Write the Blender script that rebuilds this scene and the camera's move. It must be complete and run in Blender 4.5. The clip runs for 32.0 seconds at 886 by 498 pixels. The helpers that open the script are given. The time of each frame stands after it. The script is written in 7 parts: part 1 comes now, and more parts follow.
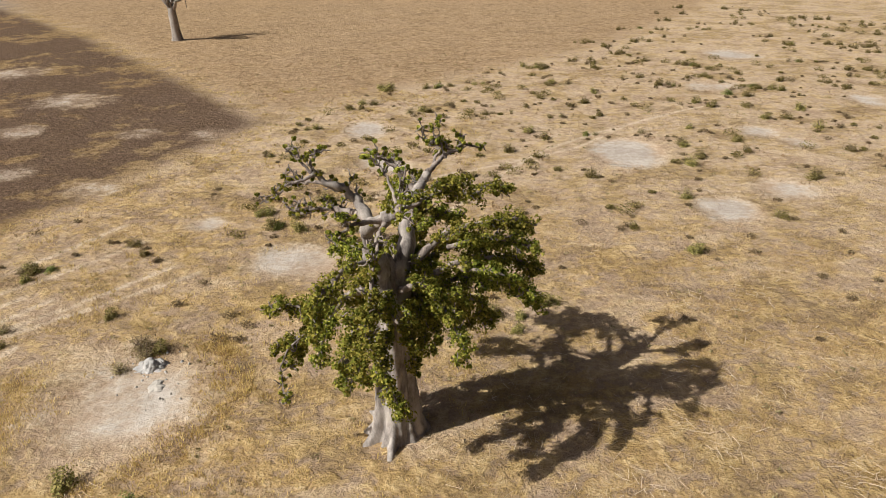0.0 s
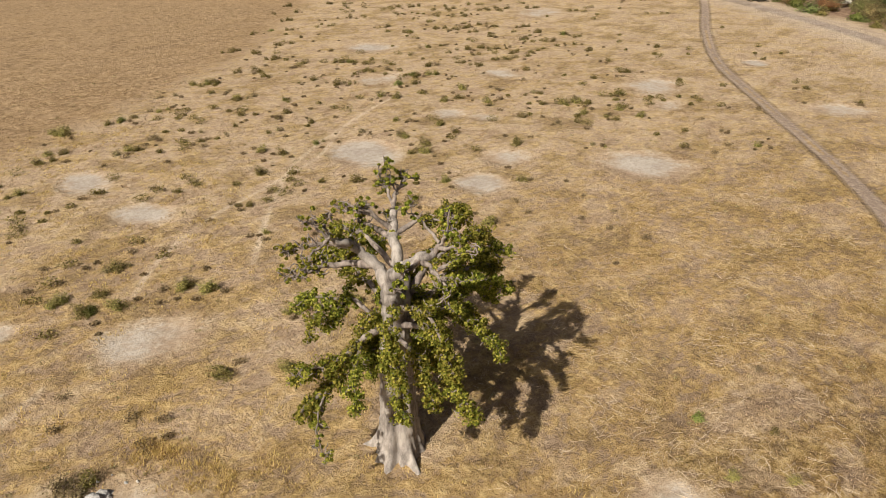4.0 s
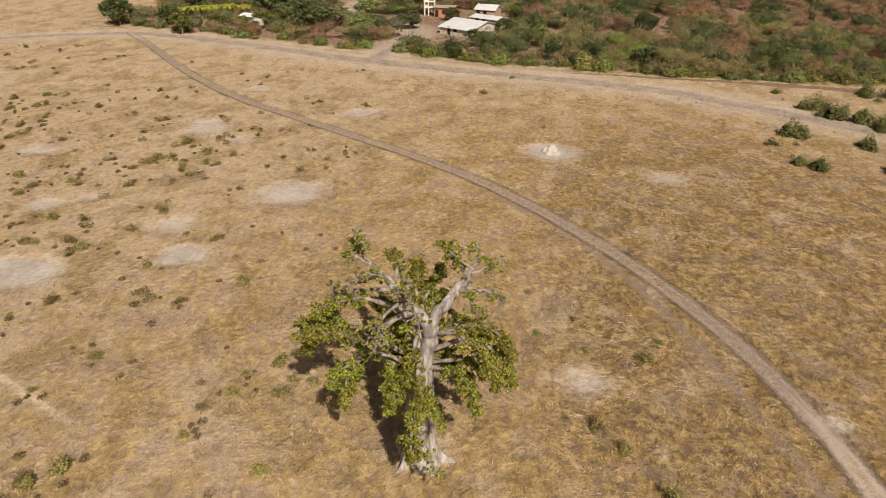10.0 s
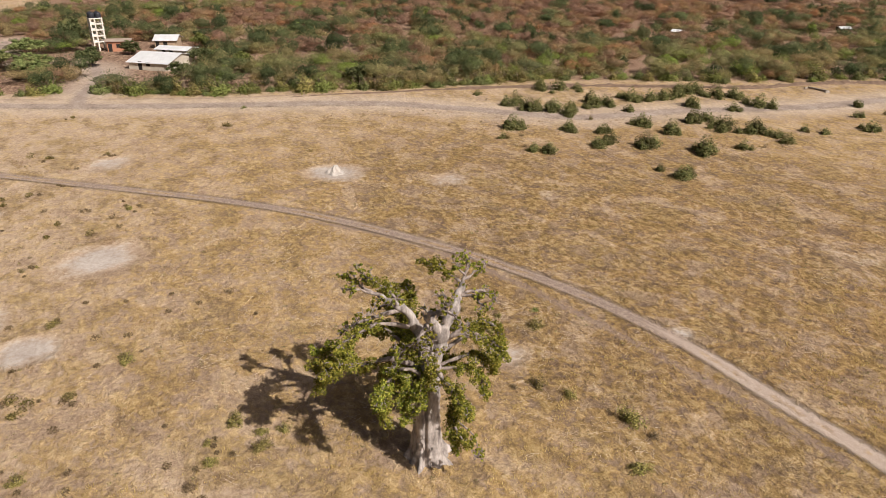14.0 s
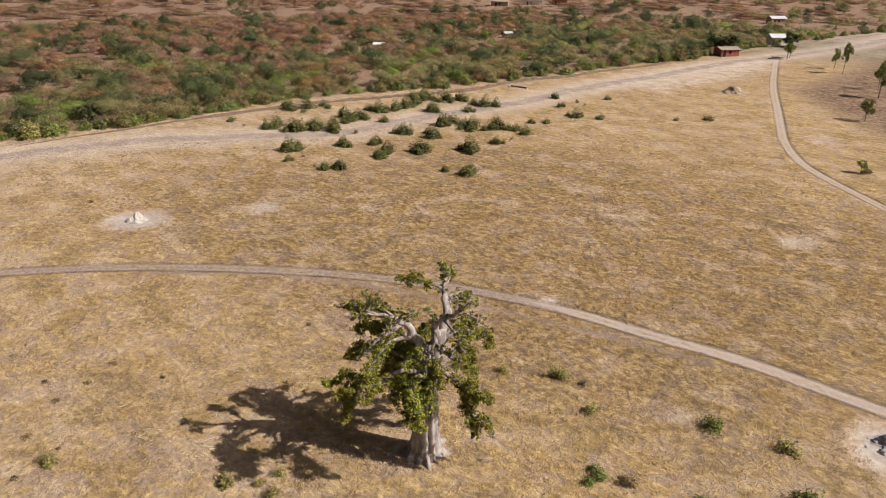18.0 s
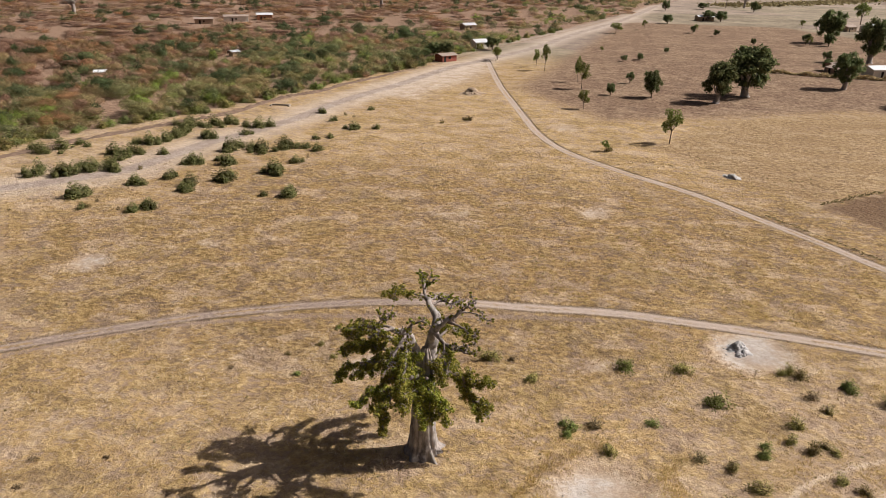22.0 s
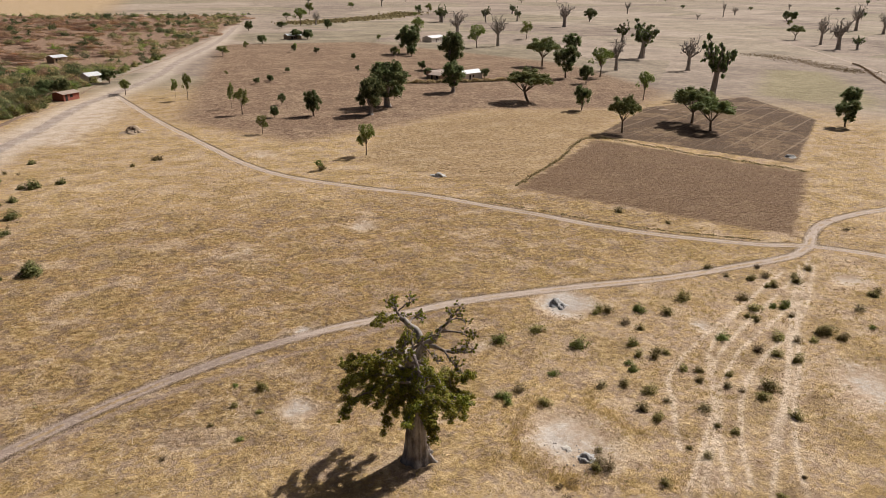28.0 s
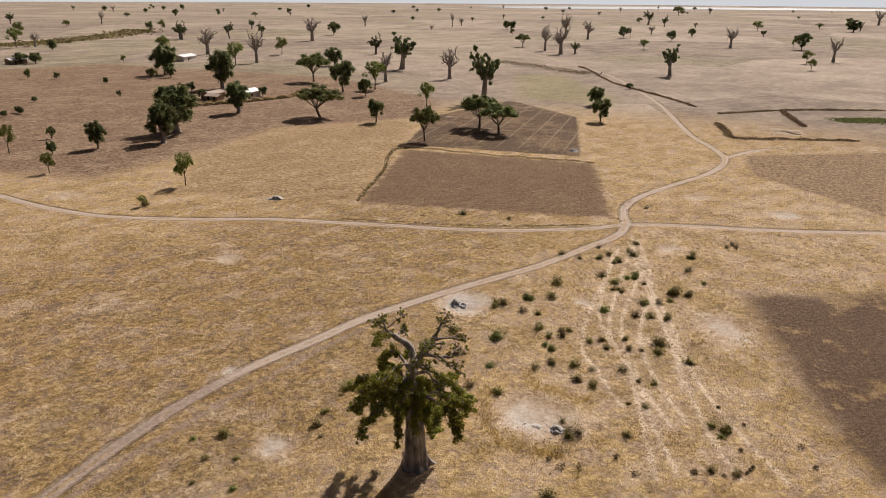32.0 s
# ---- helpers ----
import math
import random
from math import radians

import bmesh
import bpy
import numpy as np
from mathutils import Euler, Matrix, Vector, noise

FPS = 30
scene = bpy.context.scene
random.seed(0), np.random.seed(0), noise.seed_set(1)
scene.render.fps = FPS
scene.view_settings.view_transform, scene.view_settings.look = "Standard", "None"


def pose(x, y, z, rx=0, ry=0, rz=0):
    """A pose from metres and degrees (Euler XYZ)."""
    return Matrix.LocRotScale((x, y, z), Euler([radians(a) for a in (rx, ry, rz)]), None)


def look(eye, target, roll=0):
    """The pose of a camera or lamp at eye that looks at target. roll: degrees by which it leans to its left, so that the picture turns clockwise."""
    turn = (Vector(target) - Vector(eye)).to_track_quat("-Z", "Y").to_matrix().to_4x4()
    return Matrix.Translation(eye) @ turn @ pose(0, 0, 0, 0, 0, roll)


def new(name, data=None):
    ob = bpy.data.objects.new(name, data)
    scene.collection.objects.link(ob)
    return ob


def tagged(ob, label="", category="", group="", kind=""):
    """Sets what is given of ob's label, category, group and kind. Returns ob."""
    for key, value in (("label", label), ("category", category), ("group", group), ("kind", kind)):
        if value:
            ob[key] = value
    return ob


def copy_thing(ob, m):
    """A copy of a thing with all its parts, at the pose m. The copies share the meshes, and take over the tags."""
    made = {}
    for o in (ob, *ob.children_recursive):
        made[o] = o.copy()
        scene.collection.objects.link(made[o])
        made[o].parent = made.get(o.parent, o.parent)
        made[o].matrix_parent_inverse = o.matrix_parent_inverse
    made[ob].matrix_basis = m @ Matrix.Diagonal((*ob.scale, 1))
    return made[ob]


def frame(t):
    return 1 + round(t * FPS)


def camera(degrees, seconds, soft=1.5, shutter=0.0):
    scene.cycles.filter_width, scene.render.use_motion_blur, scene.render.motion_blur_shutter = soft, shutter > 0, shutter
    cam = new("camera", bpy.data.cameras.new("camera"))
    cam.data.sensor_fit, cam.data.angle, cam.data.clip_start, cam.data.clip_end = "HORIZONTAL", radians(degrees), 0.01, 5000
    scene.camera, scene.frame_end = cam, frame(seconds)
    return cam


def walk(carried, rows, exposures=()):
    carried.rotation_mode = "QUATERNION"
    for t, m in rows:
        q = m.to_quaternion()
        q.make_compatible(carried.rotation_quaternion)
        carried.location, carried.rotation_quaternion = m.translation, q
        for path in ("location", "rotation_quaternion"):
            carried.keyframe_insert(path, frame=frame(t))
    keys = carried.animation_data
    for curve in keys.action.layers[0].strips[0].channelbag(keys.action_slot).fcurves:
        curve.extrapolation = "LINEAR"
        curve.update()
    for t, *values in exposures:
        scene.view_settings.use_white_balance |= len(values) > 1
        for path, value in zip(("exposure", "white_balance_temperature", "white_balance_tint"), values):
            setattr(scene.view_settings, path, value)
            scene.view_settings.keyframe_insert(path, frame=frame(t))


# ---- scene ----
cam = camera(64.4, 32.0, soft=0.65)
METRES, EYE, TILT, LEAN, TURN = 160.0, 24.0, 0.0, 0.0, 0.0
ROWS = [
    (0.0, 0.0, 0.0, 0.0, -0.4, -26.55, 0.8),
    (0.5, -0.0122, -0.0018, 0.0024, -4.4, -26.68, 0.79),
    (1.0, -0.0248, -0.0026, 0.005, -8.49, -26.79, 0.78),
    (1.5, -0.0379, -0.0025, 0.0077, -12.8, -26.98, 0.77),
    (2.0, -0.0514, -0.0013, 0.0103, -17.16, -27.12, 0.74),
    (2.5, -0.0651, 0.0011, 0.0133, -21.58, -27.26, 0.7),
    (3.0, -0.0788, 0.005, 0.0162, -26.11, -27.51, 0.69),
    (3.5, -0.0926, 0.0101, 0.019, -30.65, -27.69, 0.64),
    (5.5, -0.1473, 0.0394, 0.0292, -48.92, -27.63, 0.47),
    (6.0, -0.16, 0.0484, 0.0321, -53.28, -27.57, 0.37),
    (6.5, -0.172, 0.0579, 0.0347, -57.52, -27.45, 0.35),
    (7.0, -0.1833, 0.0687, 0.0377, -61.71, -27.32, 0.22),
    (7.5, -0.194, 0.08, 0.0407, -65.81, -27.17, 0.15),
    (8.0, -0.2034, 0.0925, 0.0437, -69.89, -27.06, 0.09),
    (8.5, -0.2119, 0.1057, 0.0465, -73.92, -26.98, 0.06),
    (9.0, -0.2197, 0.1195, 0.0488, -77.86, -26.84, -0.04),
    (9.5, -0.2262, 0.1338, 0.0512, -81.74, -26.73, -0.08),
    (10.0, -0.2318, 0.1484, 0.0534, -85.61, -26.6, -0.08),
    (10.5, -0.2368, 0.1635, 0.0556, -89.4, -26.43, -0.17),
    (11.0, -0.2407, 0.1787, 0.0577, -93.11, -26.28, -0.2),
    (11.5, -0.2434, 0.1943, 0.0597, -96.81, -26.1, -0.28),
    (12.0, -0.245, 0.2101, 0.0617, -100.5, -25.94, -0.35),
    (12.5, -0.2456, 0.2261, 0.0633, -104.09, -25.78, -0.44),
    (13.0, -0.2453, 0.2421, 0.0649, -107.74, -25.61, -0.48),
    (13.5, -0.2438, 0.2581, 0.0668, -111.39, -25.4, -0.5),
    (14.0, -0.2413, 0.2739, 0.069, -114.98, -25.25, -0.55),
    (14.5, -0.2376, 0.2896, 0.0711, -118.52, -25.13, -0.61),
    (15.0, -0.2328, 0.3049, 0.0728, -121.98, -24.96, -0.67),
    (15.5, -0.2271, 0.32, 0.0746, -125.43, -24.84, -0.74),
    (17.5, -0.1976, 0.375, 0.0799, -138.8, -24.11, -0.91),
    (18.0, -0.188, 0.3878, 0.0812, -142.07, -23.93, -0.93),
    (18.5, -0.1778, 0.3999, 0.0824, -145.29, -23.74, -0.95),
    (19.0, -0.1668, 0.4112, 0.084, -148.5, -23.58, -0.98),
    (19.5, -0.1552, 0.4218, 0.085, -151.61, -23.45, -0.99),
    (20.0, -0.143, 0.4316, 0.0856, -154.73, -23.34, -0.96),
    (20.5, -0.1301, 0.4409, 0.0864, -157.84, -23.16, -0.97),
    (21.0, -0.1166, 0.4496, 0.0875, -160.96, -23.0, -0.94),
    (21.5, -0.1029, 0.4576, 0.089, -164.0, -22.85, -0.92),
    (22.0, -0.0892, 0.4648, 0.0903, -167.01, -22.68, -0.89),
    (22.5, -0.075, 0.4711, 0.0918, -169.99, -22.5, -0.89),
    (23.0, -0.0604, 0.4766, 0.0932, -172.91, -22.39, -0.87),
    (23.5, -0.0457, 0.4814, 0.0946, -175.8, -22.2, -0.86),
    (24.0, -0.0305, 0.4854, 0.0962, -178.71, -22.11, -0.86),
    (24.5, -0.0152, 0.4888, 0.0974, -181.64, -21.94, -0.84),
    (25.0, 0.0004, 0.4913, 0.0985, -184.54, -21.8, -0.85),
    (25.5, 0.016, 0.493, 0.0995, -187.38, -21.67, -0.83),
    (27.5, 0.0792, 0.4925, 0.1046, -198.49, -21.05, -0.73),
    (28.0, 0.0949, 0.4903, 0.1057, -201.18, -20.9, -0.71),
    (28.5, 0.1105, 0.4874, 0.107, -203.9, -20.77, -0.67),
    (29.0, 0.126, 0.4838, 0.1083, -206.58, -20.59, -0.63),
    (29.5, 0.1413, 0.4794, 0.1098, -209.24, -20.46, -0.62),
    (30.0, 0.1563, 0.4745, 0.111, -211.87, -20.33, -0.57),
    (30.5, 0.1711, 0.4684, 0.1127, -214.47, -20.19, -0.53),
    (31.0, 0.1855, 0.4623, 0.1142, -217.06, -20.06, -0.46),
    (31.5, 0.1994, 0.4554, 0.1153, -219.66, -19.91, -0.42),
    (32.0, 0.2131, 0.4482, 0.1161, -222.2, -19.8, -0.36),
]
walk(cam, [(t, pose(0, 0, EYE, TILT, LEAN, TURN) @ pose(METRES * x, METRES * y, METRES * z, 90 + pitch, roll, yaw)) for t, x, y, z, yaw, pitch, roll in ROWS],
     exposures=[(0, 0.28, 6120, 6), (3, 0.21, 6380, 7), (6, 0.08, 6950, 3), (9, 0.05, 6850, 7), (13, 0.21, 6400, 13), (20, 0.26, 6150, 13), (25, 0.23, 6100, 10), (29, 0.16, 6100, 10), (31, 0.11, 6150, 10), (32, 0.07, 6400, 13)])

# ---------- sky and sun ----------
SUN_AZ, SUN_EL = 21.0, 42.0  # where the shadows point (from +x, anticlockwise) and the sun's height
to_sun = Vector((-math.cos(radians(SUN_AZ)) * math.cos(radians(SUN_EL)), -math.sin(radians(SUN_AZ)) * math.cos(radians(SUN_EL)), math.sin(radians(SUN_EL))))
world = bpy.data.worlds.new("world")
scene.world = world
world.use_nodes = True
wn = world.node_tree.nodes
sky = wn.new("ShaderNodeTexSky")
sky.sky_type = "NISHITA"
sky.sun_disc = False
sky.sun_elevation = radians(SUN_EL)
sky.sun_rotation = math.atan2(to_sun.x, to_sun.y)
sky.dust_density = 9.0
sky.ozone_density = 0.6
sky.air_density = 0.4
wn["Background"].inputs["Strength"].default_value = 0.031
world.node_tree.links.new(sky.outputs["Color"], wn["Background"].inputs["Color"])
sun_data = bpy.data.lights.new("sun", "SUN")
sun_data.energy = 5.0
sun_data.angle = radians(0.6)
sun_data.color = (1.0, 0.92, 0.81)
sun = new("sun", sun_data)
sun.matrix_world = look(to_sun * 300, (0, 0, 0))


# ---------- materials ----------
class Mat:
    """A small builder for node materials."""

    def __init__(self, name, rough=0.9):
        self.m = bpy.data.materials.new(name)
        self.m.use_nodes = True
        self.n, self.l = self.m.node_tree.nodes, self.m.node_tree.links
        self.b = self.n["Principled BSDF"]
        self.b.inputs["Roughness"].default_value = rough
        self.b.inputs["Specular IOR Level"].default_value = 0.25

    def link(self, a, b):
        self.l.new(a, b)

    def pos(self):
        return self.n.new("ShaderNodeNewGeometry").outputs["Position"]

    def obj(self):
        return self.n.new("ShaderNodeTexCoord").outputs["Object"]

    def noise(self, vec, scale, detail=4.0, rough=0.6, stretch=None, distort=0.0):
        if stretch:
            mp = self.n.new("ShaderNodeMapping")
            mp.inputs["Scale"].default_value = stretch
            self.link(vec, mp.inputs["Vector"])
            vec = mp.outputs["Vector"]
        t = self.n.new("ShaderNodeTexNoise")
        t.inputs["Scale"].default_value, t.inputs["Detail"].default_value, t.inputs["Roughness"].default_value = scale, detail, rough
        t.inputs["Distortion"].default_value = distort
        self.link(vec, t.inputs["Vector"])
        return t.outputs["Fac"]

    def ramp(self, fac, stops):
        r = self.n.new("ShaderNodeValToRGB")
        e = r.color_ramp.elements
        while len(e) < len(stops):
            e.new(0.5)
        for el, (p, c) in zip(e, stops):
            el.position, el.color = p, (*c, 1) if len(c) == 3 else c
        self.link(fac, r.inputs["Fac"])
        return r.outputs["Color"]

    def span(self, fac, a, b, lo=0.0, hi=1.0):
        r = self.n.new("ShaderNodeMapRange")
        r.interpolation_type = "SMOOTHSTEP"
        for k, v in (("From Min", a), ("From Max", b), ("To Min", lo), ("To Max", hi)):
            r.inputs[k].default_value = v
        self.link(fac, r.inputs["Value"])
        return r.outputs["Result"]

    def math(self, op, a, b):
        r = self.n.new("ShaderNodeMath")
        r.operation = op
        for i, v in enumerate((a, b)):
            if isinstance(v, (int, float)):
                r.inputs[i].default_value = v
            else:
                self.link(v, r.inputs[i])
        return r.outputs[0]

    def mix(self, fac, a, b, blend="MIX"):
        r = self.n.new("ShaderNodeMix")
        r.data_type, r.blend_type = "RGBA", blend
        for k, v in ((0, fac), (6, a), (7, b)):
            if isinstance(v, (int, float)):
                r.inputs[k].default_value = v
            elif isinstance(v, tuple):
                r.inputs[k].default_value = (*v, 1)
            else:
                self.link(v, r.inputs[k])
        return r.outputs[2]

    def attr(self, name):
        a = self.n.new("ShaderNodeAttribute")
        a.attribute_name = name
        return a.outputs["Fac"]

    def island(self):
        return self.n.new("ShaderNodeNewGeometry").outputs["Random Per Island"]

    def each(self):
        return self.n.new("ShaderNodeObjectInfo").outputs["Random"]

    def bump(self, height, strength=0.5, dist=0.05):
        b = self.n.new("ShaderNodeBump")
        b.inputs["Strength"].default_value, b.inputs["Distance"].default_value = strength, dist
        self.link(height, b.inputs["Height"])
        self.link(b.outputs["Normal"], self.b.inputs["Normal"])

    def colour(self, c):
        if isinstance(c, tuple):
            self.b.inputs["Base Color"].default_value = (*c, 1)
        else:
            self.link(c, self.b.inputs["Base Color"])
        return self


def leaf_material(name, dark, mid, light, glow=0.25, spread=0.15):
    """Leaves: each leaf its own shade, each plant a little apart, light shining through."""
    m = Mat(name, 0.7)
    m.b.inputs["Specular IOR Level"].default_value = 0.12
    c = m.ramp(m.island(), [(0.0, dark), (0.5, mid), (1.0, light)])
    v = m.span(m.each(), 0, 1, 1 - spread, 1 + spread)
    hsv = m.n.new("ShaderNodeHueSaturation")
    m.link(c, hsv.inputs["Color"])
    m.link(v, hsv.inputs["Value"])
    m.link(m.span(m.each(), 0, 1, 0.485, 0.515), hsv.inputs["Hue"])
    m.link(hsv.outputs["Color"], m.b.inputs["Base Color"])
    tr = m.n.new("ShaderNodeBsdfTranslucent")
    m.link(hsv.outputs["Color"], tr.inputs["Color"])
    mixer = m.n.new("ShaderNodeMixShader")
    mixer.inputs["Fac"].default_value = glow
    m.link(m.b.outputs[0], mixer.inputs[1])
    m.link(tr.outputs[0], mixer.inputs[2])
    m.link(mixer.outputs[0], m.n["Material Output"].inputs["Surface"])
    return m.m


def plain_material(name, colour, rough=0.85, vary=0.25, scale=3.0, bump=0.3, metal=0.0):
    m = Mat(name, rough)
    p = m.obj()
    a = m.noise(p, scale, 5)
    b = m.noise(p, scale * 9, 3)
    f = m.math("ADD", m.math("MULTIPLY", a, 0.7), m.math("MULTIPLY", b, 0.3))
    lo, hi = tuple(v * (1 - vary) for v in colour), tuple(min(1, v * (1 + vary)) for v in colour)
    m.colour(m.ramp(f, [(0.3, lo), (0.7, hi)]))
    m.b.inputs["Metallic"].default_value = metal
    m.bump(f, bump, 0.03)
    return m.m


def bark_material(name, lo, hi, scale=1.2):
    m = Mat(name, 0.85)
    p = m.pos()
    streak = m.noise(p, scale, 6, 0.65, (1.6, 1.6, 0.35))
    blot = m.noise(p, scale * 0.6, 3)
    fine = m.noise(p, scale * 14, 4)
    f = m.math("ADD", m.math("MULTIPLY", streak, 0.55), m.math("ADD", m.math("MULTIPLY", blot, 0.3), m.math("MULTIPLY", fine, 0.15)))
    m.colour(m.ramp(f, [(0.38, lo), (0.48, tuple((a + b) / 2 for a, b in zip(lo, hi))), (0.58, hi)]))
    m.bump(m.math("ADD", m.math("MULTIPLY", streak, 0.7), m.math("MULTIPLY", fine, 0.3)), 0.7, 0.09)
    return m.m


def ground_material():
    m = Mat("dry_ground", 0.95)
    m.b.inputs["Specular IOR Level"].default_value = 0.1
    p = m.pos()
    huge, big, mid = m.noise(p, 0.012, 4), m.noise(p, 0.055, 5), m.noise(p, 0.28, 5, 0.65)
    small = m.noise(p, 1.9, 5, 0.68, None, 0.2)
    fine = m.noise(p, 6.5, 4, 0.75)

    def near(f, k):
        return m.math("MULTIPLY", m.math("SUBTRACT", f, 0.5), k)

    # dry grass in clumps over bare soil
    grit = m.noise(p, 15.0, 3, 0.8)
    tuss = m.noise(p, 1.0, 4, 0.6, (0.9, 1.1, 1.0), 0.35)
    tuft = m.math("ADD", m.math("ADD", m.math("MULTIPLY", small, 0.26), m.math("MULTIPLY", fine, 0.22)), m.math("ADD", m.math("MULTIPLY", tuss, 0.34), m.math("ADD", m.math("MULTIPLY", grit, 0.08), m.math("MULTIPLY", mid, 0.10))))
    tuft = m.math("ADD", near(tuft, 1.5), 0.5)
    zone = m.math("ADD", m.attr("olive"), m.math("ADD", near(big, 1.4), near(mid, 0.9)))
    pale = m.span(m.math("ADD", m.attr("pale"), m.math("ADD", near(big, 1.2), near(mid, 1.0))), 0.1, 0.9)
    soft = m.math("ADD", m.math("MULTIPLY", mid, 0.36), m.math("ADD", m.math("MULTIPLY", small, 0.32), m.math("ADD", m.math("MULTIPLY", fine, 0.22), m.math("MULTIPLY", grit, 0.10))))
    soft = m.math("ADD", near(soft, 1.3), 0.5)
    soil = m.ramp(soft, [(0.42, (0.30, 0.212, 0.145)), (0.5, (0.425, 0.312, 0.22)), (0.58, (0.54, 0.412, 0.308))])
    mauve = m.ramp(soft, [(0.425, (0.165, 0.113, 0.08)), (0.5, (0.255, 0.181, 0.132)), (0.575, (0.37, 0.277, 0.208))])
    light = m.ramp(soft, [(0.42, (0.37, 0.265, 0.182)), (0.5, (0.51, 0.385, 0.275)), (0.58, (0.63, 0.50, 0.385))])
    base = m.mix(m.span(zone, 0.1, 0.8), soil, mauve)
    base = m.mix(pale, base, light)
    blades = m.ramp(tuft, [(0.40, (0.185, 0.112, 0.038)), (0.46, (0.35, 0.226, 0.088)), (0.545, (0.485, 0.332, 0.144)), (0.63, (0.65, 0.475, 0.25))])
    dull = m.ramp(tuft, [(0.40, (0.11, 0.066, 0.024)), (0.46, (0.23, 0.145, 0.057)), (0.545, (0.355, 0.234, 0.10)), (0.63, (0.51, 0.37, 0.19))])
    rust = m.ramp(tuft, [(0.39, (0.16, 0.092, 0.037)), (0.46, (0.268, 0.160, 0.066)), (0.545, (0.375, 0.240, 0.105)), (0.63, (0.52, 0.37, 0.19))])
    blades = m.mix(m.math("MULTIPLY", m.span(zone, 0.1, 0.8), 0.75), blades, dull)
    blades = m.mix(m.math("MULTIPLY", m.span(m.math("ADD", huge, near(mid, 0.7)), 0.48, 0.60), 0.55), blades, rust)
    blades = m.mix(m.math("MULTIPLY", pale, 0.6), blades, m.ramp(tuft, [(0.40, (0.30, 0.205, 0.10)), (0.50, (0.45, 0.33, 0.18)), (0.60, (0.62, 0.475, 0.30))]))
    cover = m.math("ADD", m.math("ADD", m.math("MULTIPLY", small, 0.2), m.math("MULTIPLY", mid, 0.36)), m.math("ADD", m.math("MULTIPLY", tuss, 0.28), m.math("MULTIPLY", fine, 0.16)))
    thick = m.math("ADD", cover, m.math("SUBTRACT", m.math("MULTIPLY", m.attr("olive"), 0.035), m.math("MULTIPLY", m.attr("pale"), 0.03)))
    grass = m.mix(m.math("MULTIPLY", m.span(thick, 0.44, 0.535), 0.9), base, blades)
    # bleached straw lying in drifts
    drift = m.noise(p, 0.16, 5, 0.65, (0.85, 1.15, 1.0), 0.8)
    grass = m.mix(m.math("MULTIPLY", m.math("MULTIPLY", m.span(m.math("ADD", drift, near(tuss, 0.35)), 0.51, 0.62), m.span(fine, 0.40, 0.60)), 0.5), grass, (0.60, 0.47, 0.32))
    fibre = m.noise(p, 3.0, 4, 0.75, (0.9, 1.3, 1.0), 0.8)
    grass = m.mix(m.math("MULTIPLY", m.span(fibre, 0.60, 0.70), 0.22), grass, (0.62, 0.50, 0.35))
    mott = m.math("ADD", m.math("MULTIPLY", m.noise(p, 0.75, 5, 0.7, (0.9, 1.1, 1.0), 0.3), 0.65), m.math("MULTIPLY", fine, 0.35))
    grass = m.mix(m.math("MULTIPLY", m.math("MULTIPLY", m.span(mott, 0.49, 0.57), m.span(m.math("ADD", big, near(mid, 0.8)), 0.36, 0.56)), 0.55), grass, m.ramp(tuft, [(0.42, (0.17, 0.108, 0.035)), (0.5, (0.30, 0.20, 0.073)), (0.58, (0.435, 0.305, 0.128))]))
    blotch = m.noise(p, 0.17, 9, 0.66, (0.85, 1.15, 1.0), 0.5)
    grass = m.mix(m.math("MULTIPLY", m.span(blotch, 0.50, 0.58), 0.5), grass, m.ramp(tuft, [(0.42, (0.155, 0.098, 0.033)), (0.5, (0.25, 0.168, 0.062)), (0.58, (0.375, 0.262, 0.11))]))
    grass = m.mix(m.math("MULTIPLY", m.span(blotch, 0.47, 0.40), 0.45), grass, light)
    worn = m.math("MULTIPLY", m.span(m.noise(p, 0.30, 8, 0.66, None, 0.4), 0.52, 0.58), m.span(zone, 0.15, 0.7))
    grass = m.mix(m.math("MULTIPLY", worn, 0.6), grass, mauve)
    # fields
    edge = m.math("ADD", near(mid, 11.0), near(small, 9.0))
    crisp = m.math("ADD", near(mid, 3.0), m.math("ADD", near(small, 4.0), near(fine, 2.5)))
    soilfac = m.math("ADD", near(m.math("ADD", m.math("MULTIPLY", small, 0.3), m.math("ADD", m.math("MULTIPLY", fine, 0.4), m.math("MULTIPLY", grit, 0.3))), 1.4), 0.5)
    clods = m.math("ADD", near(m.math("ADD", m.math("MULTIPLY", small, 0.3), m.math("ADD", m.math("MULTIPLY", fine, 0.45), m.math("MULTIPLY", grit, 0.25))), 1.5), 0.5)
    brown = m.ramp(clods, [(0.36, (0.040, 0.023, 0.014)), (0.45, (0.105, 0.062, 0.037)), (0.54, (0.185, 0.116, 0.070)), (0.64, (0.36, 0.242, 0.152))])
    furrow = m.n.new("ShaderNodeTexWave")
    furrow.inputs["Scale"].default_value = 0.32
    furrow.inputs["Distortion"].default_value = 5.0
    furrow.inputs["Detail"].default_value = 3.0
    furrow.inputs["Detail Scale"].default_value = 1.6
    turned = m.n.new("ShaderNodeMapping")
    turned.inputs["Rotation"].default_value = (0, 0, radians(-41))
    m.link(p, turned.inputs["Vector"])
    m.link(turned.outputs["Vector"], furrow.inputs["Vector"])
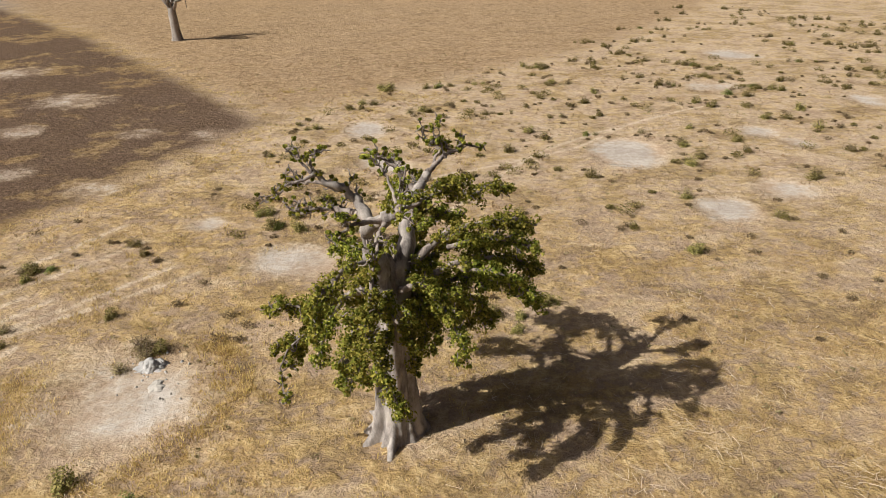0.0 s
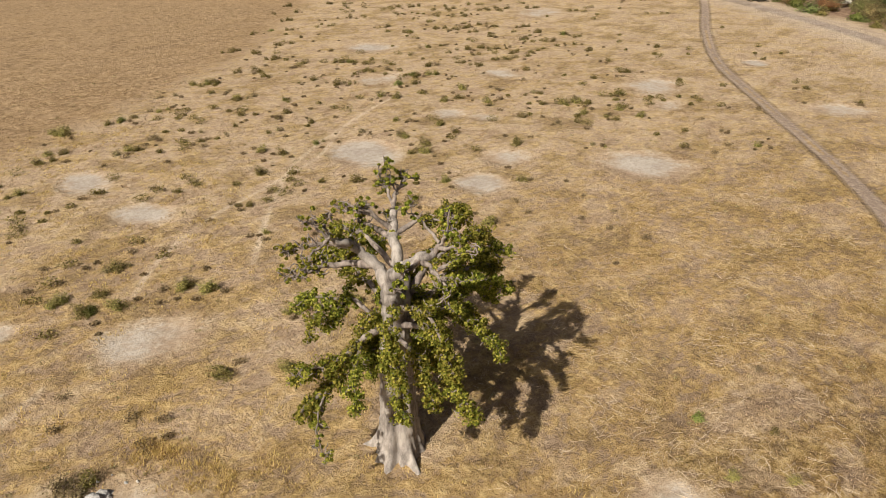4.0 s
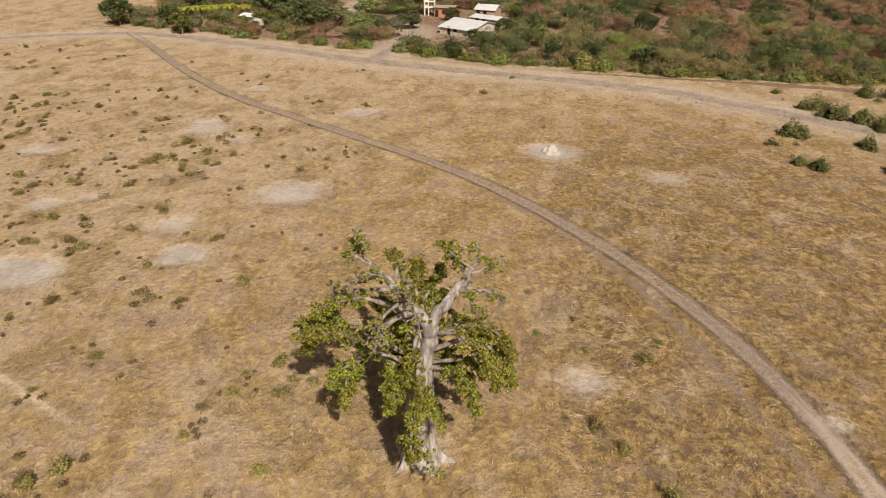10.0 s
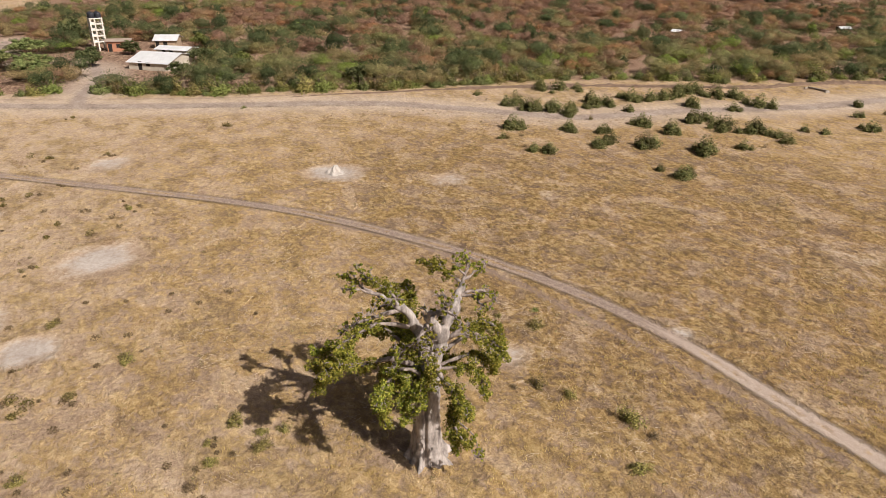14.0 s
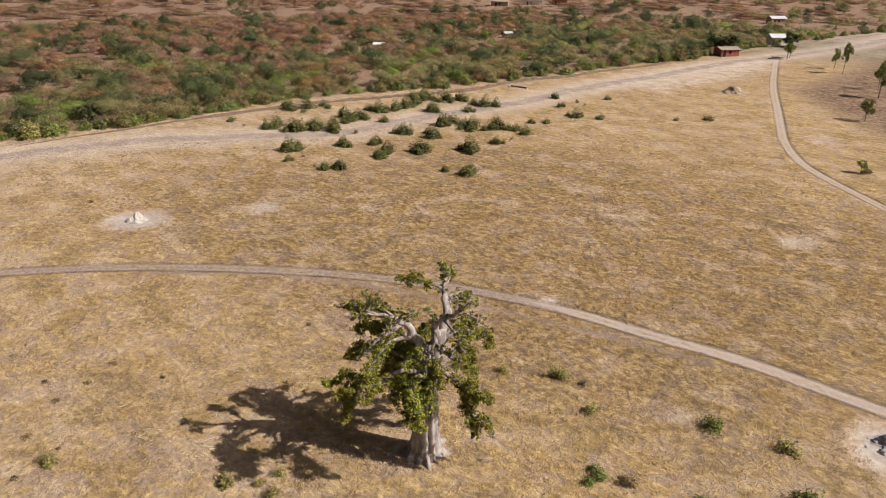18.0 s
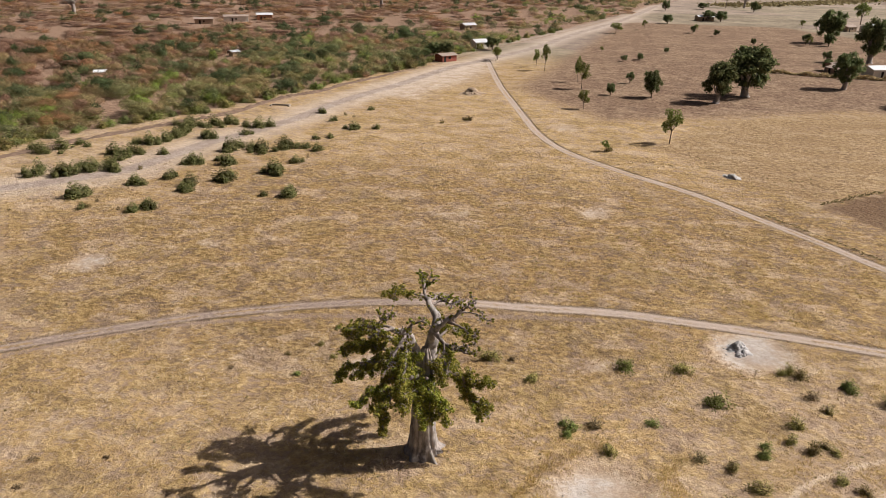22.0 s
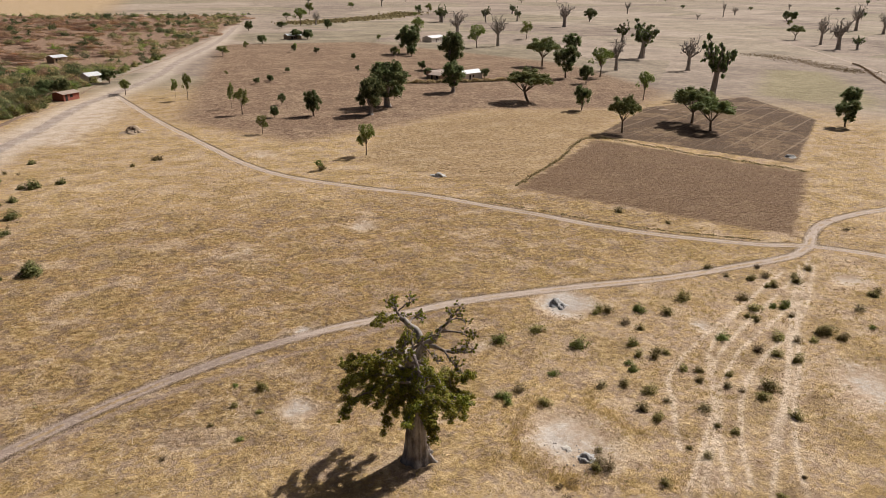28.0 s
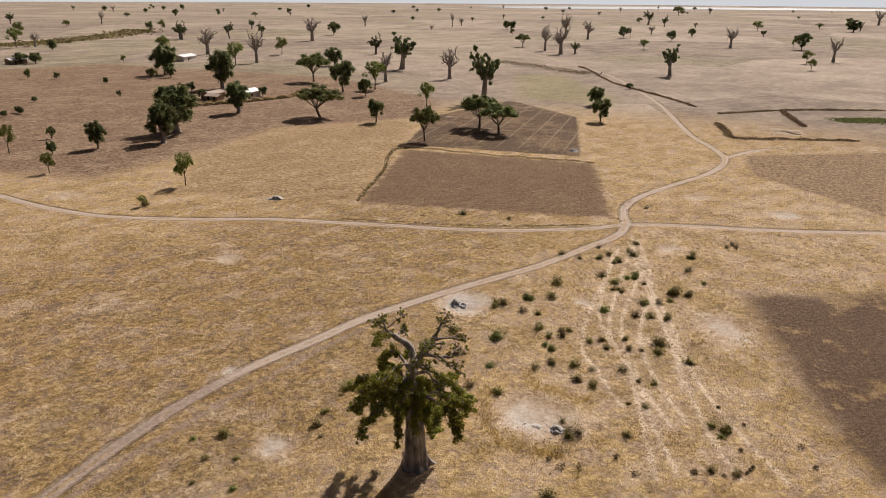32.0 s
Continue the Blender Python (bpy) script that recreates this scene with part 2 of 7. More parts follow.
    brown = m.mix(m.math("MULTIPLY", m.span(m.math("ADD", furrow.outputs["Fac"], near(fine, 1.6)), 0.55, 1.0), 0.5), brown, (0.27, 0.18, 0.115))
    brown = m.mix(m.math("MULTIPLY", m.span(m.math("ADD", big, near(mid, 1.0)), 0.52, 0.66), 0.4), brown, m.ramp(tuft, [(0.42, (0.13, 0.082, 0.048)), (0.5, (0.215, 0.142, 0.084)), (0.58, (0.32, 0.225, 0.14))]))
    grey = m.ramp(soilfac, [(0.42, (0.042, 0.027, 0.020)), (0.48, (0.080, 0.051, 0.035)), (0.54, (0.120, 0.078, 0.053)), (0.60, (0.205, 0.138, 0.092))])
    grey = m.mix(m.math("MULTIPLY", m.span(m.math("ADD", big, near(mid, 0.5)), 0.47, 0.58), 0.7), grey, m.ramp(tuft, [(0.40, (0.11, 0.07, 0.042)), (0.5, (0.20, 0.132, 0.08)), (0.6, (0.31, 0.215, 0.135))]))
    gold = m.ramp(tuft, [(0.42, (0.185, 0.118, 0.062)), (0.50, (0.325, 0.22, 0.118)), (0.58, (0.48, 0.352, 0.205))])
    gold = m.mix(m.math("MULTIPLY", m.span(m.math("ADD", big, near(mid, 1.2)), 0.48, 0.62), 0.5), gold, (0.24, 0.155, 0.085))
    gold = m.mix(m.math("MULTIPLY", m.span(m.math("ADD", drift, near(small, 0.6)), 0.52, 0.66), 0.4), gold, (0.52, 0.40, 0.26))
    stubble = m.ramp(tuft, [(0.42, (0.118, 0.072, 0.047)), (0.50, (0.22, 0.143, 0.095)), (0.58, (0.35, 0.245, 0.165))])
    stubble = m.mix(m.math("MULTIPLY", m.span(m.math("ADD", big, near(mid, 0.8)), 0.46, 0.60), 0.5), stubble, m.ramp(tuft, [(0.42, (0.235, 0.16, 0.098)), (0.50, (0.335, 0.238, 0.155)), (0.58, (0.45, 0.34, 0.235))]))
    stubble = m.mix(m.math("MULTIPLY", m.span(m.math("ADD", drift, near(small, 0.8)), 0.54, 0.66), 0.4), stubble, (0.145, 0.10, 0.075))
    green = m.ramp(tuft, [(0.40, (0.15, 0.135, 0.05)), (0.60, (0.37, 0.33, 0.13))])
    sand = m.ramp(m.math("ADD", m.math("MULTIPLY", mid, 0.4), m.math("ADD", m.math("MULTIPLY", small, 0.35), m.math("MULTIPLY", fine, 0.25))), [(0.40, (0.43, 0.335, 0.26)), (0.5, (0.55, 0.45, 0.365)), (0.60, (0.66, 0.56, 0.475))])
    litter = m.ramp(tuft, [(0.42, (0.14, 0.085, 0.06)), (0.50, (0.27, 0.175, 0.122)), (0.58, (0.42, 0.30, 0.205))])
    # the wide plain beyond: fields of many dull colours, greyed with painted-in distance haze
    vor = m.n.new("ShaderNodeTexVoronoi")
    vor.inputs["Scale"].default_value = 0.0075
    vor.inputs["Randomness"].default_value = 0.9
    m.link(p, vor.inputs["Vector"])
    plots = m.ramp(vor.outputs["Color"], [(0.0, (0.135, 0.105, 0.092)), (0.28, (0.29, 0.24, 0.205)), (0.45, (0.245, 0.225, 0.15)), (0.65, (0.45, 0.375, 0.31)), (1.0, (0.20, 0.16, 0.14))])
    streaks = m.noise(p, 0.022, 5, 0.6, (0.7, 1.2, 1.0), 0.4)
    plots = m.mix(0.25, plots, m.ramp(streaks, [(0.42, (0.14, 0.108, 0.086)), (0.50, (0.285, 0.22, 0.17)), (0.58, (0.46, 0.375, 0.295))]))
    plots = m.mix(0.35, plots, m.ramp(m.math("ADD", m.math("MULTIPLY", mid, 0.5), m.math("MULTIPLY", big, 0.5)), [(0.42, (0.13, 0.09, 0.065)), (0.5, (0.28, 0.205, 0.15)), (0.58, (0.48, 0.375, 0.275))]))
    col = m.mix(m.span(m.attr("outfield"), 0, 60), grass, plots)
    col = m.mix(m.span(m.math("ADD", m.attr("stubble"), edge), -4, 7), col, stubble)
    col = m.mix(m.math("MULTIPLY", m.span(m.math("ADD", m.attr("tan"), edge), -3, 5), 0.85), col, m.ramp(tuft, [(0.38, (0.21, 0.137, 0.071)), (0.5, (0.35, 0.237, 0.138)), (0.62, (0.48, 0.345, 0.217))]))
    col = m.mix(m.math("MULTIPLY", m.math("MULTIPLY", m.span(m.attr("tan"), 0.0, 8.0), m.span(m.math("ADD", mott, near(drift, 0.5)), 0.50, 0.60)), 0.38), col, (0.16, 0.105, 0.06))
    col = m.mix(m.math("MULTIPLY", m.span(m.math("ADD", m.attr("gold"), edge), -2, 5), 0.8), col, gold)
    col = m.mix(m.math("MULTIPLY", m.span(m.math("ADD", m.attr("tilled"), crisp), -0.6, 1.6), 0.85), col, m.ramp(tuft, [(0.42, (0.13, 0.085, 0.05)), (0.5, (0.235, 0.155, 0.093)), (0.58, (0.36, 0.25, 0.155))]))
    col = m.mix(m.math("MULTIPLY", m.span(m.math("ADD", m.attr("brown"), m.math("ADD", crisp, near(mid, 6.0))), -0.4, 1.8), 0.94), col, brown)
    dot = m.n.new("ShaderNodeVectorMath")
    dot.operation = "DOT_PRODUCT"
    dot.inputs[1].default_value = (-0.075, 0.13, 0.0)
    m.link(p, dot.inputs[0])
    strip = m.math("ABSOLUTE", m.math("SUBTRACT", m.math("FRACT", m.math("ADD", dot.outputs["Value"], near(mid, 0.12)), 0.0), 0.5), 0.0)
    grey = m.mix(m.math("MULTIPLY", m.math("MULTIPLY", m.span(m.math("ADD", strip, near(fine, 0.10)), 0.05, 0.02), m.span(m.attr("outfield"), -60, -40)), 0.5), grey, (0.33, 0.245, 0.17))
    col = m.mix(m.math("MULTIPLY", m.span(m.math("ADD", m.attr("grey"), crisp), 0.0, 0.6), 0.92), col, grey)
    fallow = m.ramp(clods, [(0.36, (0.056, 0.033, 0.022)), (0.46, (0.096, 0.060, 0.040)), (0.54, (0.136, 0.088, 0.060)), (0.66, (0.225, 0.154, 0.108))])
    fallow = m.mix(m.math("MULTIPLY", m.span(m.math("ADD", big, near(mid, 0.7)), 0.51, 0.62), 0.45), fallow, blades)
    col = m.mix(m.math("MULTIPLY", m.span(m.math("ADD", m.attr("north"), m.math("ADD", near(mid, 5.0), near(small, 6.0))), -1.5, 3.0), 0.94), col, fallow)
    col = m.mix(m.math("MULTIPLY", m.span(m.math("ADD", m.attr("green"), edge), -3, 9), 0.45), col, green)
    col = m.mix(m.span(m.math("ADD", m.attr("litter"), edge), -1, 4), col, litter)
    col = m.mix(m.math("MULTIPLY", m.math("MULTIPLY", m.span(m.math("ADD", m.attr("sand"), edge), -4, 7), m.span(m.math("ADD", drift, near(mid, 0.7)), 0.40, 0.56, 0.6, 1.0)), 0.85), col, sand)
    # a shallow ditch along the bush
    ditch = m.math("SUBTRACT", 1.0, m.math("ABSOLUTE", m.math("ADD", m.math("ADD", m.attr("litter"), 3.4), m.math("MULTIPLY", near(mid, 3.0), 1.0)), 0.0))
    col = m.mix(m.math("MULTIPLY", m.span(ditch, 0.0, 0.8), 0.75), col, litter)
    # bare pale patches, ash-grey in the middle
    patch = m.math("ADD", m.attr("bare"), m.math("ADD", near(small, 0.35), m.math("ADD", near(mid, 1.2), near(tuss, 0.5))))
    patch = m.math("MULTIPLY", patch, 1.3)
    ash = m.ramp(m.math("ADD", m.math("MULTIPLY", mid, 0.45), m.math("ADD", m.math("MULTIPLY", small, 0.4), m.math("MULTIPLY", fine, 0.15))), [(0.40, (0.335, 0.287, 0.25)), (0.5, (0.405, 0.355, 0.318)), (0.60, (0.50, 0.452, 0.415))])
    halo = m.math("MULTIPLY", m.span(m.math("ADD", m.attr("bare"), m.math("ADD", near(mid, 0.5), near(tuss, 0.35))), 0.0, 0.35), m.span(m.attr("bare"), 0.0, 0.1))
    col = m.mix(m.math("MULTIPLY", halo, 0.55), col, light)
    col = m.mix(m.math("MULTIPLY", m.math("MULTIPLY", m.span(patch, 0.12, 0.95), 0.9), m.span(m.attr("bare"), 0.0, 0.12)), col, ash)
    # trails, wheel tracks and the earth road
    wob = m.math("ADD", near(small, 1.6), near(fine, 1.2))
    tl = m.math("ADD", m.attr("trail"), m.math("MULTIPLY", wob, 0.3))
    col = m.mix(m.math("MULTIPLY", m.span(tl, 1.2, 0.3), 0.3), col, light)
    col = m.mix(m.math("MULTIPLY", m.math("MULTIPLY", m.span(tl, 0.42, 0.1), m.span(m.math("ADD", mid, near(small, 0.5)), 0.40, 0.54, 0.35, 1.0)), 0.8), col, (0.65, 0.525, 0.40))
    old = m.math("ADD", m.attr("rut"), wob)
    col = m.mix(m.math("MULTIPLY", m.span(old, 0.75, 0.15), 0.7), col, (0.30, 0.222, 0.18))
    td = m.math("MINIMUM", m.attr("track"), m.math("ABSOLUTE", m.attr("far_track"), 0.0))
    td = m.math("ADD", td, m.math("MULTIPLY", wob, 0.7))
    earth = m.ramp(soilfac, [(0.40, (0.215, 0.16, 0.13)), (0.5, (0.31, 0.24, 0.198)), (0.60, (0.43, 0.345, 0.285))])
    edge_pale = m.ramp(soft, [(0.42, (0.30, 0.22, 0.16)), (0.5, (0.42, 0.318, 0.24)), (0.58, (0.53, 0.41, 0.32))])
    col = m.mix(m.math("MULTIPLY", m.span(td, 1.3, 0.85), 0.55), col, edge_pale)
    col = m.mix(m.math("MULTIPLY", m.span(td, 0.92, 0.62), 0.92), col, earth)
    crown = m.math("MULTIPLY", m.span(td, 0.36, 0.1), m.span(m.math("ADD", big, near(mid, 0.8)), 0.42, 0.56))
    col = m.mix(m.math("MULTIPLY", m.span(td, 0.5, 0.2), 0.35), col, (0.20, 0.148, 0.12))
    col = m.mix(m.math("MULTIPLY", m.span(m.math("ADD", m.math("MINIMUM", m.attr("sandy"), m.math("ABSOLUTE", m.attr("far_track"), 0.0)), m.math("MULTIPLY", wob, 0.7)), 1.2, 0.7), 0.5), col, (0.55, 0.45, 0.375))
    col = m.mix(m.math("MULTIPLY", crown, 0.6), col, blades)
    rd = m.math("MINIMUM", m.attr("road"), m.math("ABSOLUTE", m.attr("far_road"), 0.0))
    rd = m.math("ADD", rd, m.math("MULTIPLY", wob, 2.0))
    col = m.mix(m.math("MULTIPLY", m.span(m.math("ADD", rd, near(mid, 8.0)), 11.0, 3.0), 0.6), col, sand)
    bed = m.ramp(soft, [(0.40, (0.25, 0.195, 0.165)), (0.5, (0.345, 0.278, 0.24)), (0.60, (0.46, 0.385, 0.335))])
    col = m.mix(m.math("MULTIPLY", m.span(rd, 2.6, 1.4), 0.8), col, bed)
    m.colour(col)
    rise = m.math("ADD", m.math("MULTIPLY", tuss, 0.75), m.math("ADD", m.math("MULTIPLY", small, 0.5), m.math("ADD", m.math("MULTIPLY", fine, 0.28), m.math("MULTIPLY", grit, 0.06))))
    smooth = m.math("MULTIPLY", m.span(m.attr("bare"), 0.5, 0.1, 0.3, 1.0), m.span(td, 0.6, 1.4, 0.35, 1.0))
    m.bump(m.math("MULTIPLY", rise, smooth), 1.0, 0.45)
    return m.m


M_GROUND = ground_material()
M_BARK = bark_material("pale_baobab_bark", (0.11, 0.092, 0.085), (0.45, 0.40, 0.365), 1.6)
# browner limb bark, its colour darkened further for shaded and backlit boughs
M_BARK_LIMB = bark_material("limb_bark", (0.075, 0.058, 0.052), (0.36, 0.30, 0.265), 2.2)
M_BARK_DULL = bark_material("grey_baobab_bark", (0.17, 0.145, 0.13), (0.42, 0.37, 0.33), 0.8)
M_WOOD = bark_material("brown_bark", (0.09, 0.065, 0.045), (0.24, 0.18, 0.13), 2.0)
M_LEAF = leaf_material("baobab_leaf", (0.085, 0.108, 0.015), (0.245, 0.252, 0.036), (0.51, 0.45, 0.092), 0.3, 0.14)
M_SHRUB = leaf_material("shrub_leaf", (0.10, 0.092, 0.028), (0.235, 0.20, 0.065), (0.47, 0.38, 0.15), 0.3, 0.25)
M_SHRUB_DEEP = leaf_material("deep_shrub_leaf", (0.065, 0.072, 0.025), (0.145, 0.145, 0.052), (0.29, 0.265, 0.11), 0.3, 0.25)
M_SHRUB_FRESH = leaf_material("fresh_shrub_leaf", (0.10, 0.125, 0.03), (0.205, 0.23, 0.06), (0.34, 0.35, 0.11), 0.3, 0.2)
M_SHRUB_DRY = leaf_material("dry_shrub_leaf", (0.15, 0.105, 0.055), (0.25, 0.195, 0.10), (0.38, 0.305, 0.17), 0.2, 0.2)
M_TREE = leaf_material("tree_leaf", (0.075, 0.095, 0.036), (0.145, 0.172, 0.07), (0.26, 0.27, 0.12), 0.45, 0.2)
M_ACACIA = leaf_material("acacia_leaf", (0.10, 0.125, 0.04), (0.19, 0.21, 0.075), (0.30, 0.305, 0.12), 0.28, 0.2)
M_BANANA = leaf_material("banana_leaf", (0.20, 0.24, 0.03), (0.33, 0.36, 0.05), (0.46, 0.45, 0.09), 0.35, 0.1)
M_STRAW = leaf_material("straw", (0.27, 0.185, 0.095), (0.42, 0.30, 0.165), (0.60, 0.46, 0.29), 0.5, 0.1)
M_GOLD = leaf_material("golden_grass", (0.36, 0.235, 0.09), (0.54, 0.37, 0.155), (0.70, 0.51, 0.25), 0.5, 0.1)
M_REED = leaf_material("dry_reed", (0.17, 0.115, 0.065), (0.29, 0.205, 0.12), (0.44, 0.33, 0.21), 0.2, 0.1)
M_STALK = leaf_material("bleached_stalk", (0.42, 0.32, 0.21), (0.56, 0.44, 0.31), (0.72, 0.60, 0.45), 0.1, 0.1)


def bush_material(name, stops, glow=0.25):
    """Scrub: every bush its own colour, twigs and leaves as fine lighter and darker grain."""
    m = Mat(name, 0.85)
    m.b.inputs["Specular IOR Level"].default_value = 0.08
    c = m.ramp(m.attr("shade"), stops)
    p = m.pos()
    clump, grain, twig = m.noise(p, 0.8, 3, 0.6), m.noise(p, 3.2, 4, 0.75), m.noise(p, 11.0, 3, 0.8)
    hsv = m.n.new("ShaderNodeHueSaturation")
    m.link(c, hsv.inputs["Color"])
    value = m.math("MULTIPLY", m.span(clump, 0.35, 0.65, 0.78, 1.2), m.math("MULTIPLY", m.span(grain, 0.36, 0.64, 0.6, 1.35), m.span(twig, 0.36, 0.64, 0.75, 1.25)))
    m.link(value, hsv.inputs["Value"])
    m.bump(m.math("ADD", m.math("MULTIPLY", clump, 0.9), m.math("ADD", m.math("MULTIPLY", grain, 0.5), m.math("MULTIPLY", twig, 0.15))), 0.9, 0.7)
    m.link(hsv.outputs["Color"], m.b.inputs["Base Color"])
    tr = m.n.new("ShaderNodeBsdfTranslucent")
    m.link(hsv.outputs["Color"], tr.inputs["Color"])
    mixer = m.n.new("ShaderNodeMixShader")
    mixer.inputs["Fac"].default_value = glow
    m.link(m.b.outputs[0], mixer.inputs[1])
    m.link(tr.outputs[0], mixer.inputs[2])
    gaps = m.n.new("ShaderNodeMixShader")
    hole = m.math("ADD", m.math("MULTIPLY", grain, 0.45), m.math("MULTIPLY", m.noise(p, 8.0, 3, 0.8), 0.55))
    m.link(m.math("MULTIPLY", m.span(hole, 0.45, 0.53), 0.92), gaps.inputs["Fac"])
    m.link(mixer.outputs[0], gaps.inputs[1])
    m.link(m.n.new("ShaderNodeBsdfTransparent").outputs[0], gaps.inputs[2])
    m.link(gaps.outputs[0], m.n["Material Output"].inputs["Surface"])
    return m.m


M_BUSH_GREEN = bush_material("green_scrub", [(0.0, (0.19, 0.22, 0.105)), (0.2, (0.32, 0.32, 0.15)), (0.4, (0.43, 0.39, 0.175)), (0.6, (0.52, 0.39, 0.20)), (0.8, (0.43, 0.40, 0.19)), (0.93, (0.37, 0.42, 0.14)), (1.0, (0.35, 0.45, 0.10))], 0.5)
M_BUSH_DARK = bush_material("dark_scrub", [(0.0, (0.085, 0.115, 0.05)), (0.5, (0.13, 0.165, 0.07)), (1.0, (0.19, 0.22, 0.095))], 0.4)
M_BUSH_BROWN = bush_material("leafless_scrub", [(0.0, (0.43, 0.265, 0.19)), (0.4, (0.46, 0.285, 0.195)), (0.65, (0.46, 0.325, 0.19)), (0.85, (0.53, 0.275, 0.14)), (1.0, (0.46, 0.35, 0.17))], 0.45)
M_ASH = plain_material("pale_termite_earth", (0.44, 0.40, 0.36), 0.95, 0.25, 1.5, 0.8)
M_STONE = plain_material("grey_mound_earth", (0.42, 0.40, 0.39), 0.95, 0.35, 1.2, 0.9)
M_PLASTER = plain_material("white_plaster", (0.66, 0.62, 0.56), 0.9, 0.15, 0.8, 0.2)
M_CONCRETE = plain_material("weathered_concrete", (0.31, 0.27, 0.225), 0.9, 0.25, 1.0, 0.3)
M_WALL = plain_material("dusty_plaster", (0.46, 0.41, 0.34), 0.9, 0.2, 0.8, 0.2)
M_BRICK = plain_material("orange_brick", (0.42, 0.20, 0.12), 0.9, 0.2, 1.5, 0.3)
M_BANK = plain_material("dark_bank_earth", (0.17, 0.115, 0.082), 0.95, 0.4, 1.0, 0.6)
M_RED = plain_material("red_earth_wall", (0.26, 0.085, 0.06), 0.9, 0.25, 0.8, 0.3)
M_MUD = plain_material("mud_wall", (0.36, 0.27, 0.19), 0.95, 0.25, 0.8, 0.4)
M_METAL = plain_material("sheet_metal_roof", (0.78, 0.79, 0.80), 0.45, 0.12, 0.5, 0.1, 0.3)
M_RUST = plain_material("rusty_sheet_roof", (0.38, 0.30, 0.25), 0.7, 0.3, 0.6, 0.2, 0.2)
M_DARK = plain_material("dark_opening", (0.02, 0.018, 0.016), 0.8, 0.2, 1.0, 0.1)
M_TANK = plain_material("black_water_tank", (0.03, 0.032, 0.04), 0.45, 0.2, 1.0, 0.1)
# pale base colour puts the reflected sky into the water
M_WATER = Mat("water", 0.25).colour((0.55, 0.58, 0.60)).m


# ---------- mesh helpers ----------
def mesh_of(name, verts, faces, material, smooth=False):
    """A mesh from arrays: verts (n, 3), faces (m, 3 or 4)."""
    me = bpy.data.meshes.new(name)
    verts, faces = np.asarray(verts, dtype=np.float32), np.asarray(faces, dtype=np.int32)
    k = faces.shape[1]
    me.vertices.add(len(verts))
    me.vertices.foreach_set("co", verts.ravel())
    me.loops.add(faces.size)
    me.loops.foreach_set("vertex_index", faces.ravel())
    me.polygons.add(len(faces))
    me.polygons.foreach_set("loop_start", np.arange(0, faces.size, k, dtype=np.int32))
    if smooth:
        me.polygons.foreach_set("use_smooth", np.ones(len(faces), dtype=bool))
    me.materials.append(material)
    me.update(calc_edges=True)
    me.validate()
    return me


def join(pieces):
    """Several (verts, faces) as one."""
    vs, fs, n = [], [], 0
    for v, f in pieces:
        vs.append(v)
        fs.append(np.asarray(f) + n)
        n += len(v)
    return np.concatenate(vs), np.concatenate(fs)


def part(name, data, material, parent=None, label="", smooth=False):
    """Links a mesh, a bmesh or (verts, faces) as one mesh object under its thing."""
    if isinstance(data, tuple):
        data = mesh_of(name, *data, material, smooth)
    elif isinstance(data, bmesh.types.BMesh):
        me = bpy.data.meshes.new(name)
        data.to_mesh(me)
        data.free()
        me.materials.append(material)
        data = me
    ob = new(name, data)
    ob.parent = parent
    if label:
        ob["label"] = label
    return ob


def thing(name, label, category, group="", kind="", at=None):
    ob = new(name)
    ob.empty_display_size = 0.3
    if at is not None:
        ob.matrix_basis = at
    return tagged(ob, label, category, group, kind)


def smooth_line(points, n):
    """Catmull-Rom through the points, n places along it."""
    p = np.asarray(points, dtype=float)
    p = np.vstack([2 * p[0] - p[1], p, 2 * p[-1] - p[-2]])
    u = np.linspace(0, len(p) - 3 - 1e-6, n)
    i = u.astype(int)
    f = (u - i)[:, None]
    a, b, c, d = p[i], p[i + 1], p[i + 2], p[i + 3]
    return 0.5 * (2 * b + (c - a) * f + (2 * a - 5 * b + 4 * c - d) * f**2 + (3 * b - a - 3 * c + d) * f**3)


def tube(line, radii, sides=8, lumps=0.0, rng=None, close=True):
    line, radii = np.asarray(line, dtype=float), np.asarray(radii, dtype=float)
    n = len(line)
    tan = np.gradient(line, axis=0)
    tan /= np.linalg.norm(tan, axis=1)[:, None] + 1e-9
    ref = np.where(np.abs(tan[:, 2:3]) > 0.9, np.array([[1.0, 0, 0]]), np.array([[0, 0, 1.0]]))
    ref[:] = ref[0]
    u = np.cross(tan, ref)
    u /= np.linalg.norm(u, axis=1)[:, None] + 1e-9
    v = np.cross(tan, u)
    a = np.linspace(0, 2 * np.pi, sides, endpoint=False)
    r = radii[:, None] * np.ones((1, sides))
    if lumps and rng is not None:
        r = r * (1 + lumps * rng.normal(size=r.shape))
    ring = line[:, None] + r[..., None] * (np.cos(a)[None, :, None] * u[:, None] + np.sin(a)[None, :, None] * v[:, None])
    verts = ring.reshape(-1, 3)
    i, j = np.meshgrid(np.arange(n - 1), np.arange(sides), indexing="ij")
    q = np.stack([i * sides + j, i * sides + (j + 1) % sides, (i + 1) * sides + (j + 1) % sides, (i + 1) * sides + j], -1).reshape(-1, 4)
    if close:
        tip = len(verts)
        verts = np.vstack([verts, line[-1] + tan[-1] * radii[-1] * 0.6])
        cap = [((n - 1) * sides + k, (n - 1) * sides + (k + 1) % sides, tip, tip) for k in range(sides)]
        cap = [(a0, b0, c0, (n - 1) * sides + (k + 2) % sides) for k, (a0, b0, c0, _) in enumerate(cap) if k % 2 == 0]
        cap = [(a0, b0, d0, c0) for a0, b0, c0, d0 in cap]
        q = np.vstack([q, np.array(cap)])
    return verts, q


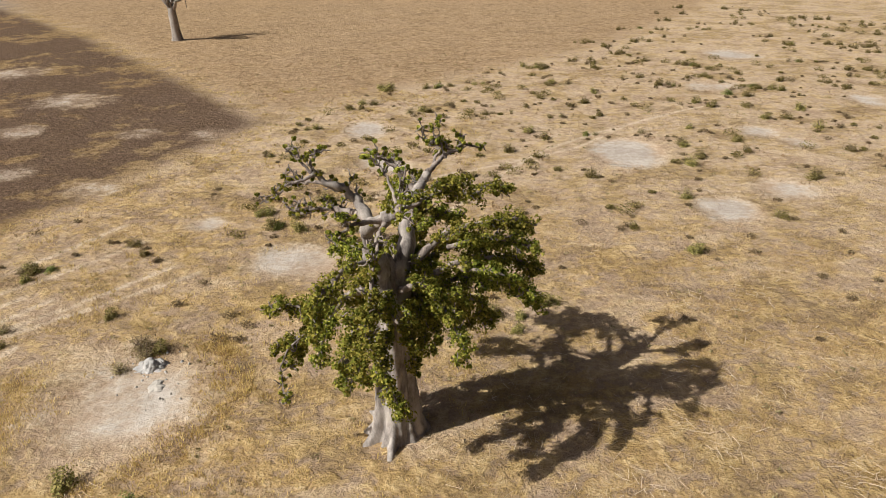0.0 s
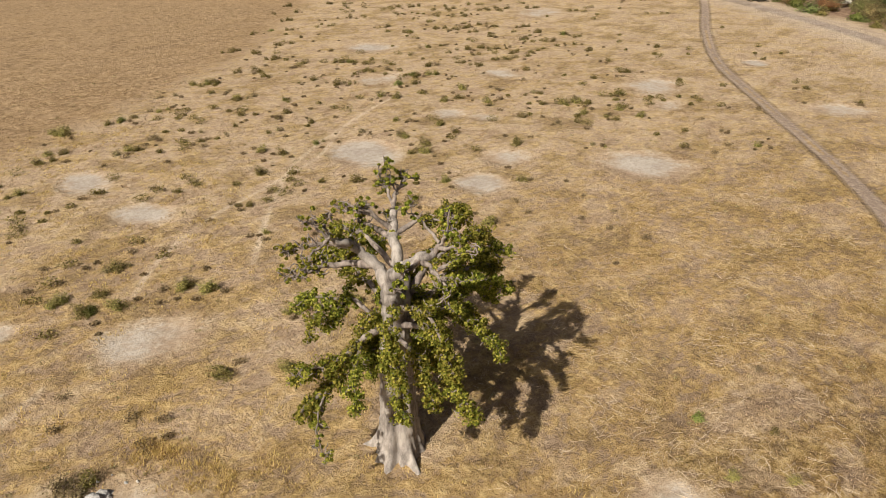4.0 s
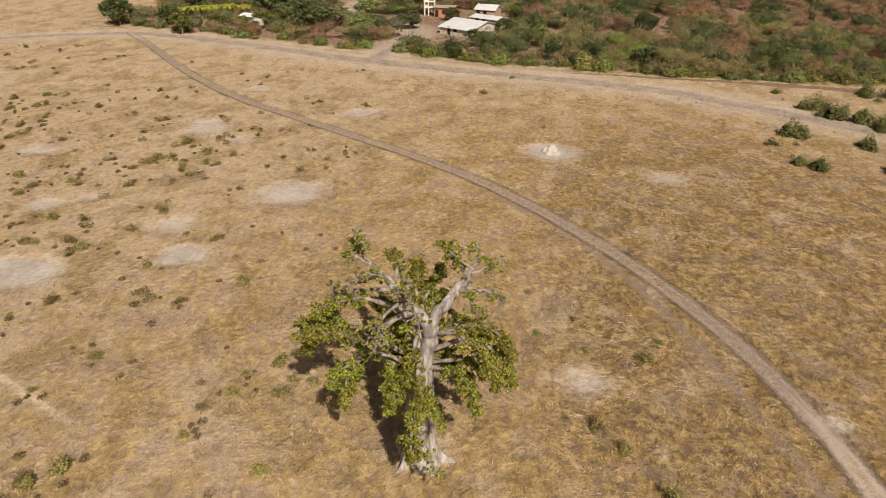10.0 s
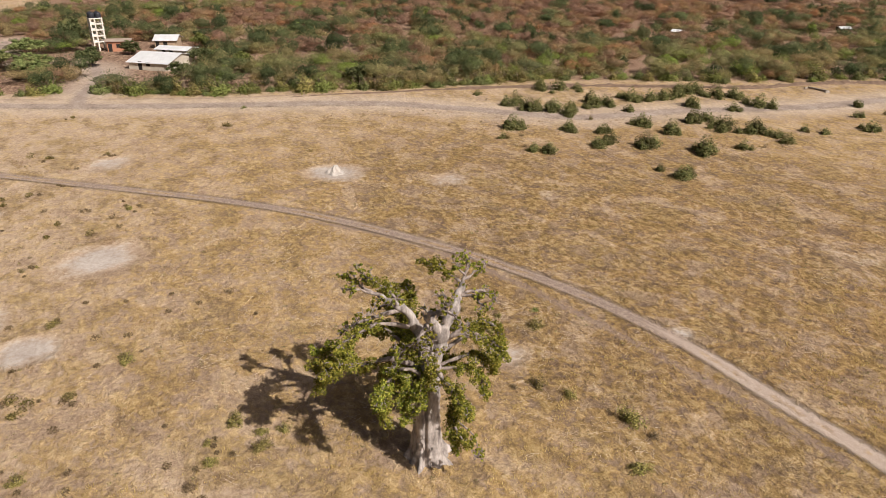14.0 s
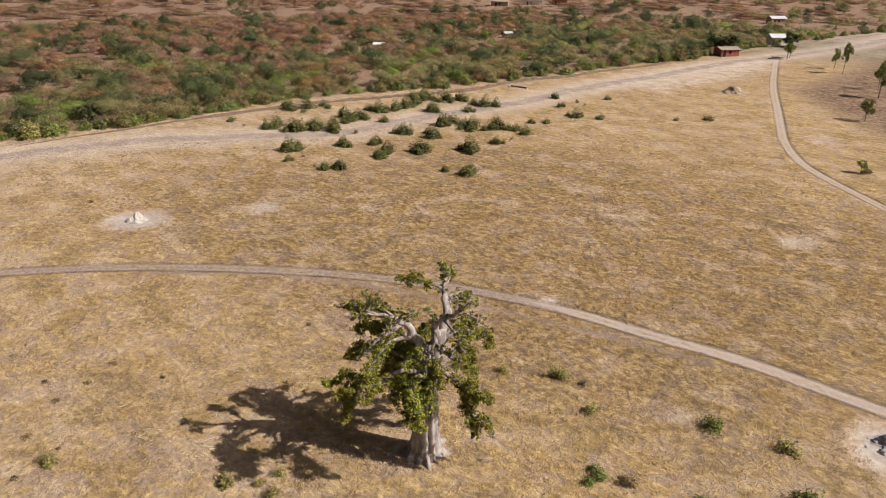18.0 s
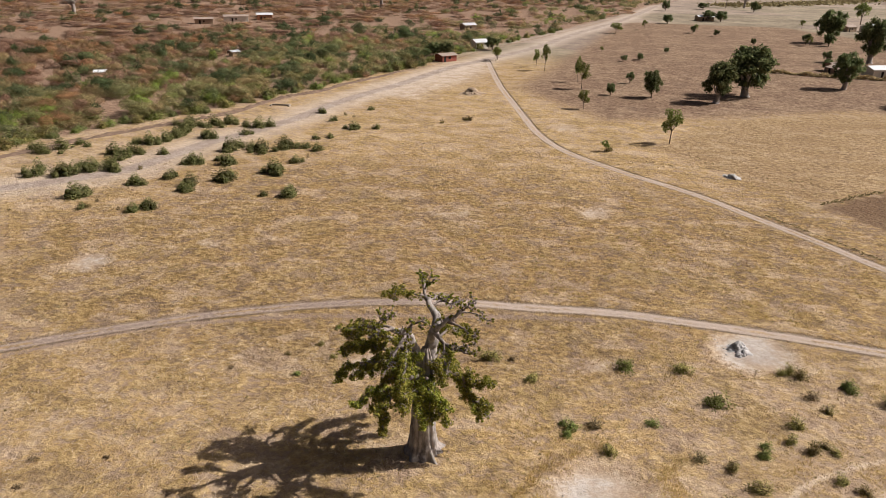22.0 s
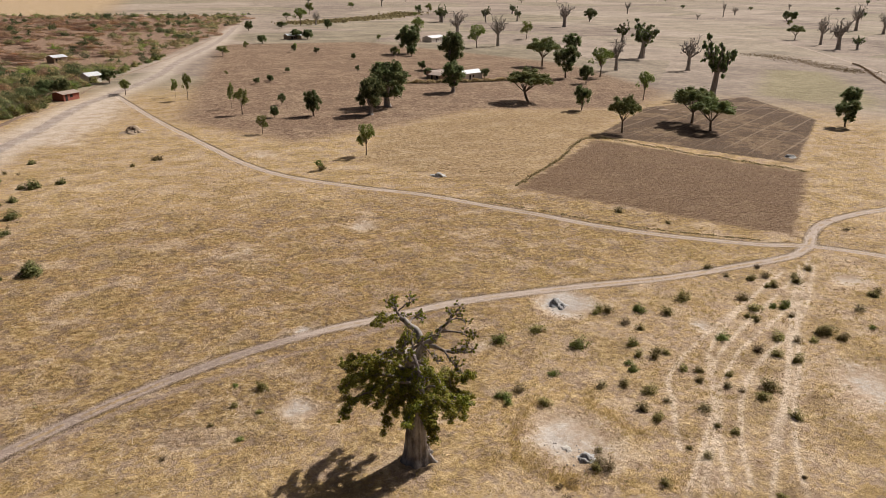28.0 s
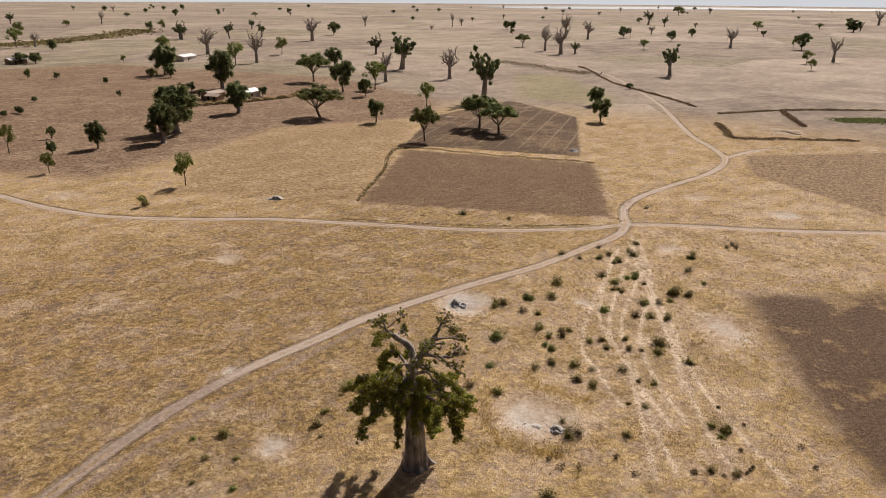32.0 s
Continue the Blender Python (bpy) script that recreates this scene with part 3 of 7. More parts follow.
def leaves(centres, size, rng, up=0.5, stretch=1.6, facing=None):
    """A small pointed four-cornered leaf at each centre, turned at random, leaning upwards."""
    c = np.asarray(centres, dtype=float)
    n = len(c)
    nor = rng.normal(size=(n, 3))
    nor[:, 2] = np.abs(nor[:, 2]) + up
    if facing is not None:
        nor = facing + rng.normal(size=(n, 3)) * up
    nor /= np.linalg.norm(nor, axis=1)[:, None]
    u = np.cross(nor, rng.normal(size=(n, 3)))
    u /= np.linalg.norm(u, axis=1)[:, None] + 1e-9
    v = np.cross(nor, u)
    s = (np.asarray(size) * rng.uniform(0.65, 1.35, n))[:, None]
    bend = nor * s * 0.18
    verts = np.stack([c - u * s * stretch * 0.5 - bend, c - v * s * 0.5 + bend, c + u * s * stretch * 0.5 - bend, c + v * s * 0.5 + bend], 1).reshape(-1, 3)
    return verts, np.arange(n * 4).reshape(-1, 4)


def ball_points(n, rng, hollow=0.5):
    d = rng.normal(size=(n, 3))
    d /= np.linalg.norm(d, axis=1)[:, None]
    return d * (hollow + (1 - hollow) * rng.random(n) ** 0.5)[:, None]


def lumps(centres, size, rng, rings=4, sides=6):
    """A small uneven closed lump of twigs and leaves at each centre."""
    n = len(centres)
    a, f = np.linspace(0, 2 * np.pi, sides, endpoint=False), np.linspace(0.06, np.pi - 0.06, rings)
    r = 1 + rng.normal(size=(n, rings, sides, 1)) * 0.14
    unit = np.stack([np.sin(f)[:, None] * np.cos(a), np.sin(f)[:, None] * np.sin(a), np.cos(f)[:, None] * np.ones(sides)], -1)
    v = np.asarray(centres)[:, None, None] + unit[None] * r * np.asarray(size)
    i, j = np.meshgrid(np.arange(rings - 1), np.arange(sides), indexing="ij")
    q = np.stack([i * sides + j, (i + 1) * sides + j, (i + 1) * sides + (j + 1) % sides, i * sides + (j + 1) % sides], -1).reshape(-1, 4)
    return v.reshape(-1, 3), (q[None] + (np.arange(n) * rings * sides)[:, None, None]).reshape(-1, 4)


# ---------- the plan: tracks, fields, bare places ----------
TRACK_NEAR = [(150, 122), (133, 108.5), (109, 90.5), (88, 72.5), (71, 52.5), (57, 35.5), (48, 26), (40, 19.3), (32.5, 14), (26, 9.9), (19, 6.3), (11.7, 3.2), (5, 1.3), (-1.5, 0), (-9.3, -0.7), (-17.8, -1.7), (-26.2, -1.5), (-35, -0.9), (-44, 0.1), (-53, 1), (-64, 0.8), (-75.6, 0.4), (-82, -2)]
TRACK_WEST = [(33, -212), (30, -199), (19, -154), (10, -123), (5, -106), (0, -90), (-7.5, -75), (-21, -60.8), (-31.5, -51.7), (-40, -41.5), (-47.5, -32.4), (-54, -23.8), (-61.5, -16), (-68.5, -10.4), (-75.8, -5.3), (-82.5, -2.4), (-90, 4.6), (-100, 17.2), (-116, 33.8), (-150, 66), (-260, 170)]
TRACK_FAR = [(-82.5, -2.3), (-92.4, -9.4), (-105, -12.5), (-120, -12.9), (-137.5, -13.4), (-154, -18.2), (-167, -29), (-177, -40.2), (-187, -49), (-212, -69.4), (-242, -95), (-277, -130), (-330, -190), (-420, -330)]
TRACK_FORK = [(-156, -19.5), (-171, -18.8), (-185, -13.3), (-204, 7), (-240, 50), (-330, 150)]
ROAD = [(112, 210), (127.6, 173.4), (140.3, 149), (149, 120), (137.6, 89), (122, 58), (111.5, 32), (104.5, 10), (97, -7.5), (88, -19), (79.5, -28.5), (73, -36.5), (70.6, -46), (69.7, -54), (68, -63), (64.8, -71), (61.8, -83), (60, -94), (59, -106.5), (56.2, -121), (53, -134), (49.4, -149.5), (42, -188), (33, -213), (18, -262), (5, -330), (-22, -440), (-54, -622)]
HOUSE_PATH = [(119, 51), (130, 50), (140.4, 47.5), (154.7, 46.5), (163.7, 49.4), (172.5, 64), (192, 69), (216, 71)]
CART_PATHS = [[(-141, -140), (-145, -129), (-153, -101), (-158, -73), (-166, -55)], [(-250, -75), (-187, -112), (-150, -117), (-118, -160), (-60, -190), (0, -215)], [(-105, -230), (-130, -270), (-128, -330), (-150, -390)], [(-300, -160), (-380, -170), (-600, -180)]]
TRAILS = [[(-71.3, 6.4), (-51.9, 16.5), (-39.9, 23.8), (-34.4, 31.2), (-26.3, 38.7), (-19.9, 45.7)], [(-76.1, 4.6), (-59.9, 17.7), (-42.7, 26.7), (-33.7, 34.8), (-28.5, 41.7)], [(-64.5, 11.7), (-50.5, 26.1), (-40.6, 34.8), (-33.0, 43.2), (-26.3, 53.6)], [(-77.3, 2.5), (-60.9, 14.4), (-45.3, 22.2), (-36.9, 28.3), (-31.6, 34.0), (-26.6, 41.0)], [(-74.0, 3.9), (-58.5, 17.2), (-48.7, 26.2), (-40.7, 33.2), (-33.6, 38.5)], [(-69.7, 8.9), (-52.7, 22.8), (-43.4, 31.2), (-30.4, 42.3), (-23.5, 50.1)], [(-69.5, 4.9), (-37.2, 21.4), (-30.1, 29.2), (-25.9, 35.4)], [(32.9, 87.0), (22.3, 80.2), (13.5, 71.2), (-0.7, 63.2), (-7.3, 57.3), (-10.2, 53.0)], [(23.4, 81.0), (12.0, 72.1), (4.7, 62.3), (-1.1, 52.3)], [(-66.3, 6.0), (-43.3, 19.7), (-33.9, 30.7), (-24.0, 39.4), (-17.6, 44.8)]]

OLD_RUTS = [[(42.7, 23.8), (35.2, 17.3), (26, 12.1), (17.2, 8.4), (9.5, 6.2), (2, 4.3), (-3.5, 3), (-9, 1.9), (-16, 0.9)]]
FIELD_BROWN = [(-51, -50), (-95, -88), (-123, -39.5), (-84, -5.5)]
FIELD_GREY = [(-99, -92.5), (-142, -128), (-196, -138), (-182, -91), (-127, -47)]
FIELD_NORTH = [(-66, 29), (-45, 46), (-33, 57), (-21, 83), (-42, 111), (-74, 150), (-113, 191), (-230, 200), (-200, 110), (-84, 44)]
FIELD_GOLD = [(-23, -84), (-52, -49), (-97, -90), (-134, -127), (-83, -141), (-45, -120)]
FIELD_RIGHT = [(-163, -18), (-200, 8), (-260, 80), (-140, 45), (-127, 30), (-134, 16), (-142, -5)]
FIELD_STUBBLE = [(14, -150), (-14, -108), (-45, -120), (-83, -141), (-134, -127), (-142, -130), (-175, -160), (-190, -260), (-120, -420), (-20, -420)]
FIELD_GREEN = [(-200, -140), (-215, -95), (-240, -110), (-300, -190), (-280, -215), (-225, -165)]
FIELD_TAN = [(-21, 86), (0, 103), (30, 129), (62, 173), (90, 240), (-60, 330), (-160, 250), (-74, 152), (-42, 113)]
BANK = [(-17.4, 23), (-14.6, 25.2), (-11.9, 28.2), (-11.5, 31.3), (-12.5, 33.8), (-13.5, 35.5), (-14.7, 36.4)]
RIM = [(-22.8, 24.4), (-22.3, 27.3), (-22.9, 29.3), (-23.6, 31.3), (-23.3, 33.4)]
SAND = [(62, -82), (60, -116), (57, -148), (48.5, -179), (41, -197), (33, -224), (27, -189), (28, -163), (37, -136), (38, -122), (49, -124), (55, -105), (57.5, -86)]
WOOD = [(165, 140), (160, 126), (130, 53), (119, 24), (113, -2), (107, -28), (104, -50), (80, -103), (64, -160), (53, -190), (43, -242), (11, -349), (-54, -622), (-90, -800), (900, -900), (1100, -60), (500, 40), (300, 70), (266, 86), (232, 112), (205, 132)]
PATCHES_A = [(19.3, 69.9, 3.5, 4.4, -0.05, 1), (24.3, 54.8, 2.6, 2.8, -0.04, 0.8), (31, 59.1, 2.8, 2.7, -0.04, 0.6), (-8.6, 79.3, 2.5, 3.1, -0.05, 0.8), 
    (-10.7, 46.4, 4, 3, -0.03, 0.55), (-17.2, 30.2, 4.8, 5.2, -0.02, 0.5), (48, 118.6, 4.6, 4.4, -0.08, 0.7), (-49.7, 94.4, 5.5, 4, -0.06, 0.304), 
    (-49.8, 80.4, 3.1, 2.6, -0.05, 0.304), (-35, 78.9, 2.7, 2.1, -0.05, 0.228), (-27, 78.5, 2.6, 2.3, -0.05, 0.228), (-33, 61.8, 3, 2.5, -0.04, 0.228), 
    (-42.7, 65.9, 2.3, 2.6, -0.04, 0.228), (-68.1, 112.8, 5.6, 4.8, -0.07, 0.266), (-19.4, 53.2, 1.9, 1.4, -0.04, 0.5), (35.6, 76.5, 2.2, 2.3, -0.05, 0.6), 
    ]
PATCHES_B = [(41.5, 48.4, 5, 4.2, -0.95, 0.7), (67.7, 69, 4.1, 4.9, -0.95, 0.6), (-5.8, 67.7, 2.9, 2.7, -0.94, 0.7), (6.4, 16.5, 2, 2, -0.94, 0.55), 
    (77.5, 46.6, 3.9, 2.9, -0.95, 0.6), (61.4, 61.3, 2.1, 2.4, -0.95, 0.5), (98.3, 127.6, 5.3, 6.8, -0.97, 0.5), (54.9, 89, 3.7, 3.2, -0.95, 0.5), 
    (37.8, 97.1, 3.4, 3.9, -0.95, 0.5), (92.3, 68.6, 1.9, 2.3, -1.36, 0.8), (38.4, 72.3, 2.1, 1.9, -1.36, 0.5), (50.3, 1.2, 3.1, 2.8, -1.36, 0.5), 
    (59.9, 15.7, 4.3, 3.7, -1.86, 0.9), (2.7, -0.3, 1.2, 1.3, -1.87, 0.6), (-14.8, -36.4, 2.9, 2.8, -2.55, 0.38), (37.9, -9.6, 2.5, 1.9, -2.55, 0.22), 
    ]
PATCHES_C = [(-32.3, 3.7, 4.2, 3.8, -2.57, 0.8), (-17.4, 10, 2.1, 1.8, -2.57, 0.3), (7.2, -28.9, 6, 5.3, -2.55, 0.14), (-6, -97.7, 3.8, 4.3, -2.53, 0.3), 
    (-45.4, 15.6, 1.6, 2.3, 2.8, 0.35), (-76.3, 10.6, 3, 2.4, 2.8, 0.5), (-112.9, 16, 4.2, 3.5, 2.43, 0.5), (-53.1, 33.2, 3.9, 5.6, 2.42, 0.45), 
    (-112, -3.2, 3.9, 3, 2.43, 0.4)]
PATCHES = PATCHES_A + PATCHES_B + PATCHES_C

SHRUBS_A = [(-49.7, 26.6, 1.9), (-39.9, 26.3, 1.2), (-35.9, 26.2, 1.3), (-29.3, 26.2, 1.8), (-65.6, 23.5, 1), (-48.5, 24.7, 1.5), (-58.1, 23.7, 4.8), (-55.5, 23.6, 1.2), (-53.5, 22.9, 1.6), 
    (-37.3, 24.5, 1.5), (-47.2, 23.1, 2.1), (-85.4, 18, 3.3), (-35.9, 23.6, 1.4), (-52, 21.5, 2.3), (-68.6, 19, 2.2), (-27.6, 24, 1.4), (-75.6, 15.7, 3.3), (-58.5, 17.2, 1), 
    (-25.1, 23.4, 1.8), (-45.3, 19.1, 1.9), (-52.8, 16.1, 2.4), (-35.5, 20, 3.2), (-17.7, 24.2, 1.9), (-59.4, 13.9, 3.4), (-30.2, 20.9, 2.7), (-55.4, 13.9, 2.1), (-33, 19.1, 1.5), 
    (-68.2, 8.8, 1.9), (-73.8, 5.7, 1.5), (-69.5, 7, 1.4), (-56.3, 10.8, 1.7), (-63.5, 8.2, 2.7), (-65.5, 5.6, 1.9)]
SHRUBS_B = [(-34, 16.6, 1.8), (-95.5, -6.1, 2.1), (-62.5, 5.7, 1.8), (-66.8, 2.5, 1.4), (-37.4, 13.4, 1.3), (-43.4, 10.9, 1.7), (-59.8, 3.6, 1.1), (-48.3, 8, 2.1), (-21.4, 19.4, 1.2), 
    (-16.4, 21.1, 1.9), (-36.4, 11.4, 2.1), (-59.5, 0, 1.4), (-41.1, 8.8, 2.8), (-13.6, 22.2, 2.8), (-27.4, 14.8, 2.3), (-35.3, 8, 2.9), (-67.7, -20.1, 1.3), (-24.7, 9.5, 2.2), 
    (-63, -28.8, 2.2), (-19.1, 10.4, 2.2), (-10.1, 14.9, 1.6), (-7.8, 11.7, 1.1), (-5.5, 12.1, 2.2), (-15.6, -78.5, 3.4), (-0.9, 14.5, 1.1), (19.1, -99.4, 3.5), (1.3, 16.2, 1.5), 
    (2, 18.1, 0.8), (9.3, 11.4, 1.5), (11.9, 9.9, 0.8), (10.2, 15.8, 0.9), (12.4, 13.8, 0.8), (14.9, 16.5, 0.8)]
SHRUBS_C = [(12.5, 19.7, 0.9), (19.3, 20.3, 0.8), (71.4, 16.1, 0.9), (104.8, 20.7, 1.2), (91.8, 26.5, 2.5), (82.5, 46.4, 1), (56.3, 44.6, 1.4), (83.7, 54.5, 1.2), (57.5, 50.3, 0.9), 
    (4.5, 36.6, 1.1), (6.8, 39.8, 1.6), (4.9, 38.2, 1.1), (5.2, 42.1, 0.9), (3.1, 38.5, 1.5), (55.3, 190.1, 6.5), (3, 42.2, 1.3), (6.4, 54.4, 1.4), (16.6, 87.7, 1.5), 
    (14.3, 82.7, 2.8), (23.3, 114.6, 5.3), (11.5, 75.1, 1.6), (26, 131.7, 4.4), (16.5, 99.7, 4.2), (9.9, 77.3, 1.8), (10.8, 88, 1.1), (7, 70.5, 1.8), (14.7, 111, 4.6), 
    (1.1, 43.9, 1.3), (8.7, 85.5, 1.1), (6.5, 88.3, 1.1), (3, 63.5, 1.1), (9.1, 107.4, 1.3), (2, 57, 0.9)]
SHRUBS_D = [(4.8, 84.5, 2.1), (5.3, 100.5, 2.1), (1.1, 88.6, 2.9), (-0.4, 99.2, 4.1), (-1.9, 43.9, 1), (-2.8, 86.2, 2.9), (-7.1, 98, 4.1), (-10.2, 89.3, 5.2), (-5.4, 50.4, 1.6), 
    (-6.7, 52.2, 2.3), (-14.9, 79.6, 2), (-4.6, 37.8, 1.3), (-10.2, 58.2, 2.4), (-17.9, 70.7, 2.5), (-12.8, 52.3, 3.1), (-14, 54.5, 3.9), (-8.2, 39.6, 1.7), (-20.8, 61, 1), 
    (-24.1, 49.5, 1.4), (-22.6, 47.6, 1.2), (-29.1, 44.6, 3.8), (-21.6, 38.9, 1.4), (-27.6, 37.2, 1.3), (-26.8, 35.6, 0.8), (-32.8, 35, 1.2), (-31.9, 33.6, 0.9), 
    (-40.5, 35.2, 1.8), (-27.1, 30.6, 1.5), (-32.7, 30.8, 1.8), (-40, 31.2, 1.7), (-42.1, 30, 2.2), (-38.3, 28.9, 2.7)]
SHRUBS_E = [(-26.7, 28.6, 1.7), (-29.9, 28.3, 1.1), (36.9, 144.5, 3.3), (40, 145.2, 1.2), (47.5, 154.3, 2.7), (42.1, 135.1, 2.7), (43.3, 143.9, 2.1), (29.5, 127, 2.9), (30.6, 121.1, 4.2), 
    (23.7, 109.5, 2.5), (36.4, 131, 4.5), (32.9, 114.6, 1.7), (48.1, 164.1, 2.8), (54.1, 163.5, 1.9), (37.6, 110.9, 3.9), (41.5, 120.5, 2.1), (39.7, 109.5, 2.3), (38.6, 103.4, 1.6), 
    (35.9, 102.2, 1.2), (30.5, 98.2, 1.9), (32.7, 98.1, 2.3), (41.7, 102, 1.6), (32.6, 88.9, 1.6), (33.9, 86.7, 1.9), (38.4, 93.1, 1.7), (26.6, 103, 0.9), (29.1, 103.4, 1.7), 
    (21, 94.9, 2.8), (18.5, 89.4, 1.6), (19.3, 83.8, 1.4), (17.1, 76.3, 2), (22.4, 76.3, 1.6), (29.2, 77.7, 2.2)]
SHRUBS_F = [(25.8, 72, 2.5), (24.6, 65.8, 1.9), (26.3, 67.9, 1.7), (31.3, 73.1, 2.1), (31.6, 69.3, 1.4), (38.1, 86.5, 1.6), (38.6, 81.6, 1.8), (41, 81.3, 1.7), (40.4, 91.7, 1.7), 
    (46, 94.5, 2.4), (49.3, 100, 3.2), (43.3, 96, 2.4), (60.7, 126.1, 4.3), (60.5, 133.8, 3.3), (62.2, 148.4, 6.2), (70.1, 160.2, 1.9), (70.6, 145, 1.8), (70.9, 138, 2.2), 
    (76.2, 154.5, 3.3), (68.2, 126.2, 5.6), (70.5, 123.1, 4), (81, 152.5, 4.8), (85.6, 144.6, 3.7), (82.3, 135, 3.5), (74.3, 123.8, 4.9), (78.9, 124.3, 3.3), (71.8, 118.5, 2.7), 
    (56.4, 112.4, 3.2), (54.2, 98.7, 2.6), (54.8, 95.2, 3.8), (59.7, 101.9, 2.3), (60.3, 106.5, 3.5), (63.9, 105.1, 3.5)]
SHRUBS_G = [(66.9, 103, 3.5), (71.9, 112.6, 1.9), (88.4, 137.8, 1.8), (93.4, 137.5, 8.3), (82.3, 116.4, 4.8), (81.9, 109.8, 2.3), (75.7, 106.4, 3), (77.6, 102.2, 2.6), (100.9, 132.8, 4.7), 
    (79.2, 119.8, 2), (66, 95.1, 1.7), (65.7, 98.2, 2.4), (59.9, 88.1, 2), (42.8, 77.2, 1.6), (45.3, 77.3, 1.5), (48.1, 81.6, 1.2), (47.2, 91.6, 0.9), (44.3, 85.1, 1.7), 
    (43.3, 69.3, 2.2), (50.6, 76.3, 3.2), (47.9, 71.8, 2), (34.8, 61.6, 1.9), (44, 64.5, 1.6), (50.3, 70.1, 3.1), (52.9, 70, 2.6), (53.4, 68.5, 1.4), (49.6, 65.5, 1.5), 
    (63.5, 77.6, 2), (78, 92.7, 3.1), (84.8, 105.8, 2.3), (79.6, 97.6, 1.4), (74.1, 84.1, 1.3), (70, 77.4, 2.4)]
SHRUBS_H = [(71.7, 77.2, 2.1), (57.7, 67.5, 1.3), (54.5, 63.8, 1.5), (51, 62.8, 1.1), (54.6, 60.3, 1.7), (88.6, 86.7, 2.1), (127.4, 136.7, 2.6), (118.3, 135.5, 2), (124.1, 126.2, 1.5), 
    (129.7, 125.1, 1.5), (42.3, 54.8, 0.6), (41.6, 56.2, 1.3), (14.2, 62.8, 1.5), (15.4, 51.3, 1.4), (18.9, 46.9, 1.9), (28, 52.8, 1.5), (21.6, 57.3, 1.4), (69.8, 167, 3), 
    (66.9, 169.6, 4), (55.2, 173, 4), (94.4, -47.5, 10.2), (81.5, -47, 3.2), (78.1, -45.9, 6.9), (83, -55.5, 2), (79.9, -55.9, 5.3), (78.2, -59.8, 4), (78.3, -63.7, 3.4), 
    (78.6, -67.6, 3.5), (81.2, -73.9, 5.8), (72.1, -49.3, 2.2), (70.7, -64.2, 3.3), (75.8, -76.2, 7.1), (73.2, -78.5, 4.3)]
SHRUBS_I = [(65, -77.3, 5.6), (64.4, -69.9, 2.7), (70.2, -38.7, 1.2), (81, -31.6, 3.6), (78.3, -35.3, 9.1), (65.5, -30.4, 3.1), (61.4, -35.6, 2.5), (55.3, -29.3, 2.6), (55.6, -31.9, 3), 
    (63, -45.1, 3.3), (59.2, -48.4, 1.8), (56.3, -46.3, 3.2), (51.3, -36.6, 3.4), (60.9, -55.9, 3.7), (60.7, -58.7, 3.1), (54.6, -57.5, 6.1), (50.6, -61.1, 3.9), (44.8, -43.3, 4.9), 
    (44.2, -51.3, 2.5), (46.7, -62, 2.2), (43.4, -61.3, 2.4), (43.3, -55.4, 1.2), (59.7, -17.7, 1.2), (57.1, -17.7, 2), (56, -20, 2.5), (40.9, -30.5, 1.5), (36.6, -31.3, 2.9), 
    (56.5, -96.4, 2.2), (50.8, -88.5, 2), (50.2, -95.9, 1.2), (47.3, -94.2, 1.1), (42.7, -81.8, 2.9), (45, -82, 1.6)]
SHRUBS_J = [(46.1, -104.1, 1.8), (37.6, -83.5, 1.9), (18.3, -99.3, 3.3), (24.2, -94.1, 1.6), (47.8, -70.2, 1.8), (45.1, -72.6, 1.8), (75.7, -12.8, 0.8), (76.6, -18.1, 0.6), (91.8, -27.4, 1), 
    (96.9, -27.9, 1.7), (85.8, -30.9, 5.3), (70.5, -21.4, 4.2), (65.6, -16.8, 1.8), (65.6, -20.4, 1.4)]
SHRUBS = SHRUBS_A + SHRUBS_B + SHRUBS_C + SHRUBS_D + SHRUBS_E + SHRUBS_F + SHRUBS_G + SHRUBS_H + SHRUBS_I + SHRUBS_J

TREES_A = [(-29.6, -88.7, 5.4, 8, 'young'), (-46, -143, 10.1, 11.9, 'full'), (-56, -157, 15.2, 15.7, 'full'), (-28, -146, 6.5, 8.5, 'round'), 
    (-9, -122.8, 4, 5.3, 'young'), (-7, -155, 5.7, 8.1, 'young'), (-5, -168, 2.8, 8.5, 'young'), (-16, -147, 3.3, 3.9, 'round'), (-22, -171, 2.9, 3.9, 'round'), 
    (8, -190, 3.9, 9.3, 'young'), (12, -198, 3.1, 6.7, 'young'), (29, -209, 5.1, 5.4, 'young'), (-90, -181, 10, 12.1, 'full'), (-108, -152, 17, 13, 'acacia'), 
    (-117, -130, 6.4, 8.5, 'round'), (-108, -93, 9, 11.9, 'acacia'), (-138, -99, 13.7, 12.5, 'acacia'), (-135, -87, 12.8, 10.8, 'acacia'), 
    (-182, -141, 14.8, 24, 'leafy')]
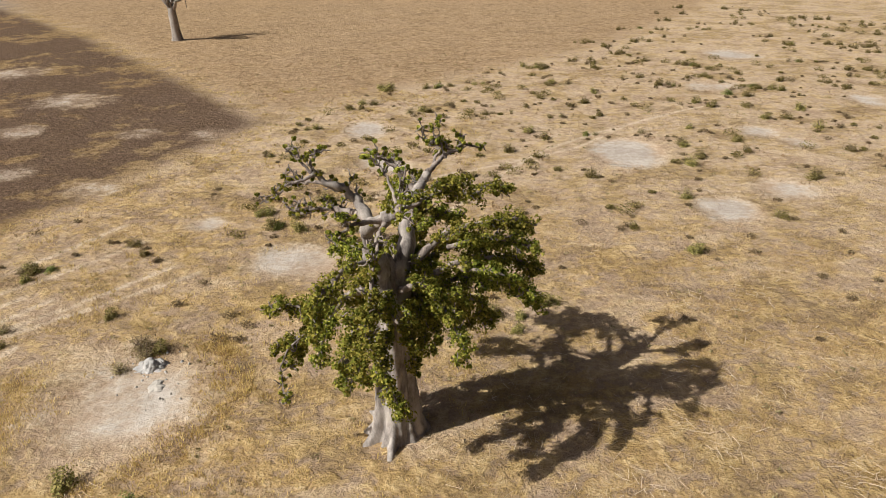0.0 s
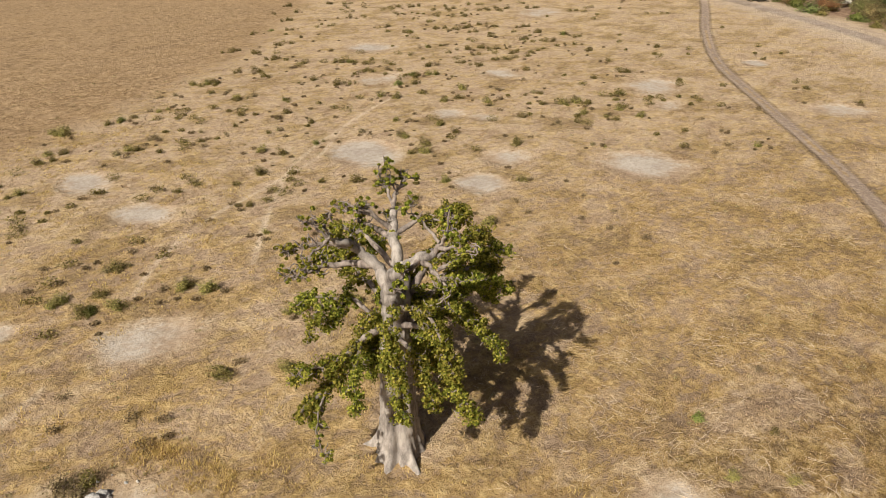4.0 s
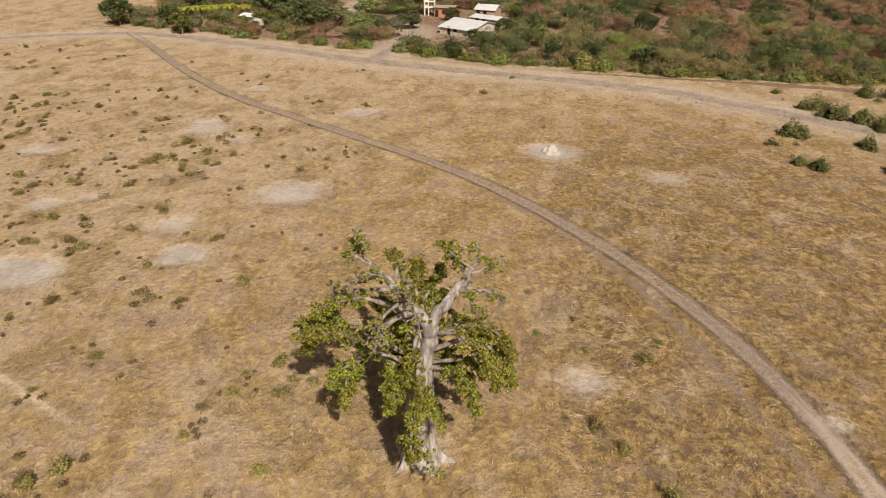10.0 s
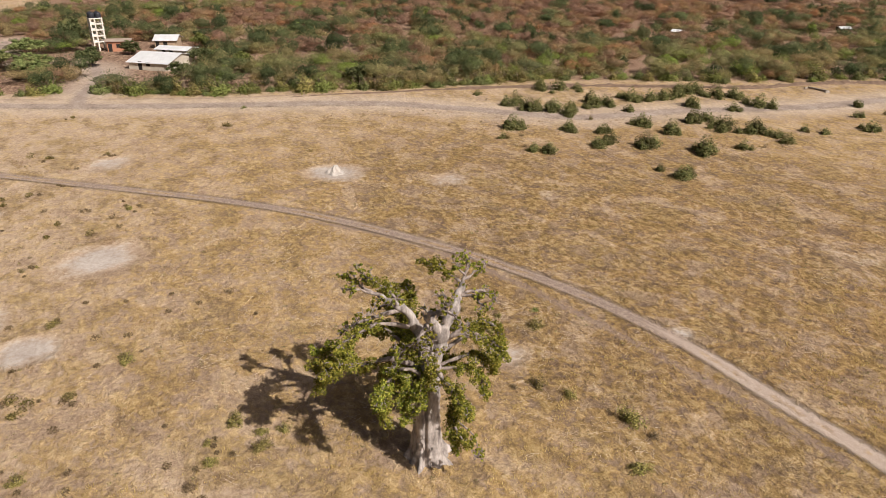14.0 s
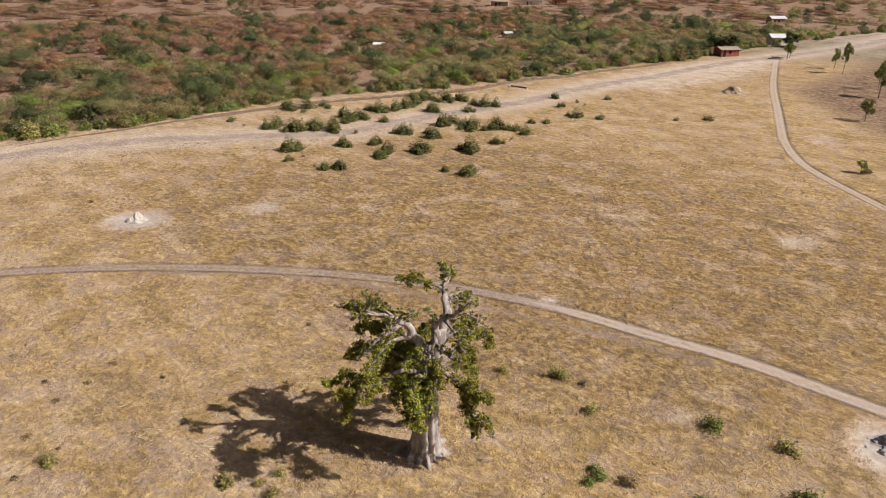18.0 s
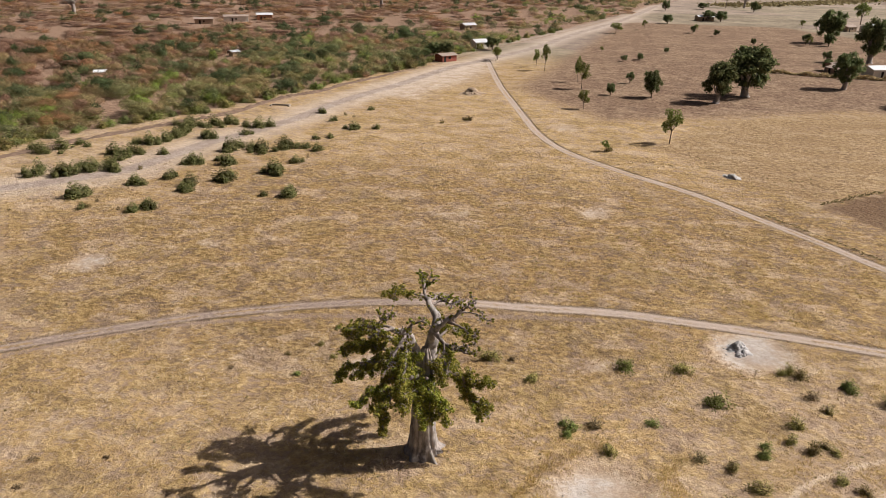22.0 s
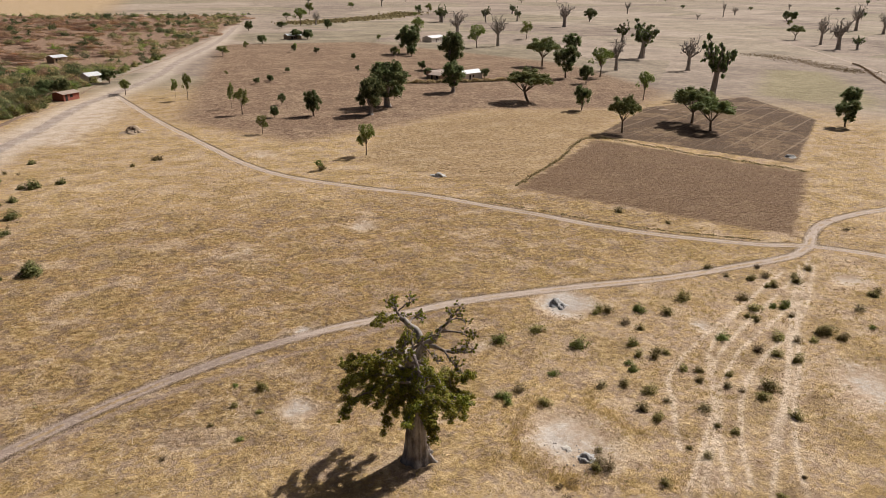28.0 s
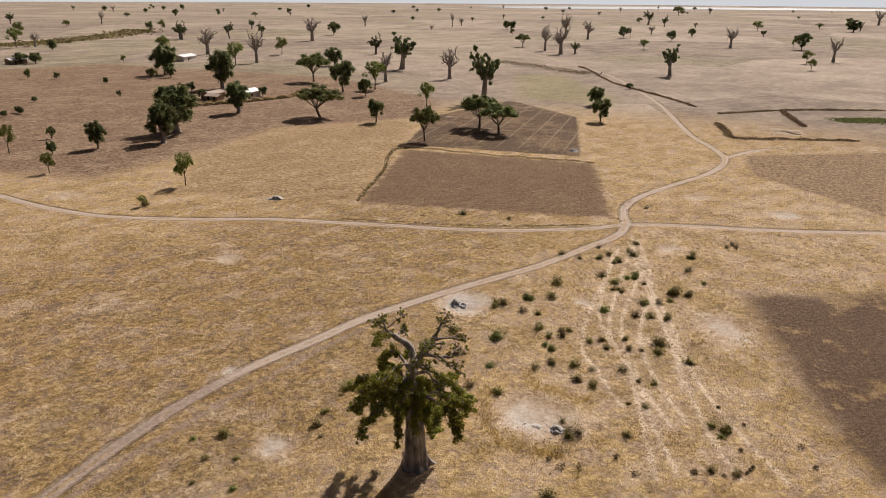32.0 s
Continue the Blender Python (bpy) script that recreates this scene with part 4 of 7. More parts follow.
TREES_B = [(-151, -142, 7.6, 10.4, 'young'), (-180, -79, 7.7, 8.6, 'round'), (-212, -105, 8.1, 8, 'round'), (-119, -254, 13.9, 18.4, 'full'), 
    (-122, -332, 16.8, 17, 'round'), (-178, -358, 13.5, 14.7, 'young'), (-197, -366, 13.9, 20.2, 'bare'), (-203, -452, 19.4, 19.6, 'bare'), 
    (-262, -638, 15.5, 16.4, 'leafy'), (-309, -632, 11.3, 16.6, 'leafy'), (-354, -647, 13.1, 13.9, 'leafy'), (-244, -415, 11.7, 13.3, 'young'), 
    (-168, -251, 17, 16.1, 'acacia'), (-156, -207, 12.1, 14.9, 'round'), (-226, -318, 13.5, 11.9, 'round'), (-155, -188, 6.7, 8.1, 'round'), 
    (-173, -205, 12.7, 13.1, 'young'), (-196, -226, 10.8, 15.8, 'bare'), (-303, -376, 13.4, 14.2, 'leafy')]
TREES_C = [(-246, -274, 19.8, 22.5, 'leafy'), (-232, -216, 13, 16.5, 'bare'), (-355, -548, 23.4, 22.3, 'bare'), (-604, -800, 13.8, 16.5, 'bare'), 
    (-694, -711, 8.5, 19.9, 'bare'), (-437, -321, 12.1, 20.6, 'bare'), (-418, -289, 19.2, 21.3, 'bare'), (-618, -443, 18.5, 24, 'bare'), 
    (-102, -251, 4, 4.8, 'round'), (-119, -316, 6.7, 6.4, 'round'), (-109, -318, 4.7, 5.7, 'round'), (-96, -226, 4.7, 4.5, 'round'), (-120, -217, 4.7, 4.5, 'round'), 
    (-128, -414, 4.1, 5.3, 'young'), (-61, -365, 3.6, 4.6, 'young'), (-83, -309, 3.2, 3.4, 'round'), (-71, -255, 2.2, 3, 'round'), (-27, -230, 3, 2.7, 'round'), 
    (-21, -226, 2, 2.6, 'round')]
TREES_D = [(-39, -261, 2.8, 2.4, 'round'), (-70, -345, 3.5, 3.7, 'round'), (-33, -372, 4.4, 5.4, 'young'), (-77, -450, 8.6, 7.3, 'round'), (-85, -448, 9.5, 7.3, 'round'), 
    (-17, -341, 8.2, 5.8, 'young'), (-55, -545, 8.1, 8.6, 'round'), (-87, -576, 9.6, 5.6, 'round'), (-132, -584, 4.4, 4.6, 'round'), (-340, -147, 12.6, 18.5, 'leafy'), 
    (-518, -124, 12.3, 17, 'bare'), (-961, -385, 17.6, 13.1, 'young'), (-648, -206, 5.9, 7.5, 'young'), (-1029, -599, 20.2, 23.6, 'leafy'), 
    (-969, -533, 13.2, 16, 'leafy'), (-602, -401, 16.6, 18.9, 'bare'), (-658, -386, 4, 12.7, 'bare'), (-1625, -893, 26, 24, 'acacia'), 
    (-1024, -285, 23.3, 17.1, 'round')]
TREES_E = [(-1358, -360, 26, 24, 'bare'), (-332, -1095, 11.8, 18.8, 'bare'), (-304, -833, 9.3, 11.5, 'round'), (-124, -559, 7.3, 8.9, 'round'), 
    (-160, -822, 13.2, 14, 'young'), (-263, -645, 17.5, 15.9, 'leafy'), (-256, -1000, 12.5, 9.5, 'young'), (-1097, -356, 15.6, 8.2, 'young'), 
    (-270, -127, 4.1, 3.1, 'round'), (-109, -311, 3.9, 4.8, 'young'), (-20, -225, 2, 2.6, 'round'), (-27, -234, 3, 2.7, 'round'), (-59, -357, 3.5, 4.5, 'round'), 
    (-49, -419, 8, 5.9, 'round'), (-11, -255, 2.1, 2.3, 'young'), (29, -213, 4.7, 5, 'young'), (-15.5, -77.8, 2.3, 2.4, 'young'), (-50.6, 140, 11, 15, 'bare'), 
    ]
TREES = TREES_A + TREES_B + TREES_C + TREES_D + TREES_E



def to_line(x, y, line):
    """Distance from each place to a line through the given corners, made smooth."""
    d = np.full(x.shape, 1e6)
    p = smooth_line([(a, b, 0) for a, b in line], len(line) * 4)[:, :2]
    for (ax, ay), (bx, by) in zip(p[:-1], p[1:]):
        ux, uy = bx - ax, by - ay
        f = np.clip(((x - ax) * ux + (y - ay) * uy) / (ux * ux + uy * uy + 1e-9), 0, 1)
        d = np.minimum(d, (x - ax - f * ux) ** 2 + (y - ay - f * uy) ** 2)
    return np.sqrt(d)


def beside(x, y, line):
    """Distance from a line, negative on its right-hand side."""
    best, out = np.full(x.shape, 1e12), np.zeros(x.shape)
    p = smooth_line([(a, b, 0) for a, b in line], len(line) * 4)[:, :2]
    for (ax, ay), (bx, by) in zip(p[:-1], p[1:]):
        ux, uy = bx - ax, by - ay
        f = np.clip(((x - ax) * ux + (y - ay) * uy) / (ux * ux + uy * uy + 1e-9), 0, 1)
        d = (x - ax - f * ux) ** 2 + (y - ay - f * uy) ** 2
        out = np.where(d < best, np.sqrt(d) * np.sign(ux * (y - ay) - uy * (x - ax)), out)
        best = np.minimum(best, d)
    return out


def inside(x, y, poly):
    """Metres inside a field (negative outside)."""
    d, odd = np.full(x.shape, 1e12), np.zeros(x.shape, dtype=bool)
    for (ax, ay), (bx, by) in zip(poly, poly[1:] + poly[:1]):
        ux, uy = bx - ax, by - ay
        f = np.clip(((x - ax) * ux + (y - ay) * uy) / (ux * ux + uy * uy), 0, 1)
        d = np.minimum(d, (x - ax - f * ux) ** 2 + (y - ay - f * uy) ** 2)
        if ay != by:
            odd ^= ((ay > y) != (by > y)) & (x < (bx - ax) * (y - ay) / (by - ay) + ax)
    return np.where(odd, 1, -1) * np.sqrt(d)


def bareness(x, y):
    b = np.zeros(x.shape)
    for px, py, ra, rb, ang, s in PATCHES:
        c, k = math.cos(ang), math.sin(ang)
        u, v = (x - px) * c + (y - py) * k, -(x - px) * k + (y - py) * c
        b = np.maximum(b, s * np.clip(1.35 - np.sqrt((u / ra) ** 2 + (v / rb) ** 2), 0, 1))
    return b


def waves(x, y):
    """Gentle unevenness of the plain."""
    return 0.06 * np.sin(x * 0.31 + 1.3 * np.sin(y * 0.17)) * np.sin(y * 0.27 + 0.8) + 0.03 * np.sin(x * 1.1 + y * 0.7) * np.sin(y * 1.3 - x * 0.4)


def axis(lo, hi, step):
    core = np.arange(lo, hi + step, step)
    grow = [step]
    while sum(grow) < 4300:
        grow.append(grow[-1] * 1.075)
    out = np.cumsum(grow)
    return np.concatenate([core[0] - out[::-1], core, core[-1] + out])


def ground_fields(X, Y):
    """Height of the ground at each place, and what grows or lies there."""
    tracks = np.minimum.reduce([to_line(X, Y, l) for l in (TRACK_NEAR, TRACK_WEST, TRACK_FAR, TRACK_FORK)])
    tracks = np.minimum(tracks, np.minimum.reduce([to_line(X, Y, l) for l in CART_PATHS]) + 0.5)
    road = np.minimum(to_line(X, Y, ROAD), to_line(X, Y, HOUSE_PATH) + 0.5)
    trail = np.minimum.reduce([to_line(X, Y, l) for l in TRAILS])
    sandy = np.minimum.reduce([to_line(X, Y, l) for l in (TRACK_WEST, TRACK_FAR, TRACK_FORK)] + [to_line(X, Y, TRACK_NEAR) + np.clip((X + 4) / 30, 0, 1) * 3])
    rut = np.minimum.reduce([to_line(X, Y, l) for l in OLD_RUTS])
    bare = bareness(X, Y)
    far_track, far_road = beside(X, Y, TRACK_FAR), beside(X, Y, ROAD)
    far_track += np.sign(far_track) * np.clip((X + 140) * 2, 0, 60)
    far_road += np.sign(far_road) * np.clip((Y + 105) * 2, 0, 60)
    far = np.hypot(X, Y)
    Z = waves(X, Y) * np.clip(tracks / 4, 0.15, 1) * np.clip(2 - far / 200, 0, 1)
    Z -= 0.09 * np.exp(-((tracks - 0.65) / 0.3) ** 2) + 0.05 * np.exp(-(road / 1.5) ** 2)
    Z += 0.08 * np.exp(-((tracks - 2.2) / 0.6) ** 2)
    north = np.clip((X * 0.25 + Y - 42) / 30, 0, 1) * np.clip((X + 45) / 25, 0, 1)
    west = np.clip((-X - 12) / 14, 0, 1) * np.clip((Y + 2) / 8, 0, 1) * np.clip((60 - Y) / 20, 0, 1)
    east = np.clip((X - 62) / 30, 0, 1) * np.clip((60 - Y) / 40, 0, 1) * 0.7
    fields = dict(track=np.minimum(tracks, 50), road=np.minimum(road, 50), trail=np.minimum(trail, 50), rut=np.minimum(rut, 50), far_track=far_track, far_road=far_road, sandy=np.minimum(sandy, 50), bare=bare, pale=np.maximum.reduce([north * 0.9, 0.8 * np.exp(-(X / 10) ** 2 - ((Y - 43) / 9) ** 2), west * 0.4, east * 0.9]),
                  brown=inside(X, Y, FIELD_BROWN), grey=inside(X, Y, FIELD_GREY), north=inside(X, Y, FIELD_NORTH), gold=inside(X, Y, FIELD_GOLD),
                  stubble=inside(X, Y, FIELD_STUBBLE), tilled=inside(X, Y, FIELD_RIGHT), green=inside(X, Y, FIELD_GREEN), sand=inside(X, Y, SAND), litter=inside(X, Y, WOOD),
                  outfield=np.minimum(far - 190, 100 - X * 1.0),
                  tan=inside(X, Y, FIELD_TAN), olive=np.clip(0.45 * np.exp(-(to_line(X, Y, BANK) / 0.9) ** 2) + 1.0 * np.exp(-((X - 12) / 30) ** 2 - ((Y - 4) / 16) ** 2) + 0.5 * np.exp(-((X - 55) / 26) ** 2 - ((Y - 2) / 22) ** 2) + 0.85 * np.exp(-((X + 30) / 50) ** 2 - ((Y + 28) / 28) ** 2) + 1.0 * np.exp(-((X - 24) / 32) ** 2 - ((Y + 26) / 27) ** 2), 0, 1) * (1 - bare))
    return Z, fields


def give_fields(mesh, fields):
    for key, values in fields.items():
        at = mesh.attributes.new(key, "FLOAT", "POINT")
        at.data.foreach_set("value", np.clip(values, -60, 60).astype(np.float32))


gx, gy = axis(-115, 112, 0.56), axis(-118, 132, 0.56)
X, Y = np.meshgrid(gx, gy, indexing="ij")
X, Y = X.ravel(), Y.ravel()
Z, FIELDS = ground_fields(X, Y)
nx, ny = len(gx), len(gy)
I, J = np.meshgrid(np.arange(nx - 1), np.arange(ny - 1), indexing="ij")
quads = np.stack([I * ny + J, (I + 1) * ny + J, (I + 1) * ny + J + 1, I * ny + J + 1], -1).reshape(-1, 4)
ground_mesh = mesh_of("ground", np.stack([X, Y, Z], 1), quads, M_GROUND, True)
give_fields(ground_mesh, FIELDS)
ground = tagged(new("ground", ground_mesh), "flat dry savanna with straw grass, bare patches and tracks", "ground", kind="structure")


def ground_z(x, y):
    i, j = int(np.searchsorted(gx, x)) - 1, int(np.searchsorted(gy, y)) - 1
    i, j = max(0, min(nx - 2, i)), max(0, min(ny - 2, j))
    fx, fy = (x - gx[i]) / (gx[i + 1] - gx[i]), (y - gy[j]) / (gy[j + 1] - gy[j])
    zz = Z.reshape(nx, ny)
    return float((zz[i, j] * (1 - fx) + zz[i + 1, j] * fx) * (1 - fy) + (zz[i, j + 1] * (1 - fx) + zz[i + 1, j + 1] * fx) * fy)


def earth_strip(name, label, line, half, lift):
    """The trodden bed of a road or track, laid just over the ground."""
    p = np.array(smooth_line([(a, b, 0) for a, b in line], len(line) * 4))[:, :2]
    run = np.concatenate([[0], np.cumsum(np.linalg.norm(np.diff(p, axis=0), axis=1))])
    u = np.arange(0, run[-1], 0.9)
    c = np.stack([np.interp(u, run, p[:, 0]), np.interp(u, run, p[:, 1])], 1)
    d = np.gradient(c, axis=0)
    d /= np.linalg.norm(d, axis=1)[:, None] + 1e-9
    off = np.linspace(-half, half, 9)
    v = c[:, None] + off[None, :, None] * np.stack([-d[:, 1], d[:, 0]], 1)[:, None]
    x, y = v[..., 0].ravel(), v[..., 1].ravel()
    z = np.array([ground_z(a, b) for a, b in zip(x, y)]) + lift
    a, b = np.meshgrid(np.arange(len(c) - 1), np.arange(8), indexing="ij")
    q = np.stack([a * 9 + b, (a + 1) * 9 + b, (a + 1) * 9 + b + 1, a * 9 + b + 1], -1).reshape(-1, 4)
    me = mesh_of(name, np.stack([x, y, z], 1), q, M_GROUND, True)
    if me.polygons[0].normal.z < 0:
        me.flip_normals()
    give_fields(me, ground_fields(x, y)[1])
    return tagged(new(name, me), label, "track" if "track" in name else "road", kind="structure")


earth_strip("track_1", "dry earth track with two worn ruts past the baobab", TRACK_NEAR[2:], 1.0, 0.03)
earth_strip("track_2", "pale sandy cart track along the ploughed field", TRACK_WEST[:16], 1.0, 0.036)
earth_strip("track_3", "sandy cart track winding off over the plain", TRACK_FAR[:9], 1.0, 0.042)
earth_strip("road", "wide earth road along the edge of the bush", ROAD[2:21], 1.9, 0.048)


def earth_bank(line, wide, high):
    """A low uneven bank of thrown-up earth with a steep face."""
    p = smooth_line([(a, b, 0) for a, b in line], 420)
    d = np.gradient(p, axis=0)
    d /= np.linalg.norm(d, axis=1)[:, None]
    side = np.stack([-d[:, 1], d[:, 0], 0 * d[:, 0]], 1)
    i = np.arange(420)
    swell = 0.75 + 0.3 * np.sin(i * 0.31 + np.sin(i * 0.13) * 2) + 0.15 * np.sin(i * 1.3)
    swell *= np.clip(np.minimum(i, 419 - i) / 90, 0, 1)
    wide = wide * np.clip(np.minimum(i, 419 - i) / 60, 0.05, 1)[:, None]
    rows = [p + side * wide * o + np.array([0, 0, 1.0]) * (high * h * swell)[:, None] - np.array([0, 0, 0.06]) for o, h in ((-1.0, 0.0), (-0.45, 0.75), (-0.1, 1.0), (0.25, 0.6), (0.5, 0.0))]
    v = np.stack(rows, 1).reshape(-1, 3)
    a, b = np.meshgrid(np.arange(419), np.arange(4), indexing="ij")
    q = np.stack([a * 5 + b, (a + 1) * 5 + b, (a + 1) * 5 + b + 1, a * 5 + b + 1], -1).reshape(-1, 4)
    return tagged(part("earth_bank", (v, q), M_BANK, None, "", True), "low dark earth bank along the edge of the bush", "bank", kind="structure")


earth_bank([(113, 22), (108, -8), (102, -38), (93, -62), (84, -80), (79.2, -91), (77.4, -106.7), (75, -116), (70.2, -125), (66.7, -140.3), (62, -155.7), (57, -174.4), (50.2, -190.4)], 1.5, 0.6)


# ---------- the great baobab ----------
BAOBAB = (-2.4, 27.9)


def baobab_trunk(rng):
    """A stout fluted trunk with root flares, from the ground to the fork."""
    rings, sides = 64, 72
    zs = np.linspace(-0.25, 9.9, rings)
    a = np.linspace(0, 2 * np.pi, sides, endpoint=False)
    r = np.interp(zs, [-0.25, 0, 0.5, 1.2, 2.5, 4.5, 6.5, 8.0, 9.0, 9.9], [1.58, 1.45, 1.3, 1.19, 1.08, 0.98, 0.9, 0.8, 0.64, 0.3])
    lean = np.stack([np.interp(zs, [0, 4, 9.9], [0, -0.02, -0.15]), np.interp(zs, [0, 4, 9.9], [0, -0.05, -0.3])], 1)
    flare = np.exp(-np.clip(zs, 0, None) / 0.55)
    roots = np.zeros(sides)
    for ang, wide, out in [(-1.70, 0.11, 1.55), (-2.45, 0.16, 0.75), (-0.75, 0.22, 0.35), (0.2, 0.3, 0.35), (1.2, 0.2, 0.35), (1.75, 0.16, 0.5), (2.45, 0.13, 0.95), (-3.0, 0.16, 0.55), (-2.05, 0.10, 0.5)]:
        d = np.angle(np.exp(1j * (a - ang)))
        roots += out * np.exp(-(d / wide) ** 2)
    flute = 0.07 * np.cos(5 * a + 0.6) + 0.05 * np.cos(8 * a + 2.0) + 0.035 * np.cos(13 * a)
    cleft = -0.34 * np.exp(-(np.angle(np.exp(1j * (a - 2.55))) / 0.15) ** 2) - 0.2 * np.exp(-(np.angle(np.exp(1j * (a + 1.1))) / 0.12) ** 2) - 0.2 * np.exp(-(np.angle(np.exp(1j * (a - 1.35))) / 0.10) ** 2)
    folds = 0.022 * np.sin(zs[:, None] * 5.1 + 2 * np.sin(2 * a[None] + zs[:, None] * 0.8)) + 0.016 * np.sin(zs[:, None] * 11.0 + 3 * np.sin(3 * a[None]))
    R = r[:, None] * (1 + flute[None] * np.interp(zs, [0, 3, 8], [1.2, 0.8, 1.0])[:, None] + cleft[None] * np.interp(zs, [0, 1.5, 4, 9.6], [0.5, 0.8, 1.0, 1.0])[:, None] + folds) + flare[:, None] * roots[None]
    R *= 1 + 0.013 * rng.normal(size=R.shape)
    v = np.stack([lean[:, 0:1] + R * 0.92 * np.cos(a), lean[:, 1:2] + R * 0.88 * np.sin(a), np.repeat(zs[:, None], sides, 1)], -1).reshape(-1, 3)
    i, j = np.meshgrid(np.arange(rings - 1), np.arange(sides), indexing="ij")
    q = np.stack([i * sides + j, i * sides + (j + 1) % sides, (i + 1) * sides + (j + 1) % sides, (i + 1) * sides + j], -1).reshape(-1, 4)
    return v, q


# boughs: corners in metres, radius at root and tip, how leafy, how many side branches, share of the length that is bare
STEMS = [  # the pale stems into which the trunk forks
    ([(-2.5, 27.6, 7.6), (-2.8, 27.2, 9.6), (-3.1, 26.8, 11.1), (-2.5, 25.9, 12.3), (-1.8, 25.0, 13.06)], 0.72, 0.22, 0.15, 3, 0.6),
    ([(-2.1, 27.8, 7.8), (-1.8, 27.9, 9.6), (-1.6, 28.7, 11.3), (-1.2, 29.6, 12.2), (-0.66, 30.4, 12.75)], 0.62, 0.20, 0.15, 3, 0.6),
    ([(-2.9, 27.2, 10.4), (-3.25, 27.9, 11.6), (-3.8, 28.4, 12.3), (-4.7, 28.2, 13.1), (-5.5, 27.95, 13.7)], 0.40, 0.14, 0.15, 4, 0.6),
    ([(-2.4, 27.6, 8.2), (-4.15, 27.63, 8.0), (-5.48, 27.4, 7.3), (-5.95, 27.6, 6.2), (-7.0, 27.8, 5.5), (-7.9, 27.7, 5.2)], 0.34, 0.07, 1.0, 15, 0.22),
]
HIGH_BOUGHS = [  # crooked, almost bare, with a few tufts
    ([(-1.8, 25.0, 13.06), (-0.8, 25.5, 13.3), (0.3, 26.0, 13.75), (1.1, 26.5, 13.6)], 0.17, 0.06, 0.8, 7, 0.45),
    ([(-1.9, 25.1, 12.9), (-1.6, 24.6, 13.9), (-1.53, 24.36, 14.8)], 0.16, 0.045, 0.3, 4, 0.5),
    ([(-1.7, 24.8, 13.3), (-1.5, 23.9, 13.6), (-1.2, 23.0, 13.7)], 0.13, 0.04, 0.45, 4, 0.4),
    ([(-1.75, 24.8, 13.6), (-2.2, 25.5, 14.5), (-2.86, 26.1, 15.1)], 0.10, 0.035, 0.3, 3, 0.6),
    ([(-2.3, 25.6, 12.5), (-3.0, 25.0, 12.8), (-3.8, 24.7, 12.6), (-4.4, 24.3, 12.2)], 0.17, 0.05, 0.55, 5, 0.4),
    ([(-2.2, 25.5, 12.5), (-2.4, 24.4, 12.7), (-2.5, 23.5, 12.4), (-2.6, 22.9, 11.7)], 0.18, 0.05, 0.6, 6, 0.35),
    ([(-0.66, 30.4, 12.75), (0.1, 31.2, 13.1), (0.99, 31.8, 13.53), (1.9, 32.2, 13.2)], 0.17, 0.05, 0.45, 5, 0.6),
    ([(0.2, 31.3, 13.1), (-0.1, 31.4, 13.9), (-0.15, 31.5, 14.5)], 0.09, 0.035, 0.4, 3, 0.5),
    ([(-0.1, 31.4, 13.7), (-0.7, 31.2, 14.1), (-1.1, 31.1, 14.4)], 0.07, 0.03, 0.3, 2, 0.5),
    ([(-0.5, 30.6, 12.8), (-0.1, 31.8, 13.2), (0.07, 32.6, 13.3)], 0.12, 0.04, 0.6, 4, 0.5),
    ([(-1.4, 29.2, 11.8), (-1.3, 31.0, 11.7), (-1.1, 32.4, 11.3), (-0.93, 33.5, 10.74)], 0.20, 0.05, 0.4, 6, 0.5),
    ([(-1.2, 29.5, 12.1), (-2.0, 30.0, 13.0), (-2.7, 30.15, 13.55), (-3.45, 30.8, 13.8)], 0.17, 0.045, 0.3, 5, 0.45),
    ([(-2.0, 30.0, 13.0), (-2.2, 31.0, 12.9), (-2.3, 31.9, 12.7), (-2.6, 32.6, 12.3)], 0.12, 0.04, 0.45, 5, 0.4),
    ([(-1.2, 29.4, 12.0), (0.2, 29.3, 12.3), (1.27, 29.3, 12.1), (2.2, 29.8, 12.2), (3.1, 30.2, 12.1)], 0.22, 0.06, 0.7, 9, 0.4),
    ([(-5.5, 27.95, 13.7), (-5.4, 28.2, 14.2), (-5.2, 28.3, 14.6)], 0.11, 0.04, 0.2, 3, 0.5),
    ([(-5.4, 27.95, 13.6), (-6.4, 27.6, 13.4), (-7.4, 27.2, 12.7)], 0.11, 0.035, 0.2, 4, 0.4),
    ([(-5.5, 27.95, 13.7), (-6.0, 28.0, 14.3), (-6.4, 28.0, 14.7)], 0.09, 0.035, 0.15, 3, 0.5),
    ([(-4.4, 28.3, 12.8), (-5.6, 29.0, 12.9), (-6.4, 29.5, 12.6), (-6.92, 29.87, 12.5)], 0.15, 0.04, 0.3, 5, 0.5),
    ([(-3.3, 28.0, 11.6), (-4.58, 29.5, 11.4), (-5.8, 29.8, 11.2), (-6.99, 29.82, 11.1)], 0.24, 0.05, 0.35, 7, 0.5),
    ([(-5.2, 29.7, 11.3), (-6.1, 29.3, 11.5), (-6.75, 28.9, 11.4)], 0.10, 0.035, 0.3, 3, 0.5),
    ([(-4.4, 29.3, 11.4), (-4.7, 30.5, 10.9), (-5.1, 31.3, 10.2)], 0.13, 0.04, 0.5, 5, 0.4),
]
